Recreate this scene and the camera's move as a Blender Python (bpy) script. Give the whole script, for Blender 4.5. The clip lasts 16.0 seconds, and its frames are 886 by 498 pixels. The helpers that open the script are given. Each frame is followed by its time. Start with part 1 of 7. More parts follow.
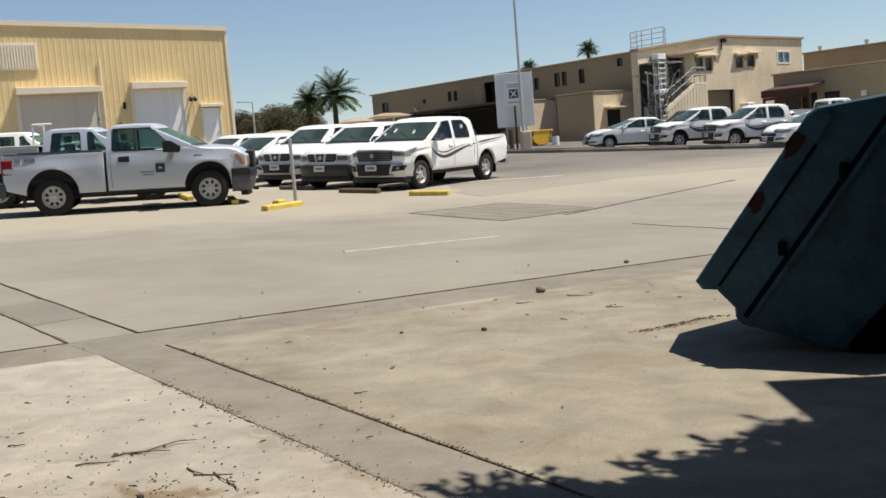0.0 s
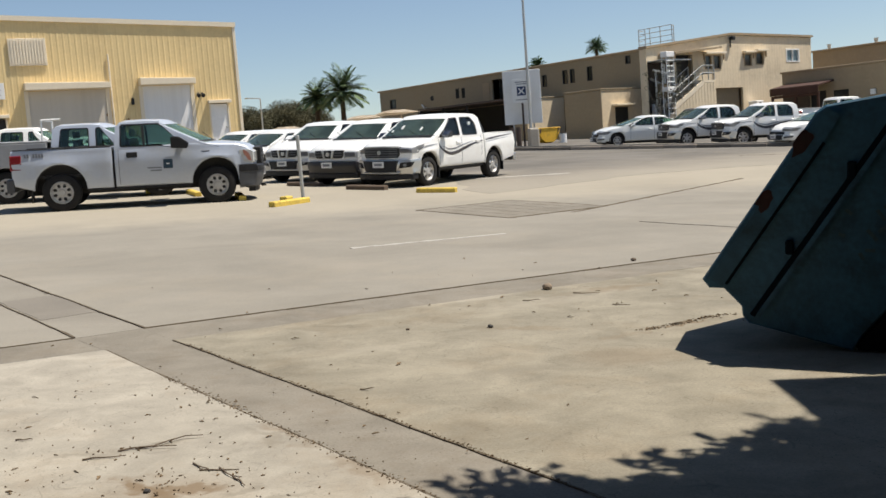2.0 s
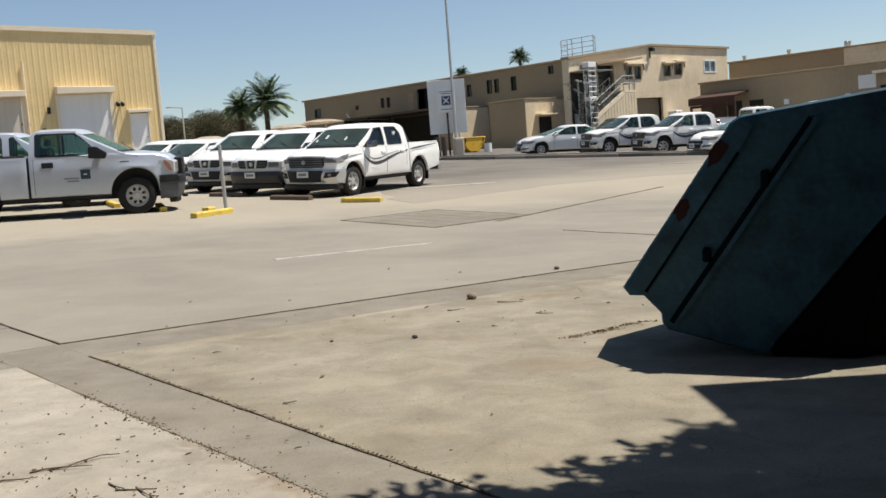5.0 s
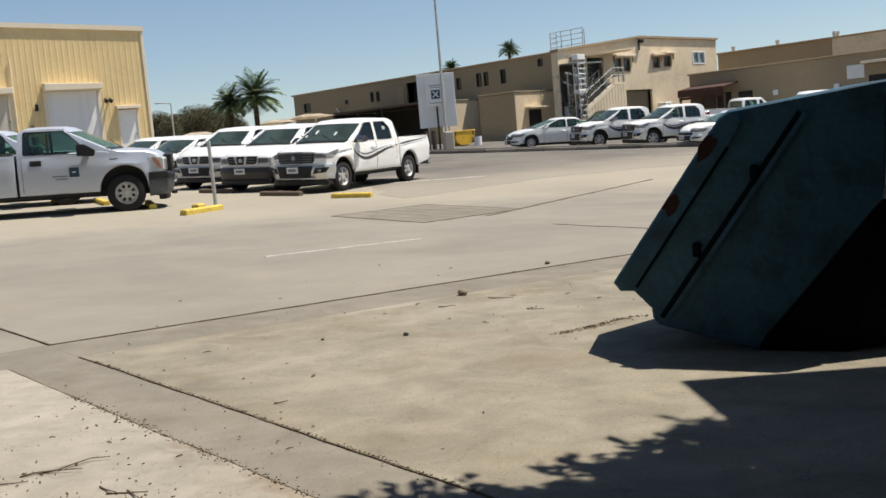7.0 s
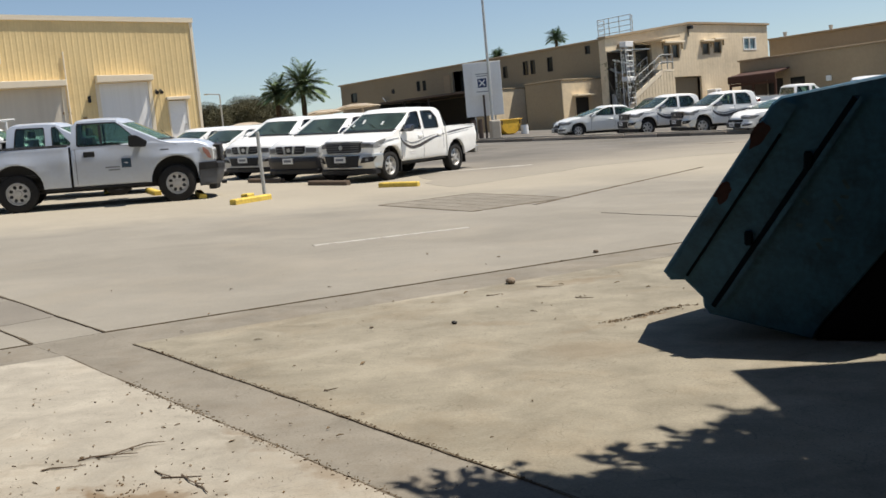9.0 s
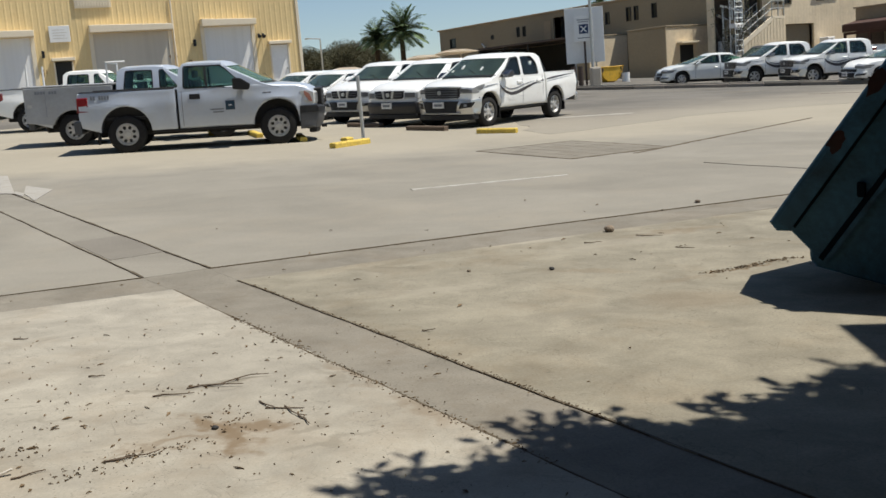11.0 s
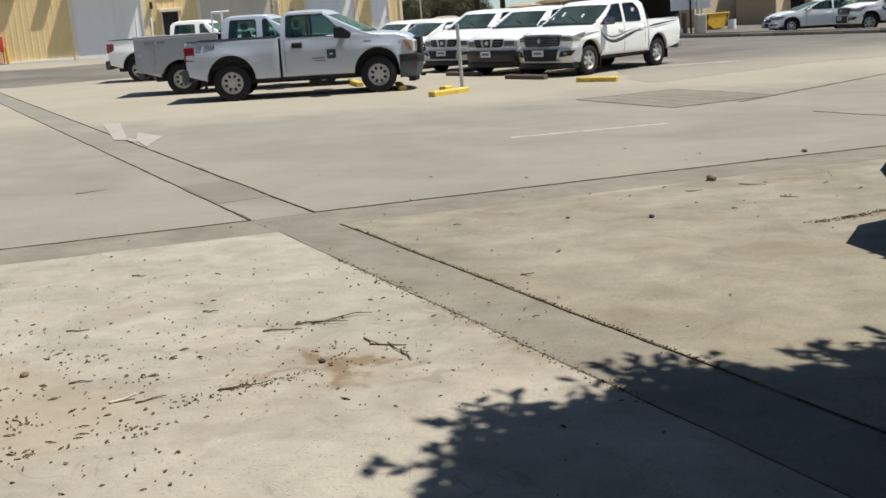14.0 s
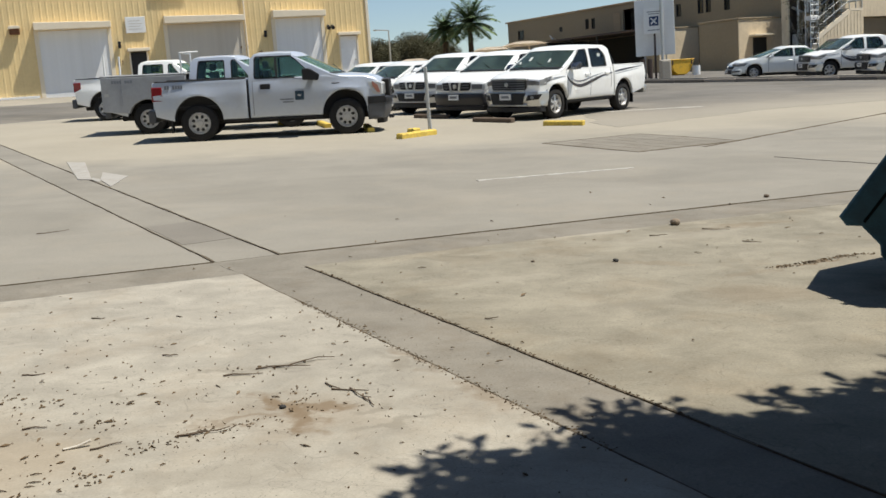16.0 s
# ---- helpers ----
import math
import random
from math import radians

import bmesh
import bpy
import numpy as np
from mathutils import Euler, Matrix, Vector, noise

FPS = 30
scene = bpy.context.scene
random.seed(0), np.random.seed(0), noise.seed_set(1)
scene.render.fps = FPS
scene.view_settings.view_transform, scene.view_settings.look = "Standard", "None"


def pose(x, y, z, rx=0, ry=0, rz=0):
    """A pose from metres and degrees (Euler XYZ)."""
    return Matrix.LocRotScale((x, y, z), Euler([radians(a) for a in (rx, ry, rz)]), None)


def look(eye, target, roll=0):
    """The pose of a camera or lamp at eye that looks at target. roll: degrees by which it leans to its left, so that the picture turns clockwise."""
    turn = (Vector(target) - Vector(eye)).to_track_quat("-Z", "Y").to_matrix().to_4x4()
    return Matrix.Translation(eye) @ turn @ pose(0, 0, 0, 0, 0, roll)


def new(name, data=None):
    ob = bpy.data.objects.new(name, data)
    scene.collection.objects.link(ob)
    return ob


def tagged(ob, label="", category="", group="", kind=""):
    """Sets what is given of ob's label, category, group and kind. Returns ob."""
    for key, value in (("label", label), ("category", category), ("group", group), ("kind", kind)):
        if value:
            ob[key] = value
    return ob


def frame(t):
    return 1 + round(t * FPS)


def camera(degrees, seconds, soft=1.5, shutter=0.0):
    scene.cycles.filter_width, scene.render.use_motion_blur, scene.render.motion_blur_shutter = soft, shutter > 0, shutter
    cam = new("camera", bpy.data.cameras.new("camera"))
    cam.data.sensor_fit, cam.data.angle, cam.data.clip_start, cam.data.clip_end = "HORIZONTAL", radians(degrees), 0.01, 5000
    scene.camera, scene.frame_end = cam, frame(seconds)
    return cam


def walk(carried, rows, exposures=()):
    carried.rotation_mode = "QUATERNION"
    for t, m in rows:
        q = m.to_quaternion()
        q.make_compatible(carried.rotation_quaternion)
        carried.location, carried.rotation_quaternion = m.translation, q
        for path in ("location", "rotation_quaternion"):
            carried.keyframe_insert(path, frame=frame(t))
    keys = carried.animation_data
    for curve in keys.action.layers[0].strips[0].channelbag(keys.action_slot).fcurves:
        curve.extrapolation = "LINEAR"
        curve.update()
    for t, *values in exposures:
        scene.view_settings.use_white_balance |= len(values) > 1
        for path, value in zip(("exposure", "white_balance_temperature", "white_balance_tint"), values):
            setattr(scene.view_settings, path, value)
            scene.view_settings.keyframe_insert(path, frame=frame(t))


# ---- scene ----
cam = camera(48.13, 16.0, soft=1.6)
ROWS = [
    (0.0, 0.003, 0.006, 1.644, -0.627, -5.492, 4.532),
    (0.5, 0.001, -0.003, 1.645, -0.328, -5.581, 4.434),
    (1.0, -0.001, -0.005, 1.644, 0.010, -5.582, 4.279),
    (1.5, -0.000, 0.000, 1.641, -0.000, -5.618, 4.265),
    (2.0, 0.006, 0.004, 1.643, -0.194, -5.630, 4.299),
    (2.5, 0.008, 0.005, 1.640, -0.620, -5.440, 4.175),
    (3.0, 0.011, -0.002, 1.641, -1.290, -5.555, 4.546),
    (3.5, 0.017, 0.009, 1.639, -2.125, -5.521, 4.439),
    (4.0, 0.038, 0.026, 1.638, -3.398, -5.821, 5.072),
    (4.5, 0.035, 0.024, 1.644, -4.305, -5.713, 4.870),
    (5.0, 0.033, 0.024, 1.648, -4.461, -5.423, 4.445),
    (7.5, 0.044, 0.036, 1.682, -5.078, -5.905, 5.022),
    (8.0, 0.042, 0.032, 1.686, -4.711, -5.731, 5.037),
    (8.5, 0.034, 0.027, 1.685, -3.877, -5.631, 5.454),
    (9.0, 0.028, 0.031, 1.672, -2.358, -6.244, 5.276),
    (11.5, -0.018, 0.013, 1.648, 4.804, -9.024, 4.637),
    (12.0, -0.028, 0.003, 1.646, 6.527, -9.165, 4.761),
    (12.5, -0.031, -0.026, 1.642, 7.979, -9.458, 4.770),
    (13.0, -0.021, -0.064, 1.632, 8.752, -10.050, 4.713),
    (13.5, -0.022, -0.078, 1.629, 8.913, -10.817, 4.758),
    (14.0, -0.025, -0.083, 1.627, 8.835, -11.155, 4.792),
    (14.5, -0.025, -0.082, 1.624, 8.979, -11.149, 4.590),
    (15.0, -0.021, -0.068, 1.625, 8.740, -10.634, 4.394),
    (15.5, -0.023, -0.036, 1.637, 8.229, -9.859, 4.013),
    (16.0, -0.002, -0.061, 1.640, 7.071, -8.934, 4.182),
]
walk(cam, [(t, pose(x, y, z, 90 + pitch, roll, yaw)) for t, x, y, z, yaw, pitch, roll in ROWS], [(0.0, 0.42, 6640, 11), (9.0, 0.42, 6640, 11), (11.5, 0.24, 6440, 8.5), (12.4, 0.37, 6440, 8.5), (16.0, 0.37, 6440, 8.5)])

# ---- world, sun, exposure ----
SUN_SLOPE = (0.460, 0.035)          # metres sideways towards the sun for each metre up
sun_way = Vector((SUN_SLOPE[0], SUN_SLOPE[1], 1.0)).normalized()
world = bpy.data.worlds.new("world")
scene.world = world
world.use_nodes = True
wt = world.node_tree
sky = wt.nodes.new("ShaderNodeTexSky")
sky.sky_type, sky.sun_disc = "NISHITA", False
sky.sun_elevation = math.asin(sun_way.z)
sky.sun_rotation = math.atan2(sun_way.x, sun_way.y)
sky.altitude, sky.air_density, sky.dust_density, sky.ozone_density = 0, 1.0, 0.2, 1.5
# read the sky a little higher up, past the yellow-green band at the horizon
way, lift, unit = wt.nodes.new("ShaderNodeTexCoord"), wt.nodes.new("ShaderNodeVectorMath"), wt.nodes.new("ShaderNodeVectorMath")
lift.operation, unit.operation = "ADD", "NORMALIZE"
lift.inputs[1].default_value = (0.0, 0.0, 0.020)
wt.links.new(way.outputs["Generated"], lift.inputs[0])
wt.links.new(lift.outputs[0], unit.inputs[0])
wt.links.new(unit.outputs[0], sky.inputs["Vector"])
back = wt.nodes["Background"]
wt.links.new(sky.outputs[0], back.inputs[0])
back.inputs[1].default_value = 0.080
sun = new("sun", bpy.data.lights.new("sun", "SUN"))
sun.data.energy, sun.data.angle, sun.data.color = 5.0, radians(0.7), (1.0, 0.945, 0.855)
sun.matrix_world = look(sun_way * 200, (0, 0, 0))

# ---- lie of the land ----
SLOPE_X, SLOPE_Y = -0.0342, 0.0316


def smooth(a, b, v):
    v = min(1.0, max(0.0, (v - a) / (b - a)))
    return v * v * (3 - 2 * v)


def ground_z(x, y):
    r = math.hypot(x, y)
    k = 1.0 if r < 66 else 66 / r
    z = (SLOPE_X * x + SLOPE_Y * y) * k
    q, u = -0.469 * x + 0.883 * y, 0.883 * x + 0.469 * y
    return z + 0.45 * smooth(38, 54, q) * (1 - smooth(18, 30, u))


def stand(x, y, yaw=0.0, up=0.0):
    """A pose on the sloping ground, turned by yaw degrees."""
    d = 0.4
    n = Vector((-(ground_z(x + d, y) - ground_z(x - d, y)) / (2 * d), -(ground_z(x, y + d) - ground_z(x, y - d)) / (2 * d), 1)).normalized()
    f = Vector((math.cos(radians(yaw)), math.sin(radians(yaw)), 0))
    f = (f - n * f.dot(n)).normalized()
    s = n.cross(f)
    m = Matrix((f, s, n)).transposed().to_4x4()
    m.translation = Vector((x, y, ground_z(x, y))) + n * up
    return m


def upright(x, y, yaw=0.0, up=0.0):
    return pose(x, y, ground_z(x, y) + up, 0, 0, yaw)


# ---- materials ----
def nodes_of(name):
    m = bpy.data.materials.new(name)
    m.use_nodes = True
    t = m.node_tree
    return m, t, t.nodes["Principled BSDF"]


def surface(name, colour, rough=0.6, metal=0.0, vary=0.12, grain=40.0, blotch=2.0, bump=0.0, bump_scale=None, dirt=None, dirt_amount=0.0, coat=0.0, spec=0.5, by_object=0.0, zone=None, mottle=0.0, mottle_size=0.8, spots=(), pits=0.0):
    """A surface with fine grain, larger blotches, optional dirt and relief; sizes in metres."""
    m, t, p = nodes_of(name)
    n, l = t.nodes, t.links
    tc = n.new("ShaderNodeTexCoord")
    fine, big = n.new("ShaderNodeTexNoise"), n.new("ShaderNodeTexNoise")
    fine.inputs["Scale"].default_value, big.inputs["Scale"].default_value = grain, blotch
    fine.inputs["Detail"].default_value, big.inputs["Detail"].default_value = 4, 6
    big.inputs["Roughness"].default_value = 0.65
    for q in (fine, big):
        l.new(tc.outputs["Object"], q.inputs["Vector"])
    add = n.new("ShaderNodeMath")
    add.operation = "ADD"
    l.new(fine.outputs["Fac"], add.inputs[0])
    l.new(big.outputs["Fac"], add.inputs[1])
    rng = n.new("ShaderNodeMapRange")
    rng.inputs["From Min"].default_value, rng.inputs["From Max"].default_value = 0.6, 1.4
    rng.inputs["To Min"].default_value, rng.inputs["To Max"].default_value = 1 - vary, 1 + vary
    l.new(add.outputs[0], rng.inputs["Value"])
    mul = n.new("ShaderNodeVectorMath")
    mul.operation = "SCALE"
    mul.inputs[0].default_value = colour
    l.new(rng.outputs[0], mul.inputs["Scale"])
    col = mul.outputs[0]
    if by_object:
        oi = n.new("ShaderNodeObjectInfo")
        r2 = n.new("ShaderNodeMapRange")
        r2.inputs["To Min"].default_value, r2.inputs["To Max"].default_value = 1 - by_object, 1 + by_object
        l.new(oi.outputs["Random"], r2.inputs["Value"])
        m2 = n.new("ShaderNodeVectorMath")
        m2.operation = "SCALE"
        l.new(col, m2.inputs[0])
        l.new(r2.outputs[0], m2.inputs["Scale"])
        col = m2.outputs[0]
    if dirt:
        dn = n.new("ShaderNodeTexNoise")
        dn.inputs["Scale"].default_value, dn.inputs["Detail"].default_value = blotch * 1.7, 8
        dn.inputs["Roughness"].default_value = 0.7
        l.new(tc.outputs["Object"], dn.inputs["Vector"])
        ramp = n.new("ShaderNodeMapRange")
        ramp.inputs["From Min"].default_value, ramp.inputs["From Max"].default_value = 0.5, 0.68
        ramp.inputs["To Max"].default_value = dirt_amount
        l.new(dn.outputs["Fac"], ramp.inputs["Value"])
        mix = n.new("ShaderNodeMix")
        mix.data_type = "RGBA"
        l.new(ramp.outputs[0], mix.inputs["Factor"])
        l.new(col, mix.inputs["A"])
        mix.inputs["B"].default_value = (*dirt, 1)
        col = mix.outputs["Result"]
    if mottle:
        # pale scuffs and darker damp-looking patches, some stretched along the slabs
        mp = n.new("ShaderNodeMapping")
        mp.inputs["Rotation"].default_value = (0, 0, radians(-20))
        mp.inputs["Scale"].default_value = (0.85, 1.15, 1)
        l.new(tc.outputs["Object"], mp.inputs["Vector"])
        mo = n.new("ShaderNodeTexNoise")
        mo.inputs["Scale"].default_value, mo.inputs["Detail"].default_value = 1 / mottle_size, 7
        mo.inputs["Roughness"].default_value, mo.inputs["Distortion"].default_value = 0.62, 0.6
        l.new(mp.outputs[0], mo.inputs["Vector"])
        mr = n.new("ShaderNodeMapRange")
        mr.inputs["From Min"].default_value, mr.inputs["From Max"].default_value = 0.33, 0.67
        mr.inputs["To Min"].default_value, mr.inputs["To Max"].default_value = 1 - mottle, 1 + mottle * 0.8
        l.new(mo.outputs["Fac"], mr.inputs["Value"])
        ms = n.new("ShaderNodeVectorMath")
        ms.operation = "SCALE"
        l.new(col, ms.inputs[0])
        l.new(mr.outputs[0], ms.inputs["Scale"])
        col = ms.outputs[0]
    if zone:
        # dust that thickens across a line on the ground
        nx, ny, lo, hi, dust = zone
        dot = n.new("ShaderNodeVectorMath")
        dot.operation = "DOT_PRODUCT"
        dot.inputs[1].default_value = (nx, ny, 0)
        l.new(tc.outputs["Object"], dot.inputs[0])
        wob = n.new("ShaderNodeMath")
        wob.operation = "MULTIPLY_ADD"
        l.new(big.outputs["Fac"], wob.inputs[0])
        wob.inputs[1].default_value = 5.0
        l.new(dot.outputs["Value"], wob.inputs[2])
        zr = n.new("ShaderNodeMapRange")
        zr.interpolation_type = "SMOOTHSTEP"
        zr.inputs["From Min"].default_value, zr.inputs["From Max"].default_value = lo + 2.5, hi + 2.5
        l.new(wob.outputs[0], zr.inputs["Value"])
        zm = n.new("ShaderNodeMix")
        zm.data_type = "RGBA"
        l.new(zr.outputs[0], zm.inputs["Factor"])
        l.new(col, zm.inputs["A"])
        zc = n.new("ShaderNodeVectorMath")
        zc.operation = "SCALE"
        zc.inputs[0].default_value = dust
        l.new(rng.outputs[0], zc.inputs["Scale"])
        l.new(zc.outputs[0], zm.inputs["B"])
        col = zm.outputs["Result"]
    if pits:
        # small pits, grit and hairline scuffs
        for scale, lo, hi in ((38.0, 0.10, 0.20), (15.0, 0.05, 0.085)):
            vo = n.new("ShaderNodeTexVoronoi")
            vo.inputs["Scale"].default_value = scale
            l.new(tc.outputs["Object"], vo.inputs["Vector"])
            pr = n.new("ShaderNodeMapRange")
            pr.inputs["From Min"].default_value, pr.inputs["From Max"].default_value = lo, hi
            pr.inputs["To Min"].default_value, pr.inputs["To Max"].default_value = 1 - pits, 1.0
            l.new(vo.outputs["Distance"], pr.inputs["Value"])
            gate = n.new("ShaderNodeMapRange")
            gate.inputs["From Min"].default_value, gate.inputs["From Max"].default_value = 0.45, 0.62
            l.new(big.outputs["Fac"], gate.inputs["Value"])
            gm = n.new("ShaderNodeMix")
            gm.inputs["A"].default_value = 1.0
            l.new(gate.outputs[0], gm.inputs["Factor"])
            l.new(pr.outputs[0], gm.inputs["B"])
            pm = n.new("ShaderNodeVectorMath")
            pm.operation = "SCALE"
            l.new(col, pm.inputs[0])
            l.new(gm.outputs["Result"], pm.inputs["Scale"])
            col = pm.outputs[0]
        wv = n.new("ShaderNodeTexNoise")
        wv.inputs["Scale"].default_value, wv.inputs["Detail"].default_value, wv.inputs["Distortion"].default_value = 2.6, 3, 1.2
        l.new(tc.outputs["Object"], wv.inputs["Vector"])
        dd = n.new("ShaderNodeMath")
        dd.operation = "SUBTRACT"
        l.new(wv.outputs["Fac"], dd.inputs[0])
        dd.inputs[1].default_value = 0.5
        ab = n.new("ShaderNodeMath")
        ab.operation = "ABSOLUTE"
        l.new(dd.outputs[0], ab.inputs[0])
        cr = n.new("ShaderNodeMapRange")
        cr.inputs["From Max"].default_value = 0.006
        cr.inputs["To Min"].default_value, cr.inputs["To Max"].default_value = 1 - pits * 0.45, 1.0
        l.new(ab.outputs[0], cr.inputs["Value"])
        cm = n.new("ShaderNodeVectorMath")
        cm.operation = "SCALE"
        l.new(col, cm.inputs[0])
        l.new(cr.outputs[0], cm.inputs["Scale"])
        col = cm.outputs[0]
    if spots:
        # single stains with ragged, fading edges: x, y, half length, half width, yaw, strength, colour
        wob = n.new("ShaderNodeTexNoise")
        wob.inputs["Scale"].default_value, wob.inputs["Detail"].default_value = 7.0, 5
        l.new(tc.outputs["Object"], wob.inputs["Vector"])
        sh = n.new("ShaderNodeVectorMath")
        sh.operation = "MULTIPLY_ADD"
        l.new(wob.outputs["Color"], sh.inputs[0])
        sh.inputs[1].default_value, sh.inputs[2].default_value = (0.40, 0.40, 0), (-0.20, -0.20, 0)
        at = n.new("ShaderNodeVectorMath")
        at.operation = "ADD"
        l.new(tc.outputs["Object"], at.inputs[0])
        l.new(sh.outputs[0], at.inputs[1])
        for sx, sy, ha, hb, yaw, power, tint in spots:
            mp = n.new("ShaderNodeMapping")
            mp.vector_type = "TEXTURE"
            mp.inputs["Location"].default_value = (sx, sy, 0)
            mp.inputs["Rotation"].default_value = (0, 0, radians(yaw))
            mp.inputs["Scale"].default_value = (ha, hb, 1000)
            l.new(at.outputs[0], mp.inputs["Vector"])
            ln = n.new("ShaderNodeVectorMath")
            ln.operation = "LENGTH"
            l.new(mp.outputs[0], ln.inputs[0])
            sr = n.new("ShaderNodeMapRange")
            sr.interpolation_type = "SMOOTHSTEP"
            sr.inputs["From Min"].default_value, sr.inputs["From Max"].default_value = 1.15, 0.35
            sr.inputs["To Max"].default_value = power
            l.new(ln.outputs["Value"], sr.inputs["Value"])
            sm = n.new("ShaderNodeMix")
            sm.data_type = "RGBA"
            l.new(sr.outputs[0], sm.inputs["Factor"])
            l.new(col, sm.inputs["A"])
            sm.inputs["B"].default_value = (*tint, 1)
            col = sm.outputs["Result"]
    l.new(col, p.inputs["Base Color"])
    p.inputs["Roughness"].default_value, p.inputs["Metallic"].default_value = rough, metal
    p.inputs["Specular IOR Level"].default_value, p.inputs["Coat Weight"].default_value = spec, coat
    p.inputs["Coat Roughness"].default_value = 0.06
    if bump:
        b = n.new("ShaderNodeBump")
        b.inputs["Strength"].default_value, b.inputs["Distance"].default_value = min(1.0, bump * 50), bump
        src = fine
        if bump_scale:
            src = n.new("ShaderNodeTexNoise")
            src.inputs["Scale"].default_value, src.inputs["Detail"].default_value = bump_scale, 5
            l.new(tc.outputs["Object"], src.inputs["Vector"])
        l.new(src.outputs["Fac"], b.inputs["Height"])
        l.new(b.outputs[0], p.inputs["Normal"])
    return m


BROWN, GREYISH = (0.165, 0.12, 0.076), (0.185, 0.165, 0.13)
CONC_L = surface("concrete_light", (0.308, 0.284, 0.236), 0.9, spots=(
    (-1.5, 4.48, 0.22, 0.075, -50, 0.85, BROWN), (-1.33, 4.27, 0.22, 0.08, -50, 0.85, BROWN), (-1.27, 4.40, 0.20, 0.065, 12, 0.8, BROWN), (-1.62, 4.23, 0.28, 0.05, 25, 0.5, BROWN), (-1.35, 4.38, 0.55, 0.30, 0, 0.25, BROWN),
    (-0.97, 4.39, 0.14, 0.06, 20, 0.5, GREYISH), (-0.85, 4.22, 0.25, 0.06, 25, 0.5, GREYISH), (-1.9, 4.95, 0.25, 0.05, 10, 0.5, GREYISH), (-1.55, 5.1, 0.24, 0.05, 30, 0.6, GREYISH), (-2.3, 4.55, 0.3, 0.05, 6, 0.35, GREYISH),
    (-1.05, 5.12, 0.22, 0.06, -58, 0.45, GREYISH), (-2.5, 3.7, 0.55, 0.45, 20, 0.28, (0.24, 0.165, 0.085)), (-3.2, 4.1, 0.6, 0.4, 0, 0.22, (0.24, 0.165, 0.085)), (-0.88, 5.16, 0.30, 0.08, -52, 0.5, BROWN),
    (-0.45, 4.6, 0.35, 0.10, -52, 0.45, BROWN), (-1.6, 3.6, 0.5, 0.12, 15, 0.35, GREYISH), (-4.2, 5.9, 0.3, 0.07, 15, 0.5, GREYISH)), pits=0.45, mottle=0.16, mottle_size=0.35, vary=0.16, grain=90, blotch=0.9, bump=0.002, dirt=(0.24, 0.195, 0.14), dirt_amount=0.4, spec=0.06)
CONC_R = surface("concrete_warm", (0.235, 0.213, 0.165), 0.9, spots=(
    (0.9, 8.7, 0.8, 0.25, 25, 0.35, (0.33, 0.30, 0.24)), (-0.6, 7.1, 0.5, 0.15, 15, 0.3, (0.33, 0.30, 0.24)), (0.3, 6.3, 0.6, 0.10, 10, 0.35, GREYISH), (1.2, 6.6, 0.5, 0.3, 0, 0.3, BROWN),
    (-0.2, 6.0, 0.5, 0.09, 5, 0.3, GREYISH), (-1.0, 7.4, 0.4, 0.06, 15, 0.4, GREYISH), (1.5, 9.2, 0.6, 0.12, 20, 0.35, BROWN), (0.6, 7.6, 0.4, 0.08, -10, 0.3, BROWN), (1.72, 7.52, 0.42, 0.05, 31, 0.7, BROWN), (1.25, 7.2, 0.3, 0.08, 31, 0.25, BROWN), (0.2, 9.0, 0.55, 0.14, 24, 0.45, (0.36, 0.33, 0.27)), (1.7, 10.1, 0.7, 0.14, 26, 0.4, (0.36, 0.33, 0.27))), pits=0.5, mottle=0.2, mottle_size=0.45, vary=0.2, grain=70, blotch=0.7, bump=0.002, dirt=(0.19, 0.15, 0.10), dirt_amount=0.45, spec=0.06)
CONC_LANE = surface("concrete_lane", (0.232, 0.215, 0.181), 0.9, mottle=0.1, mottle_size=1.6, vary=0.14, grain=60, blotch=0.35, bump=0.002, dirt=(0.29, 0.255, 0.20), dirt_amount=0.35, spec=0.06, zone=(-0.236, 0.972, 17.0, 20.5, (0.305, 0.275, 0.218)))
LANE = CONC_LANE
INFILL = surface("trench_infill", (0.20, 0.182, 0.150), 0.92, pits=0.35, mottle=0.15, mottle_size=0.5, vary=0.2, grain=80, blotch=1.3, bump=0.002, dirt=(0.16, 0.13, 0.095), dirt_amount=0.4, spec=0.06)
TRENCH_OLD = surface("old_lane_infill", (0.226, 0.209, 0.176), 0.92, mottle=0.1, mottle_size=1.2, vary=0.16, grain=60, blotch=0.5, spec=0.06)
LOT = surface("sandy_concrete", (0.288, 0.262, 0.212), 0.92, mottle=0.12, mottle_size=2.5, vary=0.14, grain=30, blotch=0.25, bump=0.002, dirt=(0.24, 0.21, 0.165), dirt_amount=0.4, spec=0.06)
ASPHALT = surface("worn_asphalt", (0.147, 0.137, 0.121), 0.92, mottle=0.2, mottle_size=3.0, vary=0.16, grain=30, blotch=0.16, bump=0.003, dirt=(0.22, 0.195, 0.155), dirt_amount=0.5, spec=0.06)
ROAD = surface("dusty_asphalt", (0.147, 0.137, 0.121), 0.92, mottle=0.2, mottle_size=3.0, vary=0.16, grain=30, blotch=0.16, bump=0.003, dirt=(0.22, 0.195, 0.155), dirt_amount=0.5, spec=0.06, zone=(0.6, -0.8, -24.5, -17.6, (0.265, 0.24, 0.195)))
JOINT = surface("joint_dirt", (0.105, 0.084, 0.060), 0.95, vary=0.4, grain=60, blotch=5, spec=0.1)
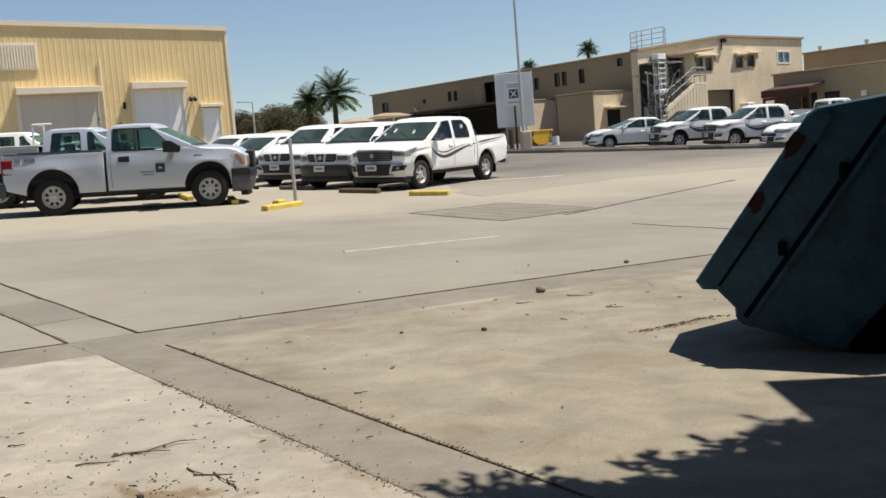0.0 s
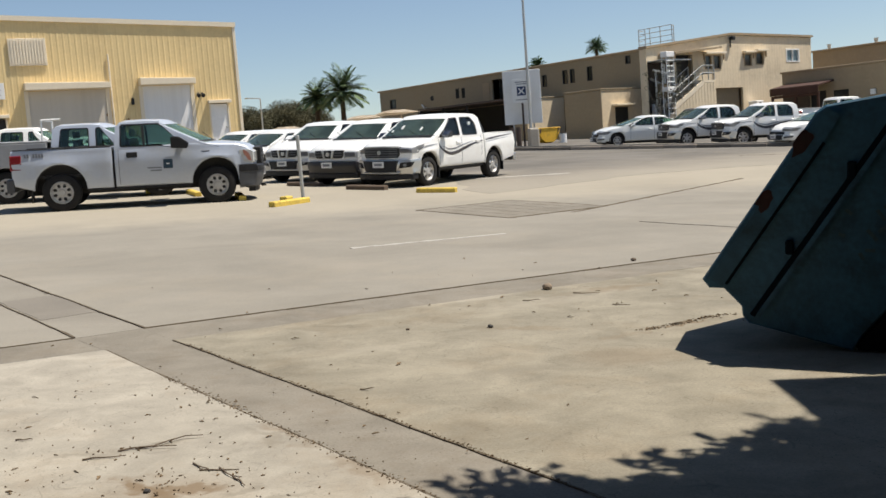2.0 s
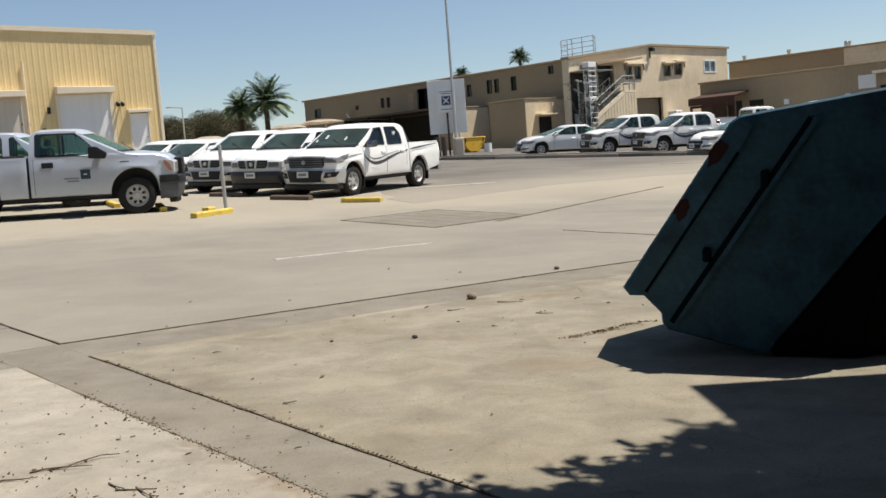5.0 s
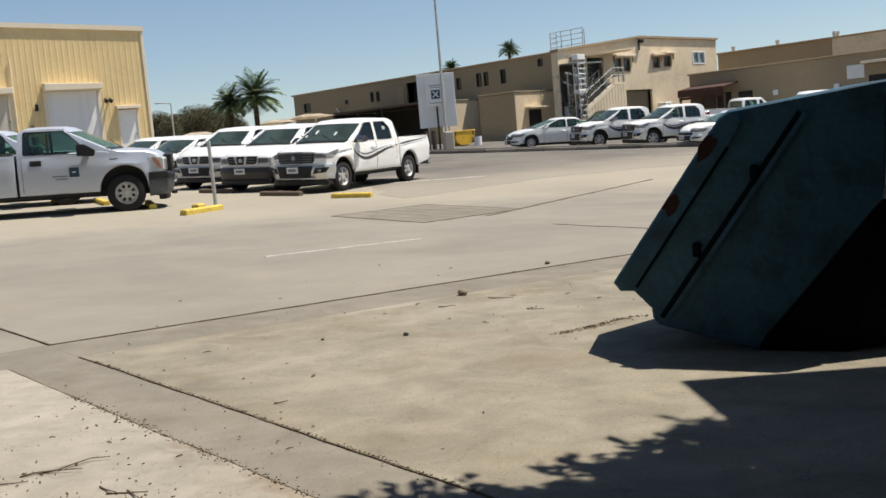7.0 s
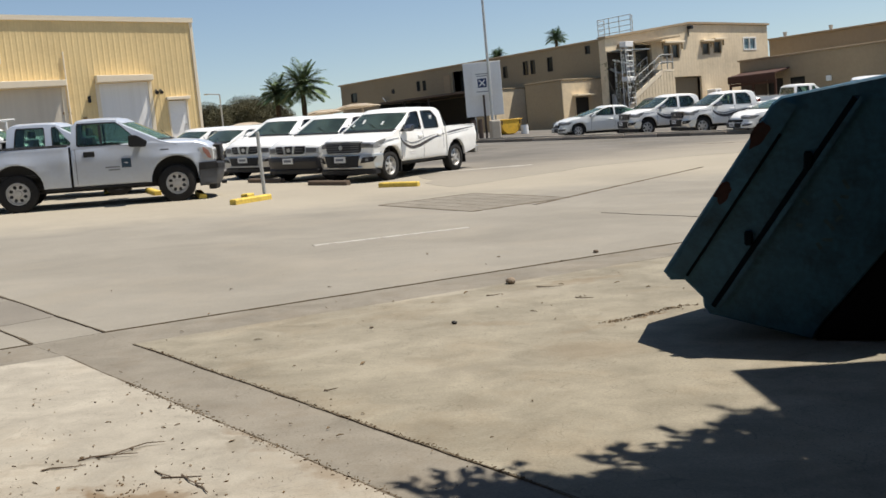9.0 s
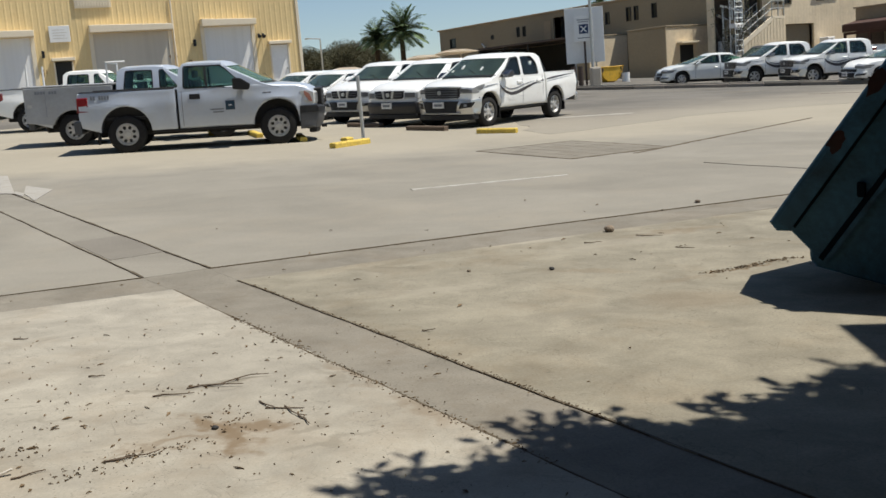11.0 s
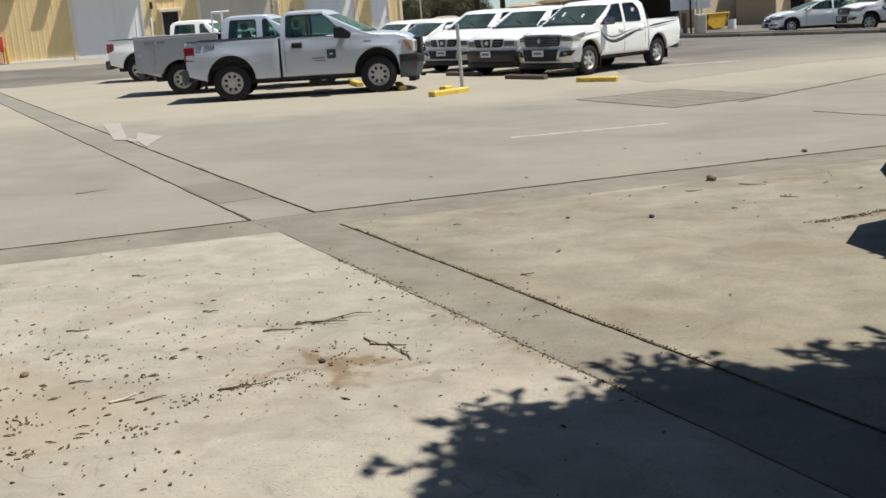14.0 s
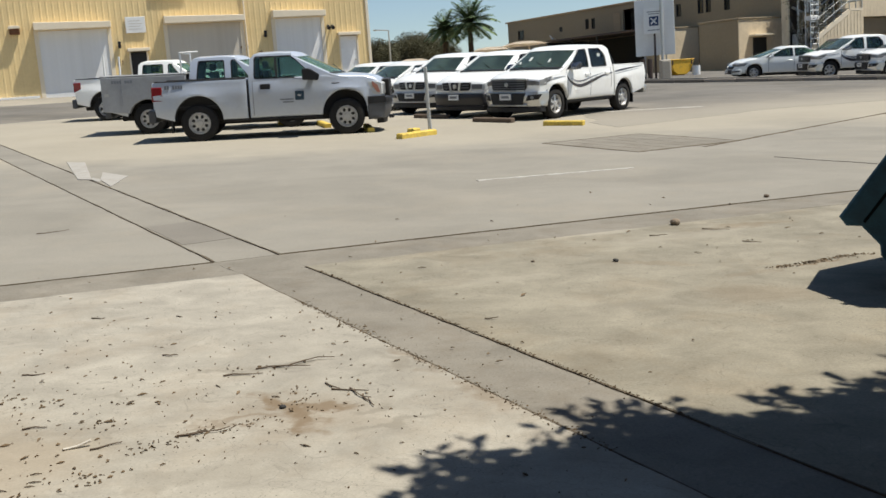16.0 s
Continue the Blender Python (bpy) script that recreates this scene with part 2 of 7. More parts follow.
CLAD = surface("tan_cladding", (0.735, 0.555, 0.275), 0.6, vary=0.07, grain=6, blotch=0.35, dirt=(0.45, 0.32, 0.16), dirt_amount=0.25, spec=0.4)
STAIN = surface("rust_stain", (0.30, 0.19, 0.09), 0.8, vary=0.3, grain=12, blotch=4, spec=0.2)
CLAD_TRIM = surface("cream_trim", (0.76, 0.66, 0.50), 0.6, vary=0.06, grain=9, blotch=0.7, spec=0.4)
SHUTTER = surface("shutter_grey", (0.80, 0.79, 0.77), 0.55, vary=0.06, grain=8, blotch=0.6, dirt=(0.42, 0.40, 0.36), dirt_amount=0.25)
# lighter wall brown, the gable's sunlight put into its colour
STUCCO_B = surface("brown_cladding_sun_tone", (0.66, 0.555, 0.395), 0.75, vary=0.1, grain=5, blotch=0.3, dirt=(0.28, 0.22, 0.14), dirt_amount=0.35, spec=0.3)
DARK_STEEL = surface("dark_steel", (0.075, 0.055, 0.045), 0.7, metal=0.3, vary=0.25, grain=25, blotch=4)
# darker copy of the wall brown, shade put into its colour
STUCCO_D = surface("brown_render_shade_tone", (0.27, 0.222, 0.15), 0.85, vary=0.1, grain=6, blotch=0.3, dirt=(0.25, 0.19, 0.12), dirt_amount=0.35, spec=0.25, bump=0.004, bump_scale=30)
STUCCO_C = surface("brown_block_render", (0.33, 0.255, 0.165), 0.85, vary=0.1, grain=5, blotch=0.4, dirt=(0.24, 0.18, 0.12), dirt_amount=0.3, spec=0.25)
ROOFING = surface("roof_sheet", (0.45, 0.38, 0.28), 0.7, vary=0.1, grain=4, blotch=0.5)
STEEL = surface("galvanised_steel", (0.47, 0.47, 0.45), 0.45, metal=0.6, vary=0.12, grain=30, blotch=3)
RUSTY = surface("rust_brown", (0.17, 0.075, 0.035), 0.85, vary=0.4, grain=25, blotch=4, spec=0.3)
DARK = surface("dark_void", (0.02, 0.019, 0.018), 0.8, vary=0.2)
WHITE_PAINT = surface("white_car_paint", (0.84, 0.84, 0.81), 0.36, vary=0.03, grain=12, blotch=1.5, coat=0.5, dirt=(0.62, 0.56, 0.46), dirt_amount=0.18)
SILVER_PAINT = surface("silver_car_paint", (0.47, 0.51, 0.57), 0.42, metal=0.35, vary=0.04, grain=12, blotch=1.5, coat=0.35, dirt=(0.52, 0.48, 0.42), dirt_amount=0.18)
DARK_PAINT = surface("dark_car_paint", (0.05, 0.05, 0.055), 0.3, vary=0.05, coat=0.6)
TYRE = surface("tyre_rubber", (0.022, 0.021, 0.02), 0.85, vary=0.25, grain=30, blotch=4, dirt=(0.05, 0.043, 0.035), dirt_amount=0.25, spec=0.2)
ALLOY = surface("wheel_alloy", (0.56, 0.55, 0.53), 0.42, metal=0.5, vary=0.12, grain=30, blotch=6, dirt=(0.2, 0.17, 0.13), dirt_amount=0.4)
CHROME_SOFT = surface("bumper_chrome", (0.55, 0.55, 0.54), 0.3, metal=0.8, vary=0.08)
PLASTIC = surface("black_plastic", (0.014, 0.014, 0.015), 0.5, spec=0.35, vary=0.2, grain=40, blotch=5)
WINDOW_DARK = surface("dark_window_glass", (0.030, 0.030, 0.026), 0.12, vary=0.4, grain=1.5, blotch=2.1, spec=0.4)
SEAT = surface("grey_seat_cloth", (0.30, 0.298, 0.27), 0.9, vary=0.3, grain=30, blotch=5, spec=0.2)
BUMPER_DARK = surface("dark_grey_bumper", (0.060, 0.062, 0.066), 0.5, vary=0.15, grain=20, blotch=4)
BUMPER_BLACK = surface("black_bumper", (0.022, 0.022, 0.026), 0.45, vary=0.15, grain=20, blotch=4)
MIRROR_CHROME = surface("mirror_chrome", (0.16, 0.17, 0.19), 0.25, metal=0.9, vary=0.08)
PALE_PAINT = surface("pale_silver_white_paint", (0.70, 0.72, 0.70), 0.36, vary=0.03, grain=12, blotch=1.5, coat=0.5, dirt=(0.55, 0.52, 0.45), dirt_amount=0.18)


def tinted_pane(name, tint, gloss_rough, dust):
    """See-through tinted glass, mirror-like towards grazing views."""
    m, t, p = nodes_of(name)
    n, l = t.nodes, t.links
    n.remove(p)
    tr, gl, mx, fr = (n.new("ShaderNode" + k) for k in ("BsdfTransparent", "BsdfGlossy", "MixShader", "Fresnel"))
    fr.inputs["IOR"].default_value = 1.5
    tr.inputs["Color"].default_value = (*tint, 1)
    gl.inputs["Roughness"].default_value = gloss_rough
    l.new(fr.outputs[0], mx.inputs[0])
    l.new(tr.outputs[0], mx.inputs[1])
    l.new(gl.outputs[0], mx.inputs[2])
    # thin dust film, its green tint painting in light seen through the glass
    du, mx2, no = (n.new("ShaderNode" + k) for k in ("BsdfDiffuse", "MixShader", "TexNoise"))
    du.inputs["Color"].default_value = (0.33, 0.47, 0.36, 1)
    no.inputs["Scale"].default_value, no.inputs["Detail"].default_value = 2.5, 5
    rg = n.new("ShaderNodeMapRange")
    rg.inputs["From Min"].default_value, rg.inputs["From Max"].default_value = 0.3, 0.7
    rg.inputs["To Min"].default_value, rg.inputs["To Max"].default_value = dust * 0.6, dust * 1.5
    tc = n.new("ShaderNodeTexCoord")
    l.new(tc.outputs["Object"], no.inputs["Vector"])
    l.new(no.outputs["Fac"], rg.inputs["Value"])
    l.new(rg.outputs[0], mx2.inputs[0])
    l.new(mx.outputs[0], mx2.inputs[1])
    l.new(du.outputs[0], mx2.inputs[2])
    l.new(mx2.outputs[0], n["Material Output"].inputs["Surface"])
    return m


GLASS = tinted_pane("tinted_glass", (0.78, 0.91, 0.82), 0.03, 0.09)
GLASS_SIDE = tinted_pane("side_glass", (0.62, 0.74, 0.70), 0.03, 0.006)
GLASS_B = surface("window_glass_blue", (0.14, 0.22, 0.25), 0.08, vary=0.15, grain=2, blotch=1, spec=0.6)
PLATE = surface("plate_white", (0.70, 0.70, 0.68), 0.5, vary=0.08, grain=30, blotch=6)
BUMPER_GREY = surface("grey_bumper", (0.50, 0.50, 0.49), 0.4, metal=0.3, vary=0.08, grain=20, blotch=4, dirt=(0.40, 0.36, 0.30), dirt_amount=0.3)
GRILLE_BAR = surface("dull_grille_bar", (0.16, 0.16, 0.165), 0.35, metal=0.7, vary=0.1)
EMBLEM = surface("emblem_teal", (0.016, 0.045, 0.075), 0.4, vary=0.1)
LAMP = surface("headlamp_lens", (0.20, 0.21, 0.22), 0.12, vary=0.15, grain=20, blotch=8, coat=0.6)
LAMP_CLEAR = surface("clear_lamp_lens", (0.50, 0.51, 0.50), 0.12, vary=0.15, grain=20, blotch=8, coat=0.6)
AMBER = surface("amber_lens", (0.34, 0.15, 0.11), 0.3, vary=0.2, coat=0.3)
RED_LENS = surface("red_lens", (0.20, 0.012, 0.016), 0.2, vary=0.15, coat=0.5)
RED_PAINT = surface("red_paint", (0.50, 0.05, 0.03), 0.45, vary=0.15)
YELLOW = surface("yellow_paint", (0.64, 0.46, 0.09), 0.7, vary=0.25, grain=25, blotch=4, dirt=(0.24, 0.17, 0.07), dirt_amount=0.6, spec=0.2)
WHITE = surface("white_board", (0.74, 0.74, 0.72), 0.5, vary=0.04, grain=12, blotch=1.2, dirt=(0.6, 0.58, 0.52), dirt_amount=0.2)
BLUE = surface("logo_blue", (0.014, 0.035, 0.10), 0.45, vary=0.1)
GREY_INK = surface("grey_ink", (0.18, 0.19, 0.21), 0.5, vary=0.2, grain=60)
STRIPE = surface("stripe_vinyl", (0.055, 0.05, 0.055), 0.4, vary=0.3, grain=8, blotch=3)
MARK = surface("faded_road_paint", (0.40, 0.38, 0.34), 0.85, vary=0.15, grain=50, blotch=4, dirt=(0.25, 0.225, 0.185), dirt_amount=0.8)
MARK_OLD = surface("worn_road_paint", (0.315, 0.295, 0.26), 0.85, vary=0.15, grain=50, blotch=4, dirt=(0.25, 0.225, 0.185), dirt_amount=0.85)
BIN = surface("bin_blue_paint", (0.030, 0.094, 0.148), 0.6, vary=0.3, grain=25, blotch=1.8, dirt=(0.012, 0.028, 0.038), dirt_amount=0.75, bump=0.003, bump_scale=5, spec=0.3)
# tone of the ribs' painted shadow lines, also used on the lugs
BIN_SHADOW_DARK = surface("bin_shadow_dark", (0.003, 0.007, 0.011), 0.9, vary=0.2, spec=0.08)
# grey taken darker to paint in the shade on the lockers
TOOL_GREY = surface("tool_steel_shade_grey", (0.34, 0.35, 0.36), 0.5, metal=0.2, vary=0.08, grain=12, blotch=1.5, dirt=(0.3, 0.27, 0.22), dirt_amount=0.3)
SHUTTER_TAN = surface("shutter_tan", (0.60, 0.54, 0.45), 0.55, vary=0.06, grain=8, blotch=0.6, dirt=(0.40, 0.34, 0.26), dirt_amount=0.3)
OFF_WHITE = surface("dusty_plastic", (0.50, 0.46, 0.39), 0.6, vary=0.15)
# near-black in place of the shade at the container's lower right
BIN_SHADE = surface("bin_shade_black", (0.006, 0.006, 0.007), 0.9, vary=0.4, grain=20, blotch=3, spec=0.05)
BIN_RUST = surface("bin_rusted_paint", (0.034, 0.014, 0.012), 0.8, vary=0.4, grain=25, blotch=7, dirt=(0.03, 0.02, 0.02), dirt_amount=0.8, spec=0.25)
BIN_MARK = surface("bin_chalk_marks", (0.045, 0.08, 0.095), 0.7, vary=0.4, grain=30, blotch=8, spec=0.2)
BIN_PALE = surface("bin_pale_paint", (0.30, 0.43, 0.47), 0.65, vary=0.15, grain=25, blotch=2, dirt=(0.16, 0.12, 0.09), dirt_amount=0.4)
BARK = surface("bark", (0.11, 0.08, 0.055), 0.95, vary=0.35, grain=18, blotch=4, bump=0.01, bump_scale=14)
DRY_WOOD = surface("dry_grey_wood", (0.23, 0.205, 0.165), 0.9, vary=0.3, grain=18, blotch=4)
LEAF = surface("tree_leaf", (0.040, 0.065, 0.020), 0.8, spec=0.1, vary=0.3, grain=2, blotch=0.8)
PALM_TRUNK = surface("palm_trunk", (0.055, 0.042, 0.03), 0.95, spec=0.1, vary=0.4, grain=9, blotch=3, bump=0.02, bump_scale=9)
PALM_LEAF = surface("palm_leaf", (0.155, 0.215, 0.105), 0.75, spec=0.2, vary=0.3, grain=2, blotch=0.8)
FAN_LEAF = surface("fan_palm_leaf", (0.085, 0.15, 0.055), 0.7, vary=0.3, grain=2, blotch=0.8)
DRY_LEAF = surface("dry_leaf", (0.14, 0.095, 0.05), 0.85, vary=0.5, grain=5, blotch=9)
SCRUB = surface("scrub_leaf", (0.098, 0.094, 0.058), 0.95, spec=0.05, vary=0.3, grain=2, blotch=0.7)
CANVAS = surface("shade_canvas", (0.58, 0.50, 0.39), 0.85, vary=0.1, grain=5, blotch=0.8)
KERB_GREY = surface("kerb_concrete", (0.22, 0.19, 0.155), 0.9, vary=0.2, grain=30, blotch=2, bump=0.003, by_object=0.5)
CONC_GREY = surface("grey_concrete", (0.36, 0.325, 0.27), 0.9, vary=0.15, grain=30, blotch=2, bump=0.003)


# ---- mesh helpers ----
def mesh_of(name, bm, material, smooth_angle=None):
    bm.normal_update()
    me = bpy.data.meshes.new(name)
    bm.to_mesh(me)
    bm.free()
    for q in (material if isinstance(material, (list, tuple)) else [material]):
        me.materials.append(q)
    if smooth_angle is not None:
        me.polygons.foreach_set("use_smooth", [True] * len(me.polygons))
        me.set_sharp_from_angle(angle=radians(smooth_angle))
    return me


def part(name, bm, material, parent, label="", smooth_angle=None, at=None):
    ob = new(name, mesh_of(name, bm, material, smooth_angle))
    ob.parent = parent
    if at is not None:
        ob.matrix_basis = at
    if label:
        ob["label"] = label
    return ob


def thing(name, m, label, category, group="", kind=""):
    ob = new(name)
    ob.empty_display_size = 0.3
    ob.matrix_basis = m
    return tagged(ob, label, category, group, kind)


def box(bm, x0, x1, y0, y1, z0, z1, bevel=0.0, seg=1, m=None):
    r = bmesh.ops.create_cube(bm, size=1.0, matrix=Matrix.Translation(((x0 + x1) / 2, (y0 + y1) / 2, (z0 + z1) / 2)) @ Matrix.Diagonal((abs(x1 - x0), abs(y1 - y0), abs(z1 - z0), 1)))
    vs = r["verts"]
    if bevel:
        es = {e for v in vs for e in v.link_edges}
        q = bmesh.ops.bevel(bm, geom=list(es), offset=bevel, segments=seg, affect="EDGES", profile=0.5)
        vs = list({v for f in q["faces"] for v in f.verts} | {v for v in vs if v.is_valid})
    if m is not None:
        bmesh.ops.transform(bm, matrix=m, verts=vs)
    return vs


def boxed(x0, x1, y0, y1, z0, z1, bevel=0.0, seg=1):
    bm = bmesh.new()
    box(bm, x0, x1, y0, y1, z0, z1, bevel, seg)
    return bm


def rod(bm, a, b, r0, r1=None, n=8):
    a, b = Vector(a), Vector(b)
    d = b - a
    m = Matrix.Translation((a + b) / 2) @ d.to_track_quat("Z", "Y").to_matrix().to_4x4()
    bmesh.ops.create_cone(bm, cap_ends=True, segments=n, radius1=r0, radius2=r0 if r1 is None else r1, depth=d.length, matrix=m)


def rodded(a, b, r0, r1=None, n=8):
    bm = bmesh.new()
    rod(bm, a, b, r0, r1, n)
    return bm


def slab(bm, pts, y0, y1, narrow=None):
    """A plate with the outline pts (x, z), from y0 to y1; narrow(x, z) scales y."""
    k = narrow or (lambda x, z: 1.0)
    a = [bm.verts.new((x, y0 * k(x, z), z)) for x, z in pts]
    b = [bm.verts.new((x, y1 * k(x, z), z)) for x, z in pts]
    n = len(pts)
    fa, fb = bm.faces.new(a), bm.faces.new(b[::-1])
    for i in range(n):
        bm.faces.new((a[i], b[i], b[(i + 1) % n], a[(i + 1) % n]))
    bmesh.ops.recalc_face_normals(bm, faces=bm.faces)
    return fa, fb


def slabbed(pts, y0, y1, narrow=None, bevel=0.0, seg=2):
    bm = bmesh.new()
    fa, fb = slab(bm, pts, y0, y1)
    if bevel:
        es = list(set(fa.edges) | set(fb.edges))
        bmesh.ops.bevel(bm, geom=es, offset=bevel, segments=seg, affect="EDGES", profile=0.5, clamp_overlap=True)
    if narrow:
        # cut into bands so that the curved sides stay smooth
        for axis in (0, 2):
            vals = [p[0 if axis == 0 else 1] for p in pts]
            lo, hi, step = min(vals), max(vals), 0.24 if axis == 0 else 0.10
            k = lo + step
            while k < hi - 0.02:
                co = Vector((k, 0, 0)) if axis == 0 else Vector((0, 0, k))
                no = Vector((1, 0, 0)) if axis == 0 else Vector((0, 0, 1))
                bmesh.ops.bisect_plane(bm, geom=bm.verts[:] + bm.edges[:] + bm.faces[:], dist=0.0005, plane_co=co, plane_no=no)
                k += step
        for v in bm.verts:
            v.co.y *= narrow(v.co.x, v.co.z)
    return bm


# ---- ground and paving ----
def sheet(name, material):
    s = [math.copysign(math.sinh(abs(i) / 60 * 5.2) * 900 / math.sinh(5.2), i) for i in range(-60, 61)]
    ys = [v + 14 for v in s]
    verts = [(x, y, ground_z(x, y)) for y in ys for x in s]
    n = len(s)
    faces = [(j * n + i, j * n + i + 1, (j + 1) * n + i + 1, (j + 1) * n + i) for j in range(n - 1) for i in range(n - 1)]
    me = bpy.data.meshes.new(name)
    me.from_pydata(verts, [], faces)
    me.materials.append(material)
    me.polygons.foreach_set("use_smooth", [True] * len(faces))
    return new(name, me)


tagged(sheet("ground", LOT), "dusty sand-coloured concrete yard sloping gently up to the sheds", "ground", kind="structure")
E1 = Vector((0.613, -0.790))
E2 = Vector((0.883, 0.469))


def paving(name, pts, material, up, parent, rough_edge=0.022, step=0.25):
    """A thin paving piece with the corners pts (x, y), its edges a little uneven, its top lying up above the ground."""
    edge = []
    for i, a in enumerate(pts):
        a, b = Vector(a), Vector(pts[(i + 1) % len(pts)])
        n = max(1, min(160, int((b - a).length / step)))
        side = Vector((-(b - a).y, (b - a).x)).normalized()
        for k in range(n):
            p = a.lerp(b, k / n)
            edge.append(p + side * (noise.noise(Vector((p.x * 3.1, p.y * 3.1, 0))) * rough_edge if 0 < k else 0))
    bm = bmesh.new()
    top = [bm.verts.new((p.x, p.y, ground_z(p.x, p.y) + up)) for p in edge]
    low = [bm.verts.new((p.x, p.y, ground_z(p.x, p.y) - 0.03)) for p in edge]
    bm.faces.new(top)
    for i in range(len(top)):
        bm.faces.new((low[i], low[(i + 1) % len(top)], top[(i + 1) % len(top)], top[i]))
    bmesh.ops.recalc_face_normals(bm, faces=bm.faces)
    return part(name, bm, material, parent)


def ribbon(name, a, b, width, material, up, parent, waver=0.01, step=0.12):
    """A narrow uneven strip along the ground, such as a dirt-filled joint."""
    a, b = Vector(a), Vector(b)
    d = b - a
    n = max(2, min(220, int(d.length / step)))
    s = Vector((-d.y, d.x)).normalized()
    bm = bmesh.new()
    rows = []
    for k in range(n + 1):
        p = a.lerp(b, k / n)
        w = width * (0.35 + 1.7 * abs(noise.noise(Vector((p.x * 5, p.y * 5, 3.7))))) / 2
        c = p + s * noise.noise(Vector((p.x * 2, p.y * 2, 9.1))) * waver
        rows.append([bm.verts.new((q.x, q.y, ground_z(q.x, q.y) + h)) for q, h in ((c + s * w, up - 0.02), (c + s * w * 0.8, up), (c - s * w * 0.8, up), (c - s * w, up - 0.02))])
    for r0, r1 in zip(rows, rows[1:]):
        for i in range(3):
            bm.faces.new((r0[i], r1[i], r1[i + 1], r0[i + 1]))
    bmesh.ops.recalc_face_normals(bm, faces=bm.faces)
    return part(name, bm, material, parent)


def v2(x, y):
    return Vector((x, y))


pavement = tagged(new("pavement"), "pale worn concrete slabs crossed by two grey refilled trenches", "pavement", kind="structure")
NR, NL, FL, FR = v2(-2.19, 7.71), v2(-2.64, 7.44), v2(-3.06, 7.94), v2(-2.58, 8.24)
paving("slab", [NR, NR + E1 * 14, NR + E1 * 14 + E2 * 16, NR + E2 * 16], CONC_R, 0.010, pavement)
paving("slab", [NL, NL - E2 * 16, NL - E2 * 16 + E1 * 14, NL + E1 * 14], CONC_L, 0.013, pavement)
paving("slab", [FL, FL - E1 * 30, FL - E1 * 30 - E2 * 22, FL - E2 * 22], LANE, 0.008, pavement, step=0.4)
paving("slab", [FR, FR + E2 * 24, FR + E2 * 24 - E1 * 12, FR - E1 * 30], LANE, 0.009, pavement, step=0.4)
paving("trench_fill", [NR + v2(-0.47, -0.25) * 1.0, NR, NR + E1 * 14, NL + E1 * 14], INFILL, 0.004, pavement)
paving("trench_fill", [FL, NL, NR, FR], INFILL, 0.0045, pavement)
paving("trench_fill", [FL, FR, FR - E1 * 30, FL - E1 * 30], TRENCH_OLD, 0.0065, pavement, step=0.4)
paving("trench_fill", [FR, NR, NR + E2 * 16, FR + E2 * 16.3], INFILL, 0.005, pavement)
paving("trench_fill", [NL, FL, FL - E2 * 16.3, NL - E2 * 16], INFILL, 0.005, pavement)
for a, b, w, lift in ((NR, NR + E1 * 12, 0.020, 0.0112), (NL, NL + E1 * 12, 0.016, 0.0142), (FR, FR + E2 * 14, 0.030, 0.0135), (FL, FL - E2 * 12, 0.017, 0.0125),
                      (FR, FR - E1 * 29, 0.022, 0.017), (FL, FL - E1 * 29, 0.022, 0.017), (NR + E2 * 5, NR + E2 * 9, 0.008, 0.0112)):
    ribbon("joint", a, b, w, JOINT, lift, pavement)

# saw-cut drain cover and cracks further out
CUT_FAINT = surface("faint_cut", (0.15, 0.135, 0.112), 0.95, vary=0.3, grain=20, blotch=2, spec=0.1)
cover = tagged(new("drain_cover"), "flat square concrete duct cover with parallel cut lines", "cover")
c0, ca, cb = v2(1.06, 16.11), v2(-0.595, 0.803), v2(0.793, 0.609)
paving("cover_slab", [c0, c0 + cb * 2.3, c0 + cb * 2.3 + ca * 2.6, c0 + ca * 2.6], INFILL, 0.014, cover, 0.01)
for k in range(7):
    ribbon("cut_line", c0 + cb * (2.3 * k / 6), c0 + cb * (2.3 * k / 6) + ca * 2.6, 0.065 if k in (0, 6) else 0.02, JOINT if k in (0, 6) else CUT_FAINT, 0.0155, cover)
ribbon("cut_line", c0, c0 + cb * 2.3, 0.075, JOINT, 0.016, cover)
ribbon("cut_line", c0 + ca * 2.6, c0 + ca * 2.6 + cb * 2.3, 0.07, JOINT, 0.016, cover)
for a, b, w in ((v2(2.16, 16.63), v2(6.94, 22.99), 0.09), (v2(2.9, 14.8), v2(4.6, 12.9), 0.014), (v2(10.2, 34.0), v2(12.6, 33.5), 0.25)):
    ribbon("joint", a, b, w, CUT_FAINT if w < 0.05 else JOINT, 0.0165, pavement, 0.03)

# asphalt road in front of the kerb
K0, K1 = v2(3.6, 47.6), v2(14.2, 39.9)
KD = (K1 - K0).normalized()
KN = v2(KD.y, -KD.x)
paving("road", [K0 - KD * 45, K0 + KD * 60, K0 + KD * 60 + KN * 15, v2(16.0, 27.0), v2(9.5, 27.9), v2(7.6, 27.3), v2(5.2, 25.9), v2(2.8, 23.4), v2(1.8, 22.2), v2(1.0, 21.5), v2(0.7, 24.0), v2(0.3, 27.0), v2(-1.5, 33.0), v2(-6.0, 41.0), K0 - KD * 45 + KN * 20], ROAD, 0.0125, pavement, 0.5, 0.8)
for i, (a, b, w) in enumerate(((v2(-1.25, 13.0), v2(0.85, 13.95), 0.12), (v2(0.9, 27.0), v2(3.6, 27.85), 0.4))):
    tagged(ribbon("road_line", a, b, w, MARK if i == 0 else MARK_OLD, 0.017, None, 0.02), "faded white painted line on the concrete lane", "road marking", kind="structure")


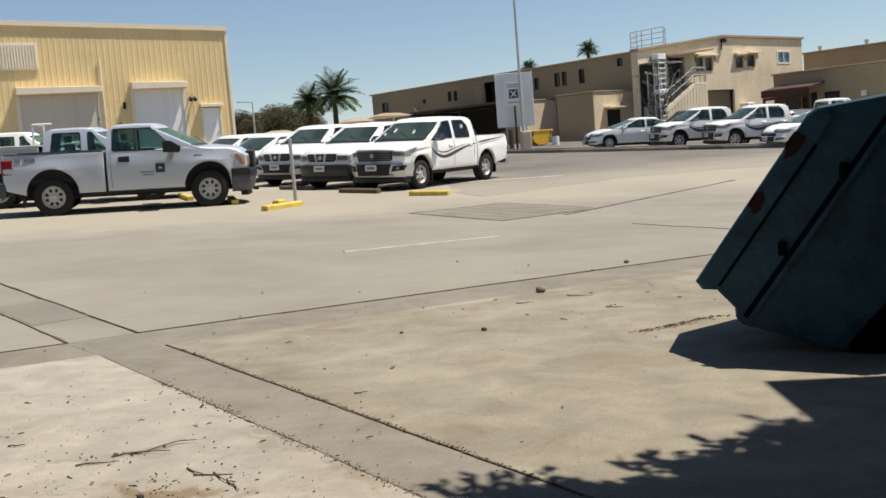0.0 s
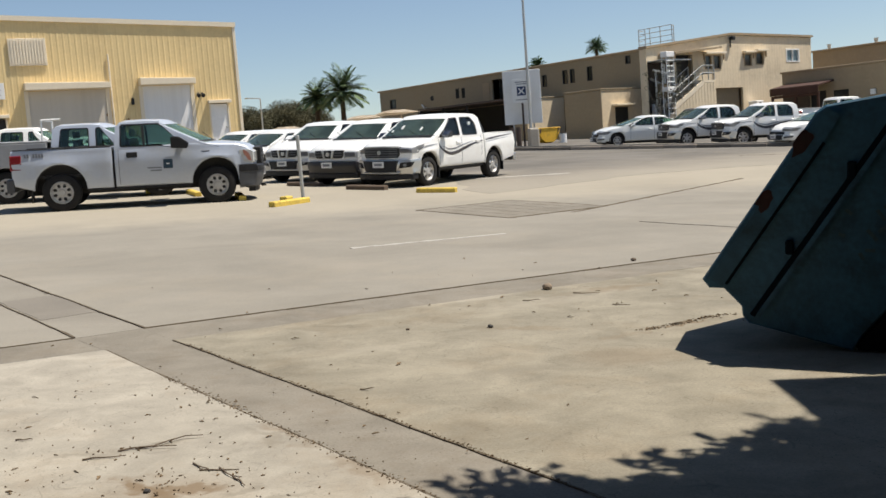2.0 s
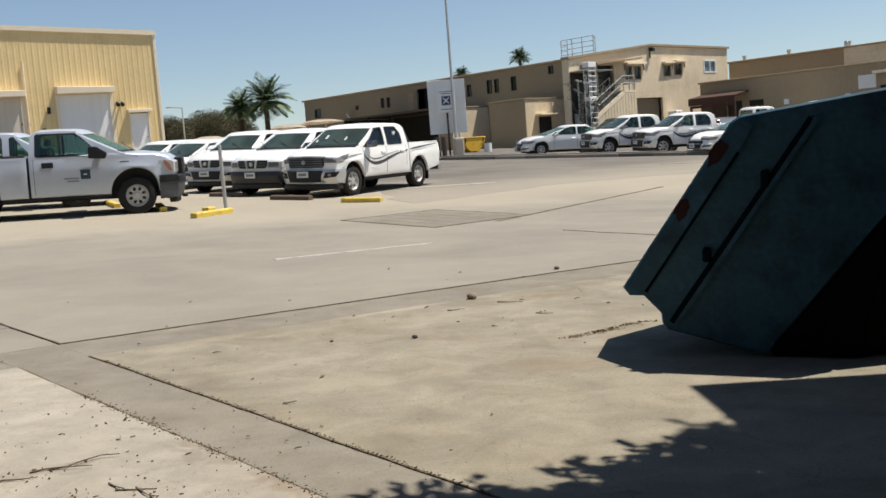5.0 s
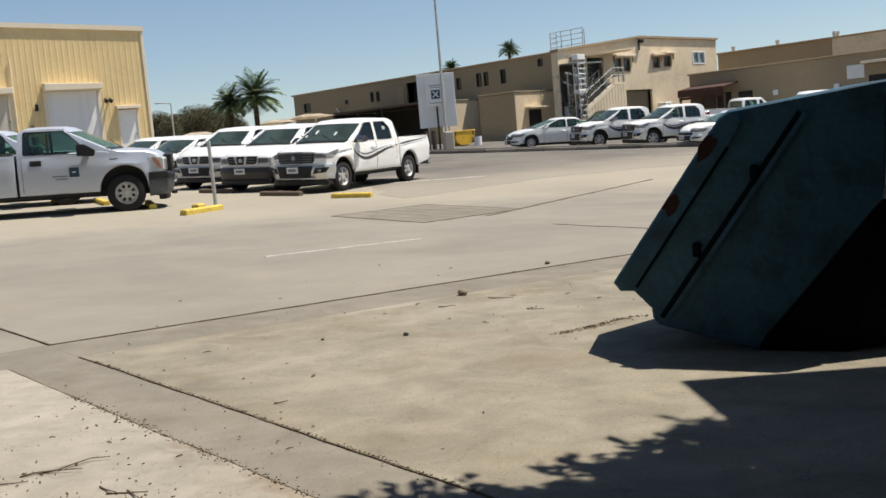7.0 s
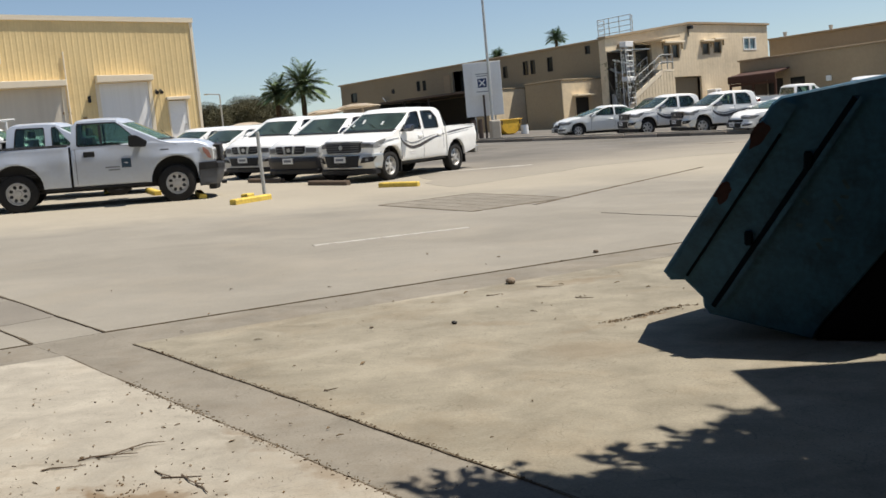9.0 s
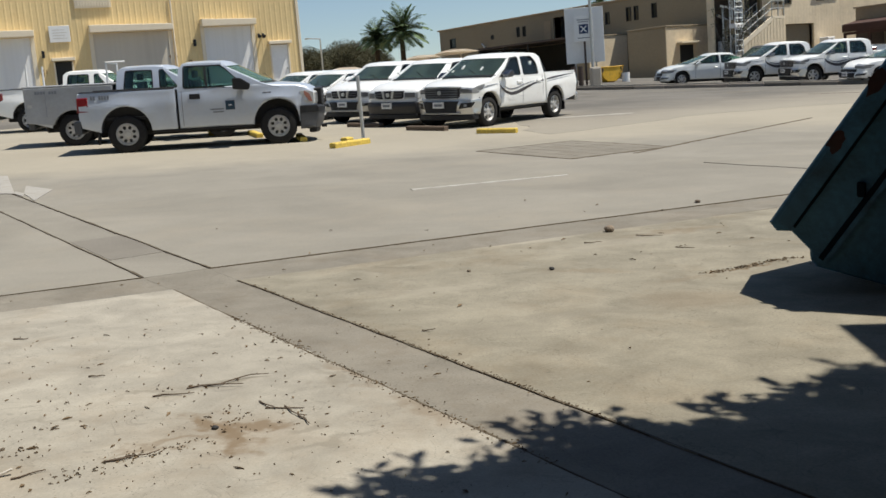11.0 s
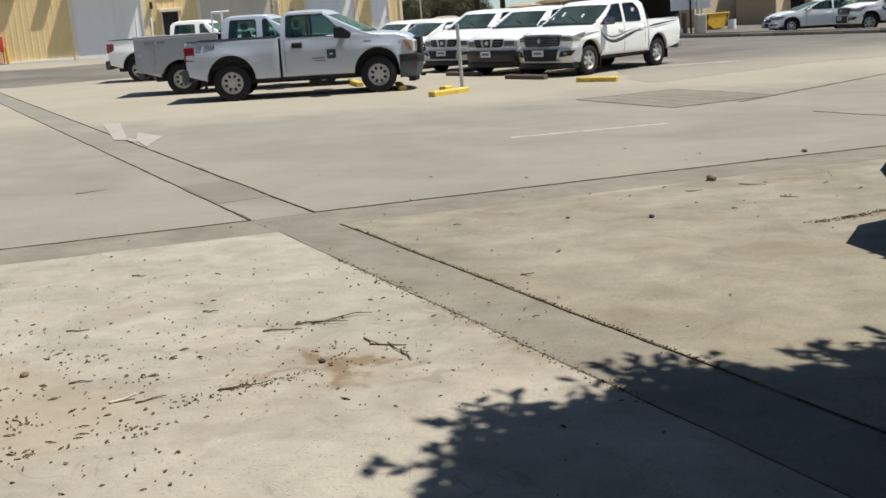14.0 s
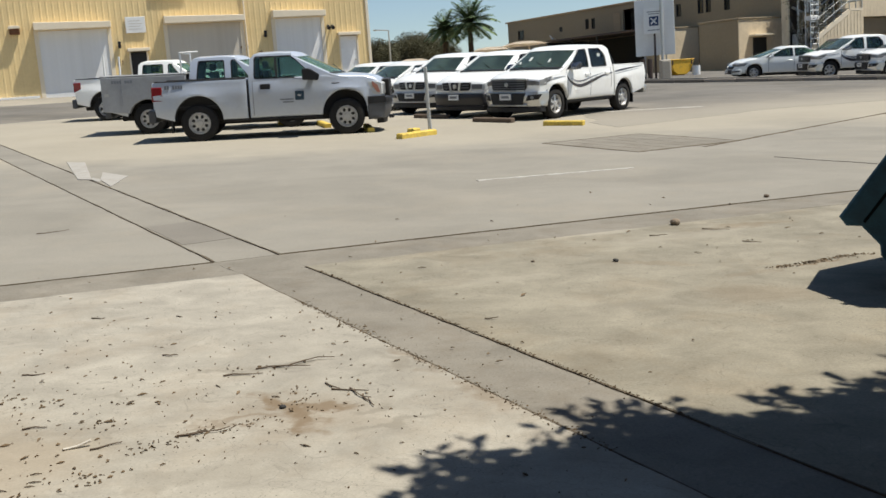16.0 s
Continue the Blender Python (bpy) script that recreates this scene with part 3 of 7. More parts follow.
def flat_shape(name, pts, material, up, label, category):
    bm = bmesh.new()
    top = [bm.verts.new((x, y, ground_z(x, y) + up)) for x, y in pts]
    low = [bm.verts.new((x, y, ground_z(x, y) + up - 0.006)) for x, y in pts]
    bm.faces.new(top)
    for i in range(len(top)):
        bm.faces.new((low[i], low[(i + 1) % len(top)], top[(i + 1) % len(top)], top[i]))
    bmesh.ops.recalc_face_normals(bm, faces=bm.faces)
    return tagged(new(name, mesh_of(name, bm, material)), label, category, kind="structure")


wa = [v2(-25.82, 48.56) + v2(0.883, 0.469) * u + v2(0.469, -0.883) * d for u, d in ((-16, 0.6), (15, 0.6), (13, 6), (8, 13), (-2, 17), (-16, 22))]
paving("road", wa, ASPHALT, 0.007, pavement, 0.5, 0.8)
for pts in ([(-9.27, 17.36), (-8.84, 17.22), (-7.32, 14.39), (-7.59, 14.47)], [(-7.46, 14.68), (-7.31, 14.37), (-7.02, 14.02), (-7.16, 14.40)], [(-7.64, 15.42), (-6.9, 14.76), (-6.57, 13.44), (-7.16, 14.35)]):
    flat_shape("arrow_marking", pts, MARK_OLD, 0.018, "faded white bent arrow painted on the lane", "road marking")
OLD_FILL = surface("old_trench_infill", (0.178, 0.162, 0.136), 0.92, vary=0.2, grain=80, blotch=1.3, spec=0.2)
paving("trench_fill", [v2(-4.50, 9.86), v2(-4.08, 10.17), v2(-3.26, 9.12), v2(-3.66, 8.78)], OLD_FILL, 0.0095, pavement)

# kerb, stones toned dark to carry the shade on their face
kerb = tagged(new("kerb"), "low weathered concrete kerb along the far parking row, shade toned in", "kerb", kind="structure")
for k in range(-14, 26):
    a = K0 + KD * (k * 1.5)
    m = stand(a.x, a.y, math.degrees(math.atan2(KD.y, KD.x)))
    bm = boxed(0.0, 1.485, 0.0, 0.16, -0.06, 0.16, 0.02)
    part("kerbstone", bm, KERB_GREY, kerb, at=m)
paving("pavement_strip", [K0 - KD * 20 - KN * 0.16, K0 + KD * 39 - KN * 0.16, K0 + KD * 39 - KN * 0.75, K0 - KD * 20 - KN * 0.75], CONC_GREY, 0.17, kerb, 0.0, 2.0)
paving("road", [K0 - KD * 14 - KN * 0.8, K0 + KD * 45 - KN * 0.8, K0 + KD * 45 - KN * 17, K0 - KD * 14 - KN * 17], ASPHALT, 0.03, pavement, 0.3, 2.0)


# ---- sheds and offices ----
def cladding(bm, u0, u1, z0, z1, pitch=0.30, depth=0.014, y=0.0):
    """A ribbed metal wall from u0 to u1; z1 may be a function of u."""
    top = z1 if callable(z1) else (lambda u: z1)
    us = []
    k = math.floor(u0 / pitch)
    while k * pitch < u1:
        for f, o in ((0.0, 0.0), (0.62, 0.0), (0.70, -depth), (0.92, -depth)):
            u = (k + f) * pitch
            if u0 < u < u1:
                us.append((u, y + o))
        k += 1
    us = [(u0, y)] + us + [(u1, y)]
    lo = [bm.verts.new((u, o, z0)) for u, o in us]
    hi = [bm.verts.new((u, o, top(u))) for u, o in us]
    for i in range(len(us) - 1):
        bm.faces.new((lo[i], lo[i + 1], hi[i + 1], hi[i]))


def wall_with_openings(parent, name, material, u0, u1, z0, z1, holes, ribs=True, thick=0.16, y=0.0, label="", at=None, rib=0.009):
    """Ribbed or plain wall, cut round holes (a, b, low, high)."""
    top = z1 if callable(z1) else (lambda u: z1)
    cuts = sorted({u0, u1, *[h[0] for h in holes], *[h[1] for h in holes]})
    for a, b in zip(cuts, cuts[1:]):
        mid = (a + b) / 2
        inside = sorted((h[2], h[3]) for h in holes if h[0] <= mid <= h[1])
        spans, low = [], z0
        for p, q in inside:
            if p > low:
                spans.append((low, p))
            low = q
        spans.append((low, None))
        for p, q in spans:
            bm = bmesh.new()
            hi = top if q is None else q
            if ribs:
                cladding(bm, a, b, p, hi, depth=rib, y=y)
            h0 = top(a) if q is None else q
            h1 = top(b) if q is None else q
            back = y + (0.012 if ribs else 0.0)
            vs = [bm.verts.new(c) for c in ((a, back, p), (b, back, p), (b, back, h1), (a, back, h0), (a, y + thick, p), (b, y + thick, p), (b, y + thick, h1), (a, y + thick, h0))]
            for f in ((3, 2, 1, 0), (4, 5, 6, 7), (0, 1, 5, 4), (2, 3, 7, 6), (0, 4, 7, 3), (1, 2, 6, 5)):
                bm.faces.new([vs[i] for i in f])
            part(name, bm, material, parent, label, at=at)


# warehouse: local x along the front, y into the building, z as in the world
WA = thing("warehouse", pose(-25.82, 48.56, 0, 0, 0, 28), "tan ribbed-metal warehouse with roller shutters and cream canopies", "building")


def roof_a(u):
    return 10.06 - 0.036 * abs(u - 4.68) if u > -9 else 10.06 - 0.036 * 13.68 - 0.036 * (-9 - u)


doors_a = [(-0.64, 2.76, 2.5, 6.2), (5.72, 9.62, 2.5, 6.25), (11.45, 14.1, 2.5, 6.32)]
small_a = [(3.72, 4.6, 2.5, 4.95), (15.05, 16.08, 2.5, 5.24)]
wall_with_openings(WA, "front_wall", CLAD, -16, 16.75, 1.6, lambda u: roof_a(u) - 0.1, doors_a + small_a, label="tan vertical ribbed cladding")
wall_with_openings(WA, "side_wall", CLAD, 0.18, 30, 1.6, 9.4, [], at=pose(16.75, 0, 0, 0, 0, 90))
wall_with_openings(WA, "side_wall", CLAD, 0.18, 30, 1.6, 9.2, [], at=pose(-15.84, 0, 0, 0, 0, 90))
part("back_wall", boxed(-16, 16.75, 30, 30.2, 1.6, 9.2), CLAD, WA)
bm = bmesh.new()
pts = [(-16.15, roof_a(-16)), (-9, roof_a(-9) + 0.0), (4.68, roof_a(4.68)), (16.90, roof_a(16.90)), (16.90, roof_a(16.90) - 0.12), (4.68, roof_a(4.68) - 0.12), (-9, roof_a(-9) - 0.12), (-16.15, roof_a(-16) - 0.12)]
slab(bm, pts, 0.0, 30.2)
part("roof", bm, ROOFING, WA)
bm = bmesh.new()
slab(bm, [(x, z + (0.03 if i < 4 else -0.10)) for i, (x, z) in enumerate(pts)], -0.11, -0.005)
part("fascia", bm, CLAD_TRIM, WA, "pale cream verge fascia")
part("corner_trim", boxed(16.70, 16.86, -0.06, 0.10, 1.6, roof_a(16.75) - 0.2, 0.01), CLAD_TRIM, WA)
for u0, u1, lo, hi in doors_a:
    d = part("roller_shutter", boxed(u0, u1, 0.051, 0.08, 2.5, hi), SHUTTER_TAN if 3 < u0 < 10 else SHUTTER, WA, "closed dusty roller shutter")
    n = int((hi - 2.5) / 0.12)
    me = mesh_of("slat", boxed(u0 + 0.01, u1 - 0.01, 0.034, 0.05, 0, (hi - 2.5) / n * 0.9), SHUTTER_TAN if 3 < u0 < 10 else SHUTTER)
    for k in range(n):
        o = new("slat", me)
        o.parent = d
        o.matrix_basis = Matrix.Translation((0, 0, 2.5 + k * (hi - 2.5) / n))
    part("bottom_bar", boxed(u0 + 0.02, u1 - 0.02, -0.01, 0.033, 2.5, 3.05, 0.01), SHUTTER_TAN if 3 < u0 < 10 else SHUTTER, d)
    part("canopy", slabbed([(u0 - 0.14, hi + 0.02), (u1 + 0.16, hi + 0.02), (u1 + 0.16, hi + 0.32), (u0 - 0.14, hi + 0.40)], -0.60, -0.002, None, 0.02), CLAD_TRIM, WA, "cream sheet-metal door canopy")
    for x in (u0 - 0.06, u1 + 0.06):
        part("jamb", boxed(x - 0.10, x + 0.10, -0.03, 0.10, 2.0, hi + 0.015, 0.006), CLAD_TRIM, WA)
for (u0, u1, lo, hi), mat in zip(small_a, (DARK, SHUTTER)):
    d = part("door_leaf", boxed(u0 + 0.04, u1 - 0.04, 0.03, 0.08, 2.5, hi - 0.04, 0.005), mat, WA)
    part("handle", boxed(u1 - 0.2, u1 - 0.12, -0.03, 0.03, 3.85, 3.95, 0.01), STEEL, d)
    part("door_canopy", boxed(u0 - 0.12, u1 + 0.14, -0.32, -0.002, hi, hi + 0.17, 0.015), CLAD_TRIM, WA)
    for x in (u0, u1):
        part("jamb", boxed(x - 0.04, x + 0.04, -0.025, 0.09, 2.0, hi - 0.003, 0.005), CLAD_TRIM, WA)
part("base_strip", boxed(-16, -0.9, -0.16, -0.02, 2.5, 3.0, 0.01), WHITE, WA)
vent = part("louvre_vent", boxed(5.05, 6.85, -0.10, -0.04, 7.55, 8.92, 0.01), CLAD_TRIM, WA, "cream louvred wall vent")
for k in range(12):
    x = 5.16 + k * 0.14
    part("slat", boxed(x, x + 0.085, -0.125, -0.102, 7.64, 8.83, 0.008), CLAD_TRIM, vent)
part("wall_pipe", rodded((9.86, -0.09, 2.6), (9.86, -0.09, 8.05), 0.045), CLAD_TRIM, WA)
part("wall_board", boxed(3.66, 4.66, -0.09, -0.04, 5.9, 6.72, 0.01), WHITE, WA, "white sign board on the cladding")
for k in range(4):
    part("text_bar", boxed(3.82, 4.5 - 0.1 * (k % 2), -0.094, -0.0905, 6.08 + k * 0.14, 6.105 + k * 0.14), OFF_WHITE, WA)
f = part("wall_lamp", boxed(-1.92, -1.44, -0.30, -0.04, 6.08, 6.36, 0.03), RUSTY, WA, "boxy bronze wall lamp")
part("lamp_hood", slabbed([(-1.97, 6.363), (-1.39, 6.363), (-1.44, 6.50), (-1.92, 6.50)], -0.36, -0.03, None, 0.01), CLAD_TRIM, f)
for u in (14.42, 14.66):
    f = part("spot_lamp", rodded((u, -0.36, 5.66), (u, -0.16, 5.80), 0.11, 0.07, 12), PLASTIC, WA, "black twin spotlight")
    part("lamp_bracket", boxed(u - 0.03, u + 0.03, -0.18, -0.02, 5.76, 5.84), PLASTIC, f)
for u, z, du, dz in ((9.75, 4.9, 0.35, 0.25), (10.55, 4.4, 0.3, 0.45), (3.2, 4.4, 0.25, 0.3)):
    part("rust_stain", slabbed([(u + du * math.cos(q) * (0.6 + 0.4 * noise.noise(Vector((q * 2, u, 0)))), z + dz * math.sin(q) * (0.7 + 0.5 * noise.noise(Vector((u, q * 2, 3))))) for q in [k * 0.5236 for k in range(12)]], -0.006, -0.001), STAIN, WA, "brown rust stain on the cladding")
fan = part("extract_fan", rodded((-3.5, -0.30, 6.45), (-3.5, -0.04, 6.45), 0.36, 0.40, 20), PLASTIC, WA, "round wall fan with pale face")
part("fan_face", rodded((-3.5, -0.33, 6.45), (-3.5, -0.302, 6.45), 0.22, 0.26, 20), CLAD_TRIM, fan)
for u, z in ((3.25, 5.4), (10.9, 5.6)):
    part("bracket_lamp", boxed(u - 0.07, u + 0.07, -0.22, -0.04, z - 0.25, z + 0.1, 0.02), PLASTIC, WA)

# office block: local x along the long side (0 at the near corner), y into the building
OB = thing("office_block", pose(19.23, 65.01, 0, 0, 0, -51.5), "two-storey brown-clad office block with outside stair", "building")
TOP_B = 7.62
wins_b = [(-15.1, -14.6, 6.04, 7.08), (-14.3, -13.86, 6.04, 7.08), (-12.55, -12.05, 6.02, 7.08), (-8.8, -8.35, 6.85, 7.42), (-17.3, -16.85, 6.04, 6.95), (-18.4, -17.9, 6.04, 6.95),
          (-28.0, -27.6, 6.08, 6.92), (-27.2, -26.8, 6.05, 6.9), (-31.5, -31.2, 6.2, 6.6), (-37.8, -36.9, 5.95, 6.8)]
wall_with_openings(OB, "long_wall", STUCCO_D, -39.4, -0.5, 0.6, TOP_B, wins_b + [(-23.3, -21.6, 5.5, 7.2)], ribs=False, label="plain rendered wall, shade toned into its brown")


def window_frames(w, a, b, p, q, mat, at=None, t=0.05, mid=False):
    bars = [(a - 0.01, a + t, p, q), (b - t, b + 0.01, p, q), (a + t, b - t, p, p + t), (a + t, b - t, q - t, q)]
    if mid:
        bars.append(((a + b) / 2 - 0.03, (a + b) / 2 + 0.03, p + t, q - t))
    for x0, x1, z0, z1 in bars:
        part("frame", boxed(x0, x1, -0.03, 0.075, z0, z1), mat, w)


for a, b, p, q in wins_b:
    w = part("window", boxed(a + 0.03, b - 0.03, 0.08, 0.10, p + 0.03, q - 0.03), WINDOW_DARK, OB)
    window_frames(w, a, b, p, q, DARK)
part("recess_back", boxed(-23.4, -21.5, 0.9, 1.0, 5.3, 7.3), DARK, OB)
part("recess_door", boxed(-24.4, -23.6, -0.06, -0.004, 5.5, 7.0, 0.01), STUCCO_C, OB, "brown door leaf standing open")
part("wall_vent", rodded((-31.4, -0.04, 6.4), (-31.4, -0.002, 6.4), 0.2, None, 16), DARK, OB)
dish = part("satellite_dish", rodded((-32.3, -0.42, 5.72), (-32.26, -0.36, 5.76), 0.27, 0.22, 16), WHITE, OB, "small white satellite dish")
part("dish_arm", rodded((-32.26, -0.36, 5.76), (-32.2, -0.01, 5.6), 0.025), STEEL, dish)
G90 = pose(0, 0, 0, 0, 0, 90)


def gable_top(v):
    return 7.68 + (v * 0.108 if v < 0 else -v * 0.004)


g_win = [(-2.78, -2.02, 5.52, 6.42), (-1.85, -1.08, 5.52, 6.42), (1.45, 2.32, 5.70, 6.5), (2.75, 3.65, 5.78, 6.6), (6.35, 7.95, 5.96, 6.86)]
wall_with_openings(OB, "end_wall", STUCCO_B, -8.4, 9.5, 0.6, gable_top, g_win + [(-1.7, 1.2, 1.0, 4.34), (-5.6, -3.95, 4.72, 6.42), (-8.3, -5.75, 0.9, 6.05)], label="ribbed end wall, sunlight toned into its brown", at=G90, rib=0.004)
for (a, b, p, q) in g_win:
    blue = a > 6
    w = part("window", boxed(a + 0.03, b - 0.03, 0.08, 0.10, p + 0.03, q - 0.03), GLASS_B if blue else WINDOW_DARK, OB, at=G90)
    window_frames(w, a, b, p, q, WHITE if blue else STUCCO_C, G90, 0.09 if blue else 0.06, blue)
for a, b, z in ((-2.95, -0.75, 6.47), (1.3, 2.5, 6.55), (2.62, 3.95, 6.66)):
    part("awning", slabbed([(a, z), (b, z + 0.03), (b, z + 0.15), (a, z + 0.12)], -0.30, -0.005, None, 0.01), CLAD_TRIM, OB, "cream window awning", at=G90)
    for x in (a + 0.06, b - 0.09):
        part("awning_bracket", slabbed([(x, z - 0.35), (x + 0.03, z - 0.35), (x + 0.03, z), (x, z)], -0.12, -0.02), STUCCO_C, OB, at=G90)
part("end_door", boxed(-1.7, 1.2, 0.34, 0.38, 1.0, 4.34), STUCCO_D, OB, "dull brown roller shutter", at=G90)
bm = bmesh.new()
for k in range(13):
    box(bm, -1.68, 1.18, 0.315, 0.335, 1.05 + k * 0.25, 1.26 + k * 0.25)
part("shutter_slats", bm, STUCCO_D, OB, at=G90)
# near-black panel paints the shade under the porch roof
part("porch_shade_back", boxed(-5.61, -3.94, 0.36, 0.39, 4.5, 6.6), DARK, OB, at=G90)
part("recess_side", boxed(-5.72, -5.62, 0.17, 0.41, 4.5, 6.6), STUCCO_C, OB, at=G90)
part("recess_side", boxed(-3.93, -3.83, 0.17, 0.41, 4.5, 6.6), STUCCO_C, OB, at=G90)
part("recess_ceiling", boxed(-5.6, -3.95, 0.17, 0.41, 6.45, 6.55), STUCCO_C, OB, at=G90)
# dark back panel carries the bay's shade in its colour
part("bay_shade_back", boxed(-8.3, -5.75, 0.34, 0.38, 0.9, 6.05), DARK_STEEL, OB, at=G90)
# platform added to throw the bay into shade
part("bay_shade_platform", boxed(-8.3, -5.75, -1.25, 0.33, 5.98, 6.04), STEEL, OB, "plain steel platform added over the bay to shade it", at=G90)
part("side_return", boxed(-0.5, -0.165, -8.4, -8.25, 0.6, 6.74), STUCCO_B, OB)
part("rear_return", boxed(-0.5, -0.40, -8.245, -0.005, 0.6, 6.74), STUCCO_B, OB)
part("roof_edge", slabbed([(-8.5, 6.78), (0.0, 7.70), (9.6, 7.66), (9.6, 7.80), (0.0, 7.84), (-8.5, 6.92)], -0.14, 0.5), STUCCO_C, OB, at=G90)
part("roof_edge", boxed(-39.6, -0.51, -0.14, 9.7, TOP_B, TOP_B + 0.14, 0.02), STUCCO_C, OB)
part("rear_wall", boxed(-39.4, -0.2, 9.35, 9.5, 0.6, TOP_B - 0.005), STUCCO_B, OB)
part("far_wall", boxed(-39.4, -39.25, 0.2, 9.34, 0.6, TOP_B - 0.005), STUCCO_B, OB)
part("flood_light", boxed(-0.15, 0.15, -0.35, -0.02, 7.35, 7.6, 0.04), PLASTIC, OB, "black floodlight under the ridge", at=G90)
part("ridge_pipe", rodded((-0.05, -0.06, 6.9), (-0.05, -0.06, 7.4), 0.04), PLASTIC, OB, at=G90)
part("wall_conduit", rodded((-1.95, -0.05, 4.4), (-1.95, -0.05, 5.5), 0.03), STUCCO_C, OB, at=G90)
part("air_unit", boxed(1.55, 2.35, -0.75, -0.1, 2.6, 3.4, 0.04), SHUTTER, OB, "grey outdoor air unit", at=G90)
part("unit_fan", rodded((1.95, -0.77, 3.0), (1.95, -0.752, 3.0), 0.28, None, 18), DARK, OB, at=G90)
# sun on the end face and shade on the sides are painted in
for x0, x1, yy, z in ((-10.9, -7.4, -4.3, 4.98), (-16.6, -15.1, -4.0, 5.05)):
    part("annexe", boxed(x0, x1 - 0.06, yy, -0.04, 0.6, z, 0.03), STUCCO_D, OB, "single-storey annexe, shade toned into its brown")
    part("annexe_end", boxed(x1 - 0.057, x1, yy, -0.04, 0.6, z, 0.01), STUCCO_B, OB, "annexe end wall, sunlight toned into its tan")
    part("annexe_coping", boxed(x0 - 0.06, x1 + 0.06, yy - 0.06, -0.045, z + 0.002, z + 0.10, 0.02), STUCCO_D, OB)
part("annexe_door", boxed(-7.395, -7.36, -3.0, -1.7, 1.2, 3.75, 0.005), DARK, OB)
part("annexe_door_canopy", boxed(-7.39, -6.9, -3.3, -1.4, 3.85, 3.97, 0.01), CLAD_TRIM, OB)
# open shed along the far part of the long side, shade painted near-black
part("shed_roof", slabbed([(-27.6, 5.12), (-16.65, 5.08), (-16.65, 5.22), (-27.6, 5.26)], -4.6, -0.04), DARK_STEEL, OB, "dark sheet roof of the open shed")
part("shed_shade_back", boxed(-27.6, -16.65, -0.08, -0.045, 0.6, 5.05), DARK, OB)
part("shed_end", boxed(-27.7, -27.6, -4.5, -0.09, 0.6, 5.1), DARK, OB)
for x in (-27.4, -24.4, -21.4):
    part("shed_post", boxed(x - 0.06, x + 0.06, -4.5, -4.38, 0.6, 5.1), DARK, OB)
for x0, x1, y0, z1 in ((-27, -25.2, -3.4, 3.0), (-24.5, -22.5, -3.3, 2.4), (-20.5, -18, -3.5, 2.9)):
    part("stored_crate", boxed(x0, x1, y0, y0 + 1.5, 0.5, z1, 0.03), PLASTIC, OB)
# outside stair along the end wall
for k in range(11):
    x, z = -4.75 - k * 0.262, 4.62 - k * 0.134
    part("tread", boxed(x - 0.28, x, -1.15, -0.20, z - 0.04, z), STEEL, OB, at=G90)
for yy in (-1.24, -0.18):
    part("stringer", slabbed([(-4.6, 4.80), (-7.55, 3.29), (-7.55, 2.99), (-4.6, 4.50)], yy, yy + 0.06), CLAD_TRIM, OB, at=G90)
    for dz in (0.45, 0.9):
        part("handrail", rodded((-4.7, yy, 4.75 + dz), (-7.5, yy, 3.32 + dz), 0.025), STEEL, OB, at=G90)
    for k in range(5):
        f = k / 4 * 0.45
        part("baluster", rodded((-4.7 - 6.2 * f, yy, 4.7 - 3.17 * f), (-4.7 - 6.2 * f, yy, 5.65 - 3.17 * f), 0.022), STEEL, OB, at=G90)
part("landing", boxed(-4.7, -3.45, -1.24, -0.05, 4.62, 4.76), CLAD_TRIM, OB, at=G90)
for dz in (5.2, 5.65):
    part("handrail", rodded((-4.65, -1.2, dz), (-3.5, -1.2, dz), 0.035), STEEL, OB, at=G90)
    part("handrail", rodded((-3.5, -1.2, dz), (-3.5, -0.1, dz), 0.035), STEEL, OB, at=G90)
for x in (-4.05, -3.5):
    part("baluster", rodded((x, -1.2, 4.77), (x, -1.2, 5.65), 0.035), STEEL, OB, at=G90)
bm = bmesh.new()
cladding(bm, -8.2, -3.55, 0.7, lambda u: min(4.60, 4.42 + (u + 4.72) * 0.512 if u < -4.72 else 4.60), y=-1.26)
part("stair_screen", bm, STUCCO_B, OB, at=G90)
bm = bmesh.new()
cladding(bm, 0.05, 1.2, 0.7, 4.60, y=0)
part("stair_screen", bm, STUCCO_B, OB, at=G90 @ pose(-3.55, -1.26, 0, 0, 0, 90))
part("porch_roof", slabbed([(-7.3, 6.32), (-2.75, 6.70), (-2.75, 6.80), (-7.3, 6.44)], -1.35, -0.01), STUCCO_C, OB, "sloping brown porch roof over the stair", at=G90)
# ladder tower with landings and pipework in the bay
for x in (-8.15, -7.5):
    for y in (-1.3, -0.95):
        part("ladder_rail", rodded((x, y, 1.2), (x, y, 6.4), 0.03), WHITE, OB, at=G90)
for k in range(15):
    part("rung", rodded((-8.15, -1.3, 1.6 + k * 0.31), (-7.5, -1.3, 1.6 + k * 0.31), 0.03), WHITE, OB, at=G90)
for z in (6.15, 4.15):
    part("tower_landing", boxed(-8.2, -7.45, -1.35, -0.9, z, z + (0.32 if z > 5 else 0.25), 0.02), SHUTTER, OB, at=G90)
for x, r, z1 in ((-6.2, 0.09, 5.8), (-6.55, 0.06, 5.6), (-7.0, 0.12, 5.85), (-7.75, 0.06, 5.5)):
    part("pipe", rodded((x, -0.12, 0.9), (x, -0.12, z1), r), STEEL, OB, at=G90)
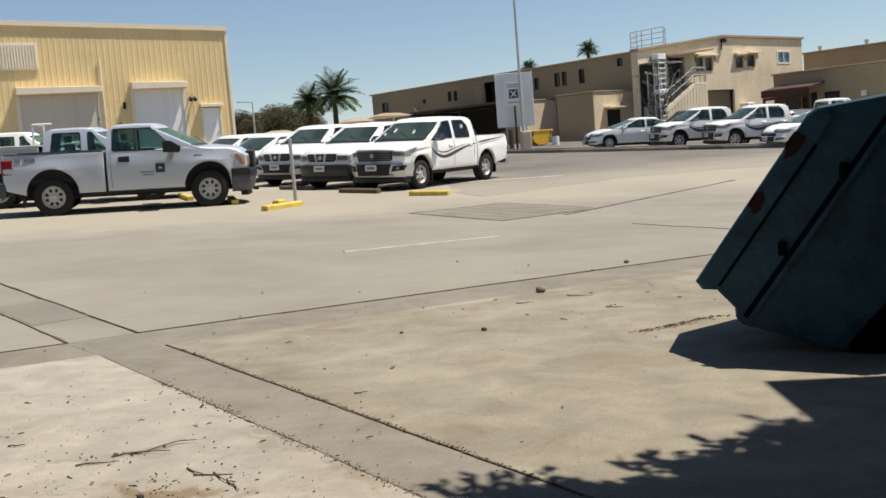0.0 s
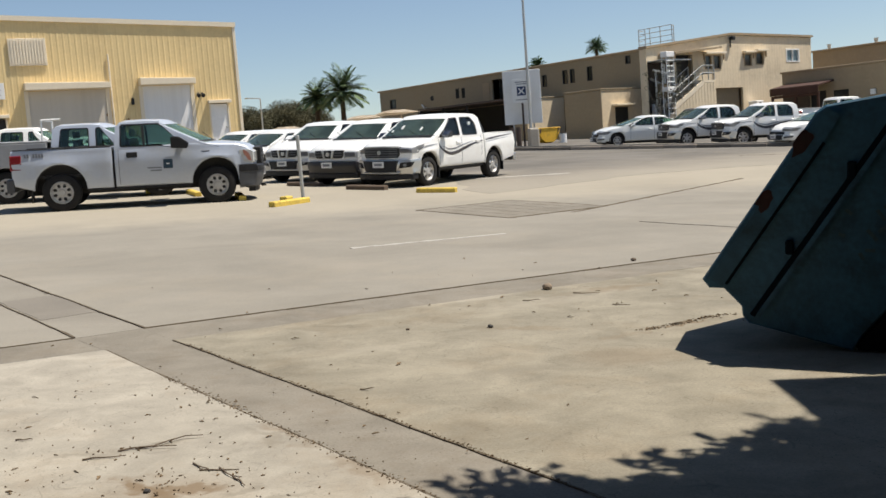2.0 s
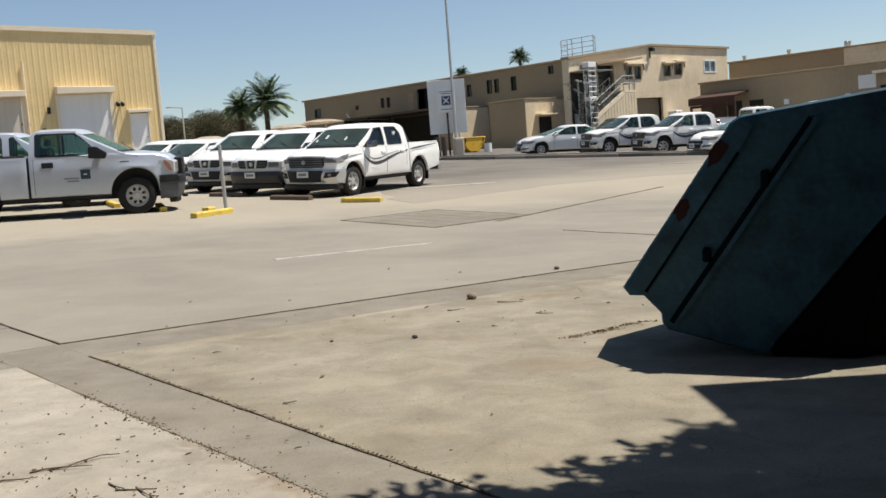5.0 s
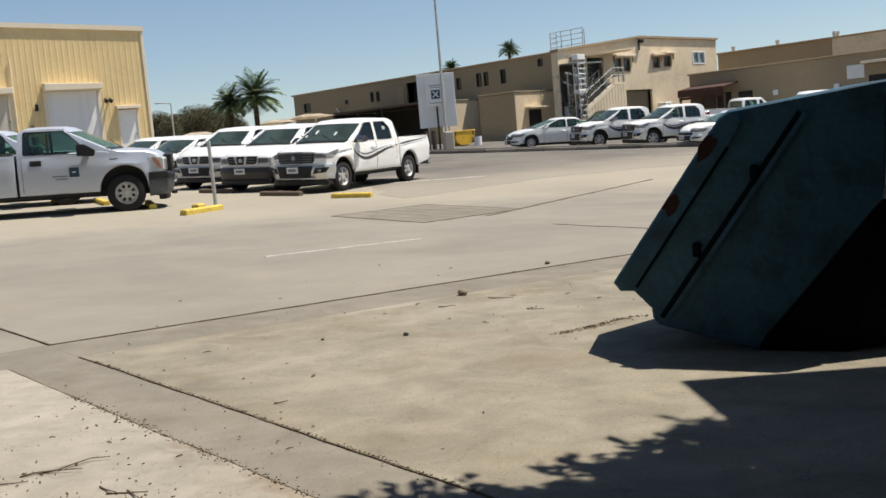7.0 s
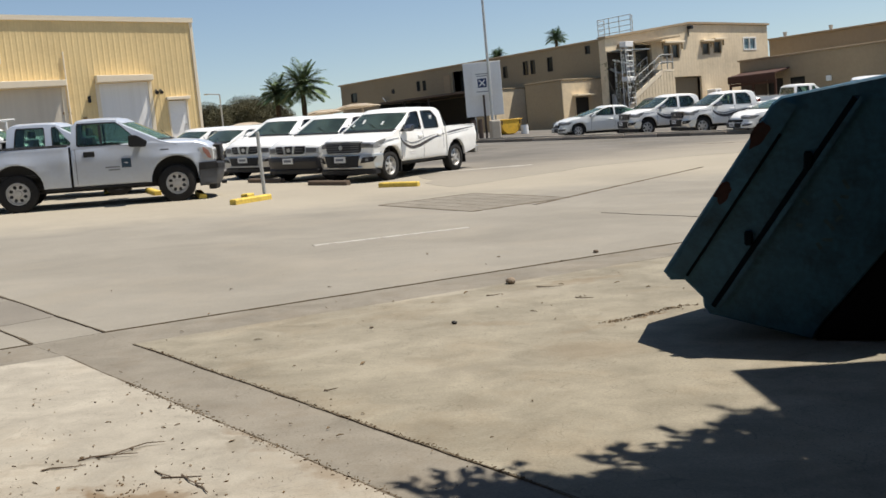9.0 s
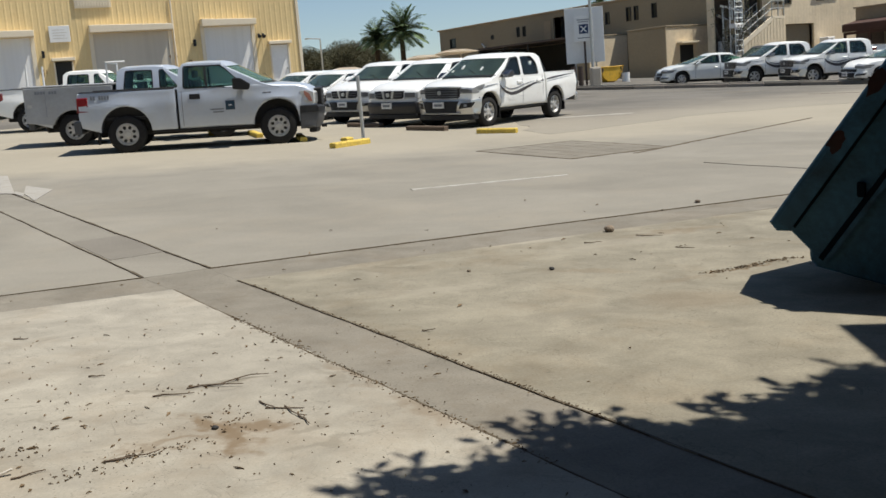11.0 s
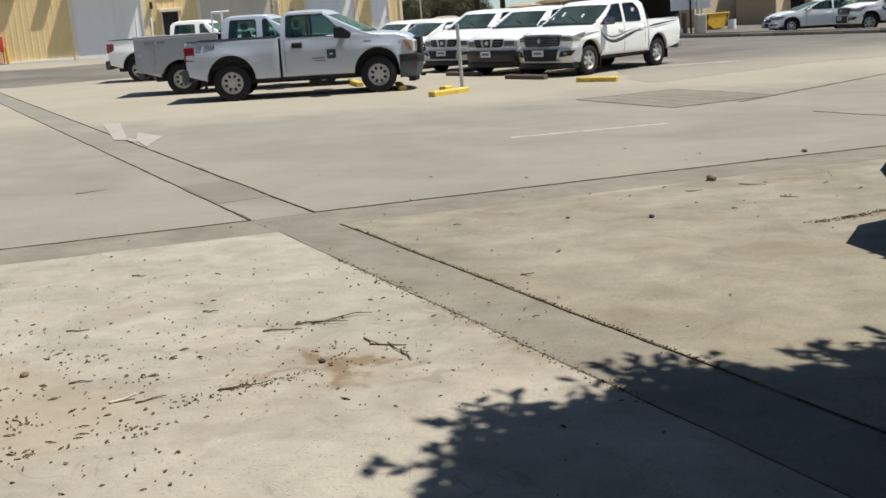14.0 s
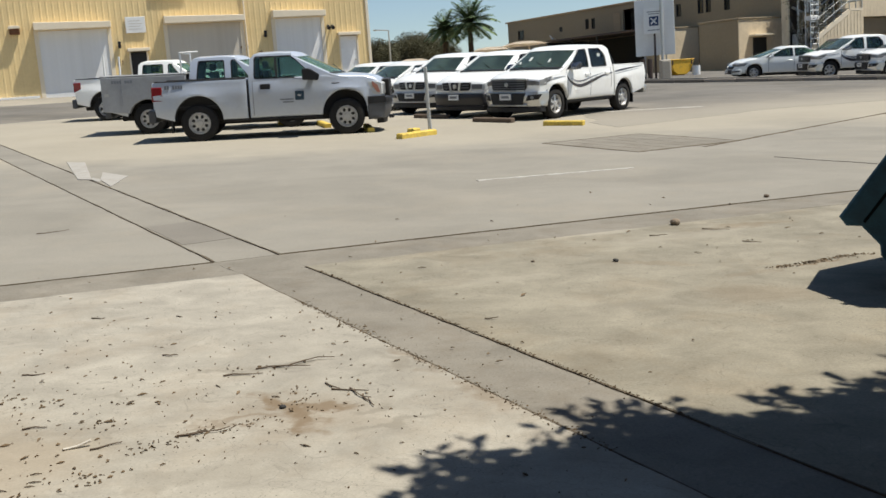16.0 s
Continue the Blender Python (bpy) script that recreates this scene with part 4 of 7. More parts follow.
part("pipe", rodded((-8.0, 0.05, 5.0), (-6.1, 0.0, 4.3), 0.08), STEEL, OB, at=G90)
part("pipe", rodded((-8.0, -0.2, 5.5), (-6.1, -0.2, 5.2), 0.06), SHUTTER, OB, at=G90)
part("junction_box", boxed(-7.9, -7.4, -0.1, 0.2, 2.7, 3.5, 0.03), SHUTTER, OB, at=G90)
part("duct", boxed(-7.4, -6.6, -0.3, 0.3, 3.8, 4.7, 0.1), STUCCO_C, OB, at=G90)
# roof ladder guard
for x, y in ((-7.4, -0.1), (-6.4, -0.1), (-5.5, -0.1), (-4.5, -0.1), (-4.9, 0.6), (-7.4, 0.6)):
    part("guard_post", rodded((x, y, 7.0), (x, y, 9.05), 0.03), STEEL, OB)
for z in (8.0, 8.35, 8.7, 9.03):
    part("guard_rail", rodded((-7.4, -0.1, z), (-4.5, -0.1, z), 0.024), STEEL, OB)
    part("guard_rail", rodded((-4.9, 0.6, z), (-4.5, -0.1, z), 0.024), STEEL, OB)
    part("guard_rail", rodded((-7.4, 0.6, z), (-7.65, 0.2, z - 0.1), 0.024), STEEL, OB)
    part("guard_rail", rodded((-7.65, 0.2, z - 0.1), (-7.4, -0.1, z), 0.024), STEEL, OB)
for k in range(7):
    part("rung", rodded((-7.35, -0.15, 6.0 + k * 0.26), (-6.9, -0.15, 6.0 + k * 0.26), 0.025), CLAD_TRIM, OB)

# low brown building and the taller hall behind it
LC = thing("low_brown_building", pose(21.6, 62.4, 0, 0, 0, -52.6), "long single-storey brown block building in shade", "building")
wall_with_openings(LC, "front_wall", STUCCO_C, 0, 34, -1.0, 4.82, [(1.9, 2.95, 0.5, 3.55), (3.4, 4.4, 2.4, 3.5), (11.5, 12.6, -0.5, 3.6)], ribs=False)
part("side_wall", boxed(0.0, 0.16, 0.165, 9, -0.5, 4.82), STUCCO_C, LC)
part("rear_wall", boxed(0, 34, 9, 9.16, -1.5, 4.82), STUCCO_C, LC)
part("roof", boxed(-0.1, 34.1, -0.1, 9.2, 4.822, 4.93, 0.02), STUCCO_C, LC)
part("door", boxed(1.9, 2.95, 0.08, 0.12, 0.5, 3.55), DARK, LC)
part("window", boxed(3.4, 4.4, 0.08, 0.10, 2.4, 3.5), WINDOW_DARK, LC)
part("door", boxed(11.5, 12.6, 0.08, 0.12, -0.5, 3.6), DARK, LC)
part("door_canopy", boxed(11.3, 12.9, -0.5, -0.005, 4.25, 4.4, 0.01), CLAD_TRIM, LC)
part("wall_sign", boxed(10.3, 11.3, -0.05, -0.005, 3.5, 4.25, 0.01), WHITE, LC, "white notice board")
part("wall_box", boxed(9.55, 9.85, -0.14, -0.005, 3.0, 3.32, 0.01), WHITE, LC)
part("wall_box", boxed(5.8, 6.1, -0.14, -0.005, 3.05, 3.36, 0.01), WHITE, LC)
PORCH = surface("dark_red_timber", (0.055, 0.021, 0.012), 0.8, vary=0.3, grain=20, blotch=3)
part("porch_roof", boxed(-1.62, 1.62, -0.85, 0.85, -0.05, 0.05, 0.01), PORCH, LC, "dark rust-red timber porch roof", at=pose(1.85, -0.84, 3.98, 9, 0, 0))
part("porch_fascia", boxed(0.22, 3.48, -1.72, -1.66, 3.45, 3.86, 0.01), PORCH, LC)
part("porch_beam", boxed(0.25, 3.45, -1.62, -1.5, 3.28, 3.44, 0.01), PORCH, LC)
for x in (0.32, 1.9, 3.38):
    part("porch_post", boxed(x - 0.06, x + 0.06, -1.62, -1.5, 0.1, 3.28), PORCH, LC)
# dark panel on the wall paints in the porch's shadow
part("porch_shade_panel", boxed(0.05, 1.85, -0.05, -0.006, 0.4, 3.7, 0.005), DARK_STEEL, LC)
TH = thing("tall_hall", pose(28.24, 74.85, 0, 0, 0, -51), "tall brown industrial hall seen over the low roof", "building")
# walls facing one way in two tones: shade and sun put into colour
part("shade_toned_wall", boxed(0, 9.0, 0, 0.2, 0, 6.85), STUCCO_C, TH)
part("sun_toned_wall", boxed(9.03, 30, -0.15, 0.2, -1, 6.85), STUCCO_B, TH)
part("rear_wall", boxed(0, 30, 14, 14.2, -1, 6.8), STUCCO_C, TH)
part("side_wall", boxed(0.0, 0.2, 0.205, 13.99, 0, 6.8), STUCCO_C, TH)
part("roof", boxed(-0.1, 30.1, -0.22, 14.3, 6.853, 6.98, 0.02), STUCCO_C, TH)
for x in (1.0, 4.6, 9.1):
    part("roof_vent", rodded((x, 0.6, 6.98), (x, 0.6, 7.35), 0.10, 0.16, 10), STEEL, TH)
part("roof_antenna", boxed(8.9, 9.15, 0.2, 0.4, 6.99, 7.4, 0.05), STEEL, TH)


# ---- vehicles: local x forward from the rear axle, y to the vehicle's left, z up from the ground ----
WHEELS = {}
SIDE = {}


def lathe(bm, rings, n=28, axis_y=True):
    """Rings of (radius, y) turned about the y axis."""
    loops = []
    for r, y in rings:
        loops.append([bm.verts.new((r * math.cos(2 * math.pi * k / n), y, r * math.sin(2 * math.pi * k / n))) for k in range(n)])
    for a, b in zip(loops, loops[1:]):
        for k in range(n):
            bm.faces.new((a[k], a[(k + 1) % n], b[(k + 1) % n], b[k]))
    return loops


def wheel_meshes(r, style):
    if (r, style) in WHEELS:
        return WHEELS[(r, style)]
    rr, w = r * (0.59 if style == "eight" else 0.62), 0.125
    bm = bmesh.new()
    lathe(bm, [(rr, -w * 0.8), (rr + 0.02, -w), (r - 0.05, -w), (r - 0.012, -w * 0.82), (r, -w * 0.5), (r, w * 0.5), (r - 0.012, w * 0.82), (r - 0.05, w), (rr + 0.02, w), (rr, w * 0.8), (rr, -w * 0.8)], 32)
    bmesh.ops.recalc_face_normals(bm, faces=bm.faces)
    tyre = mesh_of("tyre", bm, TYRE, 40)
    bm = bmesh.new()
    f = w * 0.72
    loops = lathe(bm, [(rr + 0.004, w * 0.8), (rr - 0.015, w * 0.86), (rr - 0.03, w * 0.6), (rr - 0.05, f * 0.35)], 32)
    n_sp = {"six": 6, "eight": 0}[style]
    for k in range(n_sp):
        a = 2 * math.pi * (k + 0.5) / n_sp
        m = pose(0, 0, 0, 0, -math.degrees(a), 0)
        wd = rr * (0.17 if style != "six" else 0.20)
        vs = [bm.verts.new(m @ Vector(p)) for p in ((0.05, f * 0.95, -wd * 0.8), (rr - 0.02, f * 0.75, -wd * 0.62), (rr - 0.02, f * 0.75, wd * 0.62), (0.05, f * 0.95, wd * 0.8),
                                                    (0.05, f * 0.5, -wd * 0.8), (rr - 0.02, f * 0.4, -wd * 0.62), (rr - 0.02, f * 0.4, wd * 0.62), (0.05, f * 0.5, wd * 0.8))]
        for q in ((0, 1, 2, 3), (7, 6, 5, 4), (0, 4, 5, 1), (1, 5, 6, 2), (2, 6, 7, 3), (3, 7, 4, 0)):
            bm.faces.new([vs[i] for i in q])
    if style == "eight":
        rod(bm, (0, f * 0.3, 0), (0, f * 0.62, 0), rr * 0.90, rr * 0.80, 32)
        bmesh.ops.recalc_face_normals(bm, faces=bm.faces)
        old = set(bm.faces)
        for k in range(8):
            a = 2 * math.pi * (k + 0.5) / 8
            mm = pose(rr * 0.62 * math.cos(a), f * 0.63, rr * 0.62 * math.sin(a), -90, 0, 0) @ pose(0, 0, 0, 0, 0, -math.degrees(a)) @ Matrix.Diagonal((rr * 0.17, rr * 0.15, 1, 1))
            bmesh.ops.create_circle(bm, cap_ends=True, segments=10, radius=1.0, matrix=mm)
        for q in bm.faces:
            if q not in old:
                q.material_index = 1
    rod(bm, (0, f * 0.5, 0), (0, f * 1.08, 0), rr * 0.34, rr * 0.28, 16)
    bmesh.ops.recalc_face_normals(bm, faces=bm.faces)
    rim = mesh_of("rim", bm, [ALLOY, DARK], 35)
    bm = bmesh.new()
    rod(bm, (0, -w * 0.7, 0), (0, f * 0.3, 0), rr - 0.004, None, 28)
    disc = mesh_of("brake_disc", bm, DARK)
    WHEELS[(r, style)] = (tyre, rim, disc)
    return WHEELS[(r, style)]


def add_wheel(car, x, y, r, style):
    tyre, rim, disc = wheel_meshes(r, style)
    w = new("wheel", disc)
    w.parent = car
    w.matrix_basis = pose(x, y, r, 0, 0, 0 if y > 0 else 180)
    for nm, me in (("tyre", tyre), ("rim", rim)):
        o = new(nm, me)
        o.parent = w


def arch(cx, cz, ra, low, n=9):
    """Points of a wheel arch from its front foot over the top to its rear foot."""
    a0 = math.asin(max(-1, min(1, (low - cz) / ra)))
    return [(cx + ra * math.cos(a0 + (math.pi - 2 * a0) * k / n), cz + ra * math.sin(a0 + (math.pi - 2 * a0) * k / n)) for k in range(n + 1)]


def quad_pane(car, name, a, b, c, d, thick, material, shape=None):
    """A pane through four corners, thickened along its normal."""
    a, b, c, d = (Vector(p) for p in (a, b, c, d))
    n = (b - a).cross(d - a).normalized() * thick
    bm = bmesh.new()
    v = [bm.verts.new(p) for p in (a, b, c, d, a + n, b + n, c + n, d + n)]
    for q in ((3, 2, 1, 0), (4, 5, 6, 7), (0, 1, 5, 4), (1, 2, 6, 5), (2, 3, 7, 6), (3, 0, 4, 7)):
        bm.faces.new([v[i] for i in q])
    bmesh.ops.recalc_face_normals(bm, faces=bm.faces)
    return part(name, shape(bm) if shape else bm, material, car)


def nose_taper(x_from, x_to, amount, half_z=None):
    return lambda x, z: 1 - amount * smooth(x_from, x_to, x) ** 1.5


def face_plate(pts, x0, x1, bevel=0.008):
    """A plate across the vehicle's nose: outline in (y, z), from x0 forward to x1."""
    bm = bmesh.new()
    lo = [bm.verts.new((x0, y, z)) for y, z in pts]
    hi = [bm.verts.new((x1, y, z)) for y, z in pts]
    bm.faces.new(lo)
    bm.faces.new(hi[::-1])
    for i in range(len(pts)):
        j = (i + 1) % len(pts)
        bm.faces.new((lo[j], lo[i], hi[i], hi[j]))
    bmesh.ops.recalc_face_normals(bm, faces=bm.faces)
    if bevel:
        bmesh.ops.bevel(bm, geom=bm.edges[:], offset=bevel, segments=1, affect="EDGES")
    return bm


def rounded(pts, r=0.05, n=3):
    """The outline pts with its corners rounded."""
    out = []
    for i, p in enumerate(pts):
        p, a, b = v2(*p), v2(*pts[i - 1]), v2(*pts[(i + 1) % len(pts)])
        ra, rb = min(r, (a - p).length * 0.45), min(r, (b - p).length * 0.45)
        s, e = p + (a - p).normalized() * ra, p + (b - p).normalized() * rb
        for k in range(n + 1):
            f = k / n
            out.append(tuple(s * (1 - f) ** 2 + p * 2 * f * (1 - f) + e * f * f))
    return out


def shrunk(pts, d):
    """A convex outline moved inwards by about d."""
    xs, zs = [p[0] for p in pts], [p[1] for p in pts]
    cx, cz = (min(xs) + max(xs)) / 2, (min(zs) + max(zs)) / 2
    kx, kz = 1 - 2 * d / (max(xs) - min(xs)), 1 - 2 * d / (max(zs) - min(zs))
    return [(cx + (x - cx) * kx, cz + (z - cz) * kz) for x, z in pts]


def pierced(outer, holes, half, thick, lean, side, out=0.0):
    """A sheet on the vehicle's side with openings, leaning in with lean(x, z)."""
    bm = bmesh.new()
    edges = []
    for loop in [outer, *holes]:
        vs = [bm.verts.new((x, 0, z)) for x, z in loop]
        edges += [bm.edges.new((vs[i - 1], vs[i])) for i in range(len(vs))]
    bmesh.ops.triangle_fill(bm, use_beauty=True, use_dissolve=False, edges=edges)
    zs = [p[1] for p in outer]
    k = min(zs) + 0.09
    while k < max(zs) - 0.02:
        bmesh.ops.bisect_plane(bm, geom=bm.verts[:] + bm.edges[:] + bm.faces[:], dist=0.0005, plane_co=(0, 0, k), plane_no=(0, 0, 1))
        k += 0.09
    front = list(bm.faces)
    rim = [e for e in bm.edges if len(e.link_faces) == 1]
    twin = {v: bm.verts.new((v.co.x, -thick, v.co.z)) for v in list(bm.verts)}
    for e in rim:
        a, b = e.verts
        bm.faces.new((a, b, twin[b], twin[a]))
    for f in front:
        bm.faces.new([twin[v] for v in f.verts][::-1])
    for v in bm.verts:
        v.co.y = side * (half * lean(v.co.x, v.co.z) + v.co.y + out)
    bmesh.ops.recalc_face_normals(bm, faces=bm.faces)
    return bm


def seat(car, x, y, z, wide):
    """A front or rear seat back that shows through the glass, with its headrest."""
    s = part("seat", slabbed([(x - 0.10, z - 0.35), (x + 0.10, z - 0.35), (x + 0.03, z + 0.22), (x - 0.10, z + 0.22)], y - wide / 2, y + wide / 2, None, 0.04, 2), SEAT, car)
    part("headrest", boxed(x - 0.11, x - 0.01, y - 0.13, y + 0.13, z + 0.25, z + 0.43, 0.04, 2), SEAT, s)


def vehicle(name, m, label, category, S, group=""):
    """Builds a pickup, saloon or estate from the sizes in S."""
    def warp(bm):
        # rounds the nose and screen in plan and crowns hood and roof
        half, fx = S["W"] / 2, S["front"]
        for f in (-0.92, -0.78, -0.62, -0.32, 0.0, 0.32, 0.62, 0.78, 0.92):
            bmesh.ops.bisect_plane(bm, geom=bm.verts[:] + bm.edges[:] + bm.faces[:], plane_co=(0, f * half, 0), plane_no=(0, 1, 0), dist=1e-5)
        for v in bm.verts:
            q = min(1.05, abs(v.co.y) / half)
            x, z = v.co.x, v.co.z
            v.co.x -= S.get("bow", 0.2) * q ** 2.6 * smooth(fx - 0.75, fx, x)
            if z > S["belt"] and x < S["cowl"] + 0.3:
                v.co.x -= S.get("screen_bow", 0.16) * q ** 2 * smooth(S["roof_front"] - 0.3, S["roof_front"] + 0.1, x)
            v.co.z -= 0.055 * q ** 3 * smooth(S["cowl"] - 0.1, S["cowl"] + 0.3, x) * smooth(S["hood"][1] - 0.3, S["hood"][1], z)
            v.co.z -= 0.06 * q ** 2.4 * smooth(S["roof"] - 0.25, S["roof"], z)
        return bm
    car = thing(name, m, label, category, group)
    wb, r, W, paint = S["wb"], S["r"], S["W"] / 2, S["paint"]
    sill, belt, roof = S["sill"], S["belt"], S["roof"]
    xf, xc, xt = S["front"], S["cab_rear"], S["tail"]
    cowl, rf, rr = S["cowl"], S["roof_front"], S["roof_rear"]
    hood0, hood1, nose = S["hood"]
    ra, az = r + S.get("arch_gap", 0.07), r + S.get("arch_up", 0.03)
    low = sill
    taper = nose_taper(wb - 0.2, xf, S.get("taper", 0.10))
    swell = S.get("swell", 0.022)

    def bulge(x, z):
        # fenders swell out round the wheel arches
        k = 0.0
        for cx in (0.0, wb):
            d = math.hypot(x - cx, z - az)
            if z > az - 0.1:
                k = max(k, math.exp(-((d - ra - 0.01) / 0.11) ** 2))
        return swell * k

    def body_k(x, z):
        round_in = 0.03 * smooth(belt - 0.30, belt + 0.03, z) - 0.012 * math.exp(-((z - (sill + belt) / 2 - 0.16) / 0.12) ** 2) + 0.035 * smooth(sill + 0.28, sill - 0.1, z)
        return taper(x, z) * (1 - round_in + bulge(x, z))

    SIDE[car.name] = (W, body_k)
    front = S.get("front_line") or [(cowl, hood0), (xf - 0.9, hood0 - (hood0 - hood1) * 0.35), (xf - 0.20, hood1), (xf - 0.05, hood1 - 0.06), (xf, nose), (xf - 0.01, nose - 0.25), (xf - 0.12, sill + 0.02)]
    outline = [(xc, sill), (xc, belt)] + front + arch(wb, az, ra, low, 13)
    if S["kind"] == "pickup":
        part("body", warp(slabbed(outline, -W, W, body_k, 0.045, 3)), paint, car, smooth_angle=35)
        rail = S["rail"]
        gap = S.get("bed_gap", 0.03)
        side = [(xt + 0.07, sill + 0.12), (xt + 0.02, rail - 0.30), (xt + 0.03, rail - 0.05), (xt + 0.08, rail), (xc - gap, rail), (xc - gap, sill)] + arch(0, az, ra, low, 13)
        for s in (1, -1):
            part("bed_side", slabbed(side, s * (W - 0.10), s * W, lambda x, z: (1 - 0.02 * smooth(0.5, xt, x)) * body_k(min(x, 0.9), z), 0.022, 2), paint, car, smooth_angle=35)
            part("bed_rail", boxed(xt + 0.08, xc - 0.06, s * (W * 0.965 - 0.03) - 0.03, s * (W * 0.965 - 0.03) + 0.03, rail + 0.002, rail + 0.025, 0.008), PLASTIC if S.get("rail_cap", True) else paint, car)
        part("bed_gap", boxed(xc - gap + 0.003, xc - 0.003, -W * 0.93, W * 0.93, sill + 0.02, rail - 0.03), DARK, car)
        gate = part("tailgate", boxed(xt + 0.01, xt + 0.07, -W + 0.13, W - 0.13, sill + 0.22, rail - 0.01, 0.02, 2), paint, car)
        part("gate_handle", boxed(xt - 0.012, xt + 0.008, -0.1, 0.1, rail - 0.2, rail - 0.12, 0.006), PLASTIC, gate)
        part("bed_floor", boxed(xt + 0.075, xc - 0.05, -W + 0.11, W - 0.11, sill + 0.25, sill + 0.31), PLASTIC, car)
        part("bed_front", boxed(xc - 0.085, xc - 0.035, -W + 0.11, W - 0.11, sill + 0.32, rail - 0.01), paint, car)
    else:
        outline = [(xt + 0.06, sill + 0.06)] + S["tail_line"] + front + arch(wb, az, ra, low, 13) + arch(0, az, ra, low, 13)
        part("body", warp(slabbed(outline, -W, W, lambda x, z: body_k(x, z) * (1 - 0.08 * smooth(0.3, xt, x) ** 1.5), 0.05, 3)), paint, car, smooth_angle=35)
    # cab: pierced sides, roof skin, glass all round
    tw = S.get("tumble", 0.17)

    def tumble(x, z):
        return (1 - 0.03) * taper(x, z) * (1 - tw * max(0.0, (z - belt) / (roof - belt)) ** 1.25)

    gr = S["glass_rear"]
    rail_line = [(rr - 0.08, roof - 0.15), (rr + 0.04, roof - 0.075), ((rr + rf) / 2, roof - 0.055), (rf - 0.15, roof - 0.075), (rf + 0.04, roof - 0.12)]
    frame_line = [(cowl + 0.10, belt - 0.02), (gr, belt - 0.02)] + rail_line + [(cowl + 0.10, hood0 - 0.005)]
    panes = [rounded(p, 0.06) for p in S["side_glass"]]
    for s in (1, -1):
        def screen_bend(bm):
            for v in bm.verts:
                q = min(1.05, abs(v.co.y) / W)
                v.co.x -= S.get("screen_bow", 0.16) * q ** 2 * smooth(rf - 0.3, rf + 0.1, v.co.x) * smooth(belt, belt + 0.02, v.co.z)
            return bm
        part("cab_side", screen_bend(pierced(frame_line, panes, W, 0.085, tumble, s)), paint, car, smooth_angle=30)
        for p in panes:
            w = part("side_window", screen_bend(pierced(shrunk(p, 0.012), [], W, 0.006, tumble, s, -0.016)), GLASS_SIDE, car)
            part("window_seal", screen_bend(pierced(shrunk(p, -0.004), [shrunk(p, 0.022)], W, 0.012, tumble, s, 0.003)), PLASTIC, w)
        for x0, x1 in S.get("pillars", ()):
            part("pillar_trim", pierced(rounded([(x0, belt + 0.03), (x1, belt + 0.03), (x1 - 0.01, roof - 0.15), (x0 - 0.01, roof - 0.15)], 0.02), [], W, 0.02, tumble, s, 0.004), PLASTIC, car)
    top = [(rr - 0.085, roof - 0.155), (rr + 0.0, roof - 0.045), (rr + 0.12, roof - 0.012), ((rr + rf) / 2, roof), (rf - 0.2, roof - 0.012), (rf - 0.02, roof - 0.045), (rf + 0.06, roof - 0.085)]
    skin = top + [(x - (0.0 if x > (rr + rf) / 2 else -0.03), z - 0.06) for x, z in top[::-1]]
    if S.get("screen_in"):
        for s in (1, -1):
            ka, kb = (W * tumble(q.x, q.z) for q in (Vector((cowl + 0.06, 0, hood0 + 0.01)), Vector((rf + 0.05, 0, roof - 0.10))))
            gi = S["screen_in"] + 0.065
            quad_pane(car, "screen_pillar", (cowl + 0.066, s * ka, hood0 + 0.012), (cowl + 0.066, s * (ka - gi), hood0 + 0.012), (rf + 0.056, s * (kb - gi - 0.015), roof - 0.098), (rf + 0.056, s * kb, roof - 0.098), 0.01, paint, warp)
    part("roof", warp(slabbed(skin, -W * 1.004, W * 1.004, tumble, 0.02, 2)), paint, car, smooth_angle=40)
    ph0, ph1 = Vector((cowl + 0.06, 0, hood0 + 0.01)), Vector((rf + 0.05, 0, roof - 0.10))
    slope = ph1 - ph0
    p0, p1 = ph0 + slope * 0.02, ph0 + slope * 0.93
    gi = S.get("screen_in", 0.0)
    k0, k1 = W * tumble(p0.x, p0.z) - 0.06 - gi, W * tumble(p1.x, p1.z) - 0.075 - gi
    scr = quad_pane(car, "windscreen", (p0.x, -k0, p0.z), (p0.x, k0, p0.z), (p1.x, k1, p1.z), (p1.x, -k1, p1.z), 0.006, GLASS, warp)
    for f0, f1, nm, mt in ((0.0, 0.06, "screen_border", PLASTIC), (0.91, 1.02, "screen_header", paint)):
        a, b = ph0 + slope * f0, ph0 + slope * f1
        ka, kb = W * tumble(a.x, a.z) - 0.03, W * tumble(b.x, b.z) - 0.03
        quad_pane(scr, nm, (a.x + 0.012, -ka, a.z + 0.008), (a.x + 0.012, ka, a.z + 0.008), (b.x + 0.012, kb, b.z + 0.008), (b.x + 0.012, -kb, b.z + 0.008), 0.004, mt, warp)
    q0, q1 = Vector((gr + 0.0, 0, belt + 0.02)), Vector((rr - 0.07, 0, roof - 0.17))
    back = q1 - q0
    part("rear_panel", slabbed([(q0.x, q0.z - 0.04), (q0.x + 0.03, q0.z - 0.04), (q0.x + 0.03 + back.x * 0.22, q0.z + back.z * 0.22), (q0.x + back.x * 0.22, q0.z + back.z * 0.22)], -W * 0.96, W * 0.96, tumble), paint, car)
    a, b = q0 + back * 0.22, q1
    ka, kb = W * tumble(a.x, a.z) - 0.055, W * tumble(b.x, b.z) - 0.055
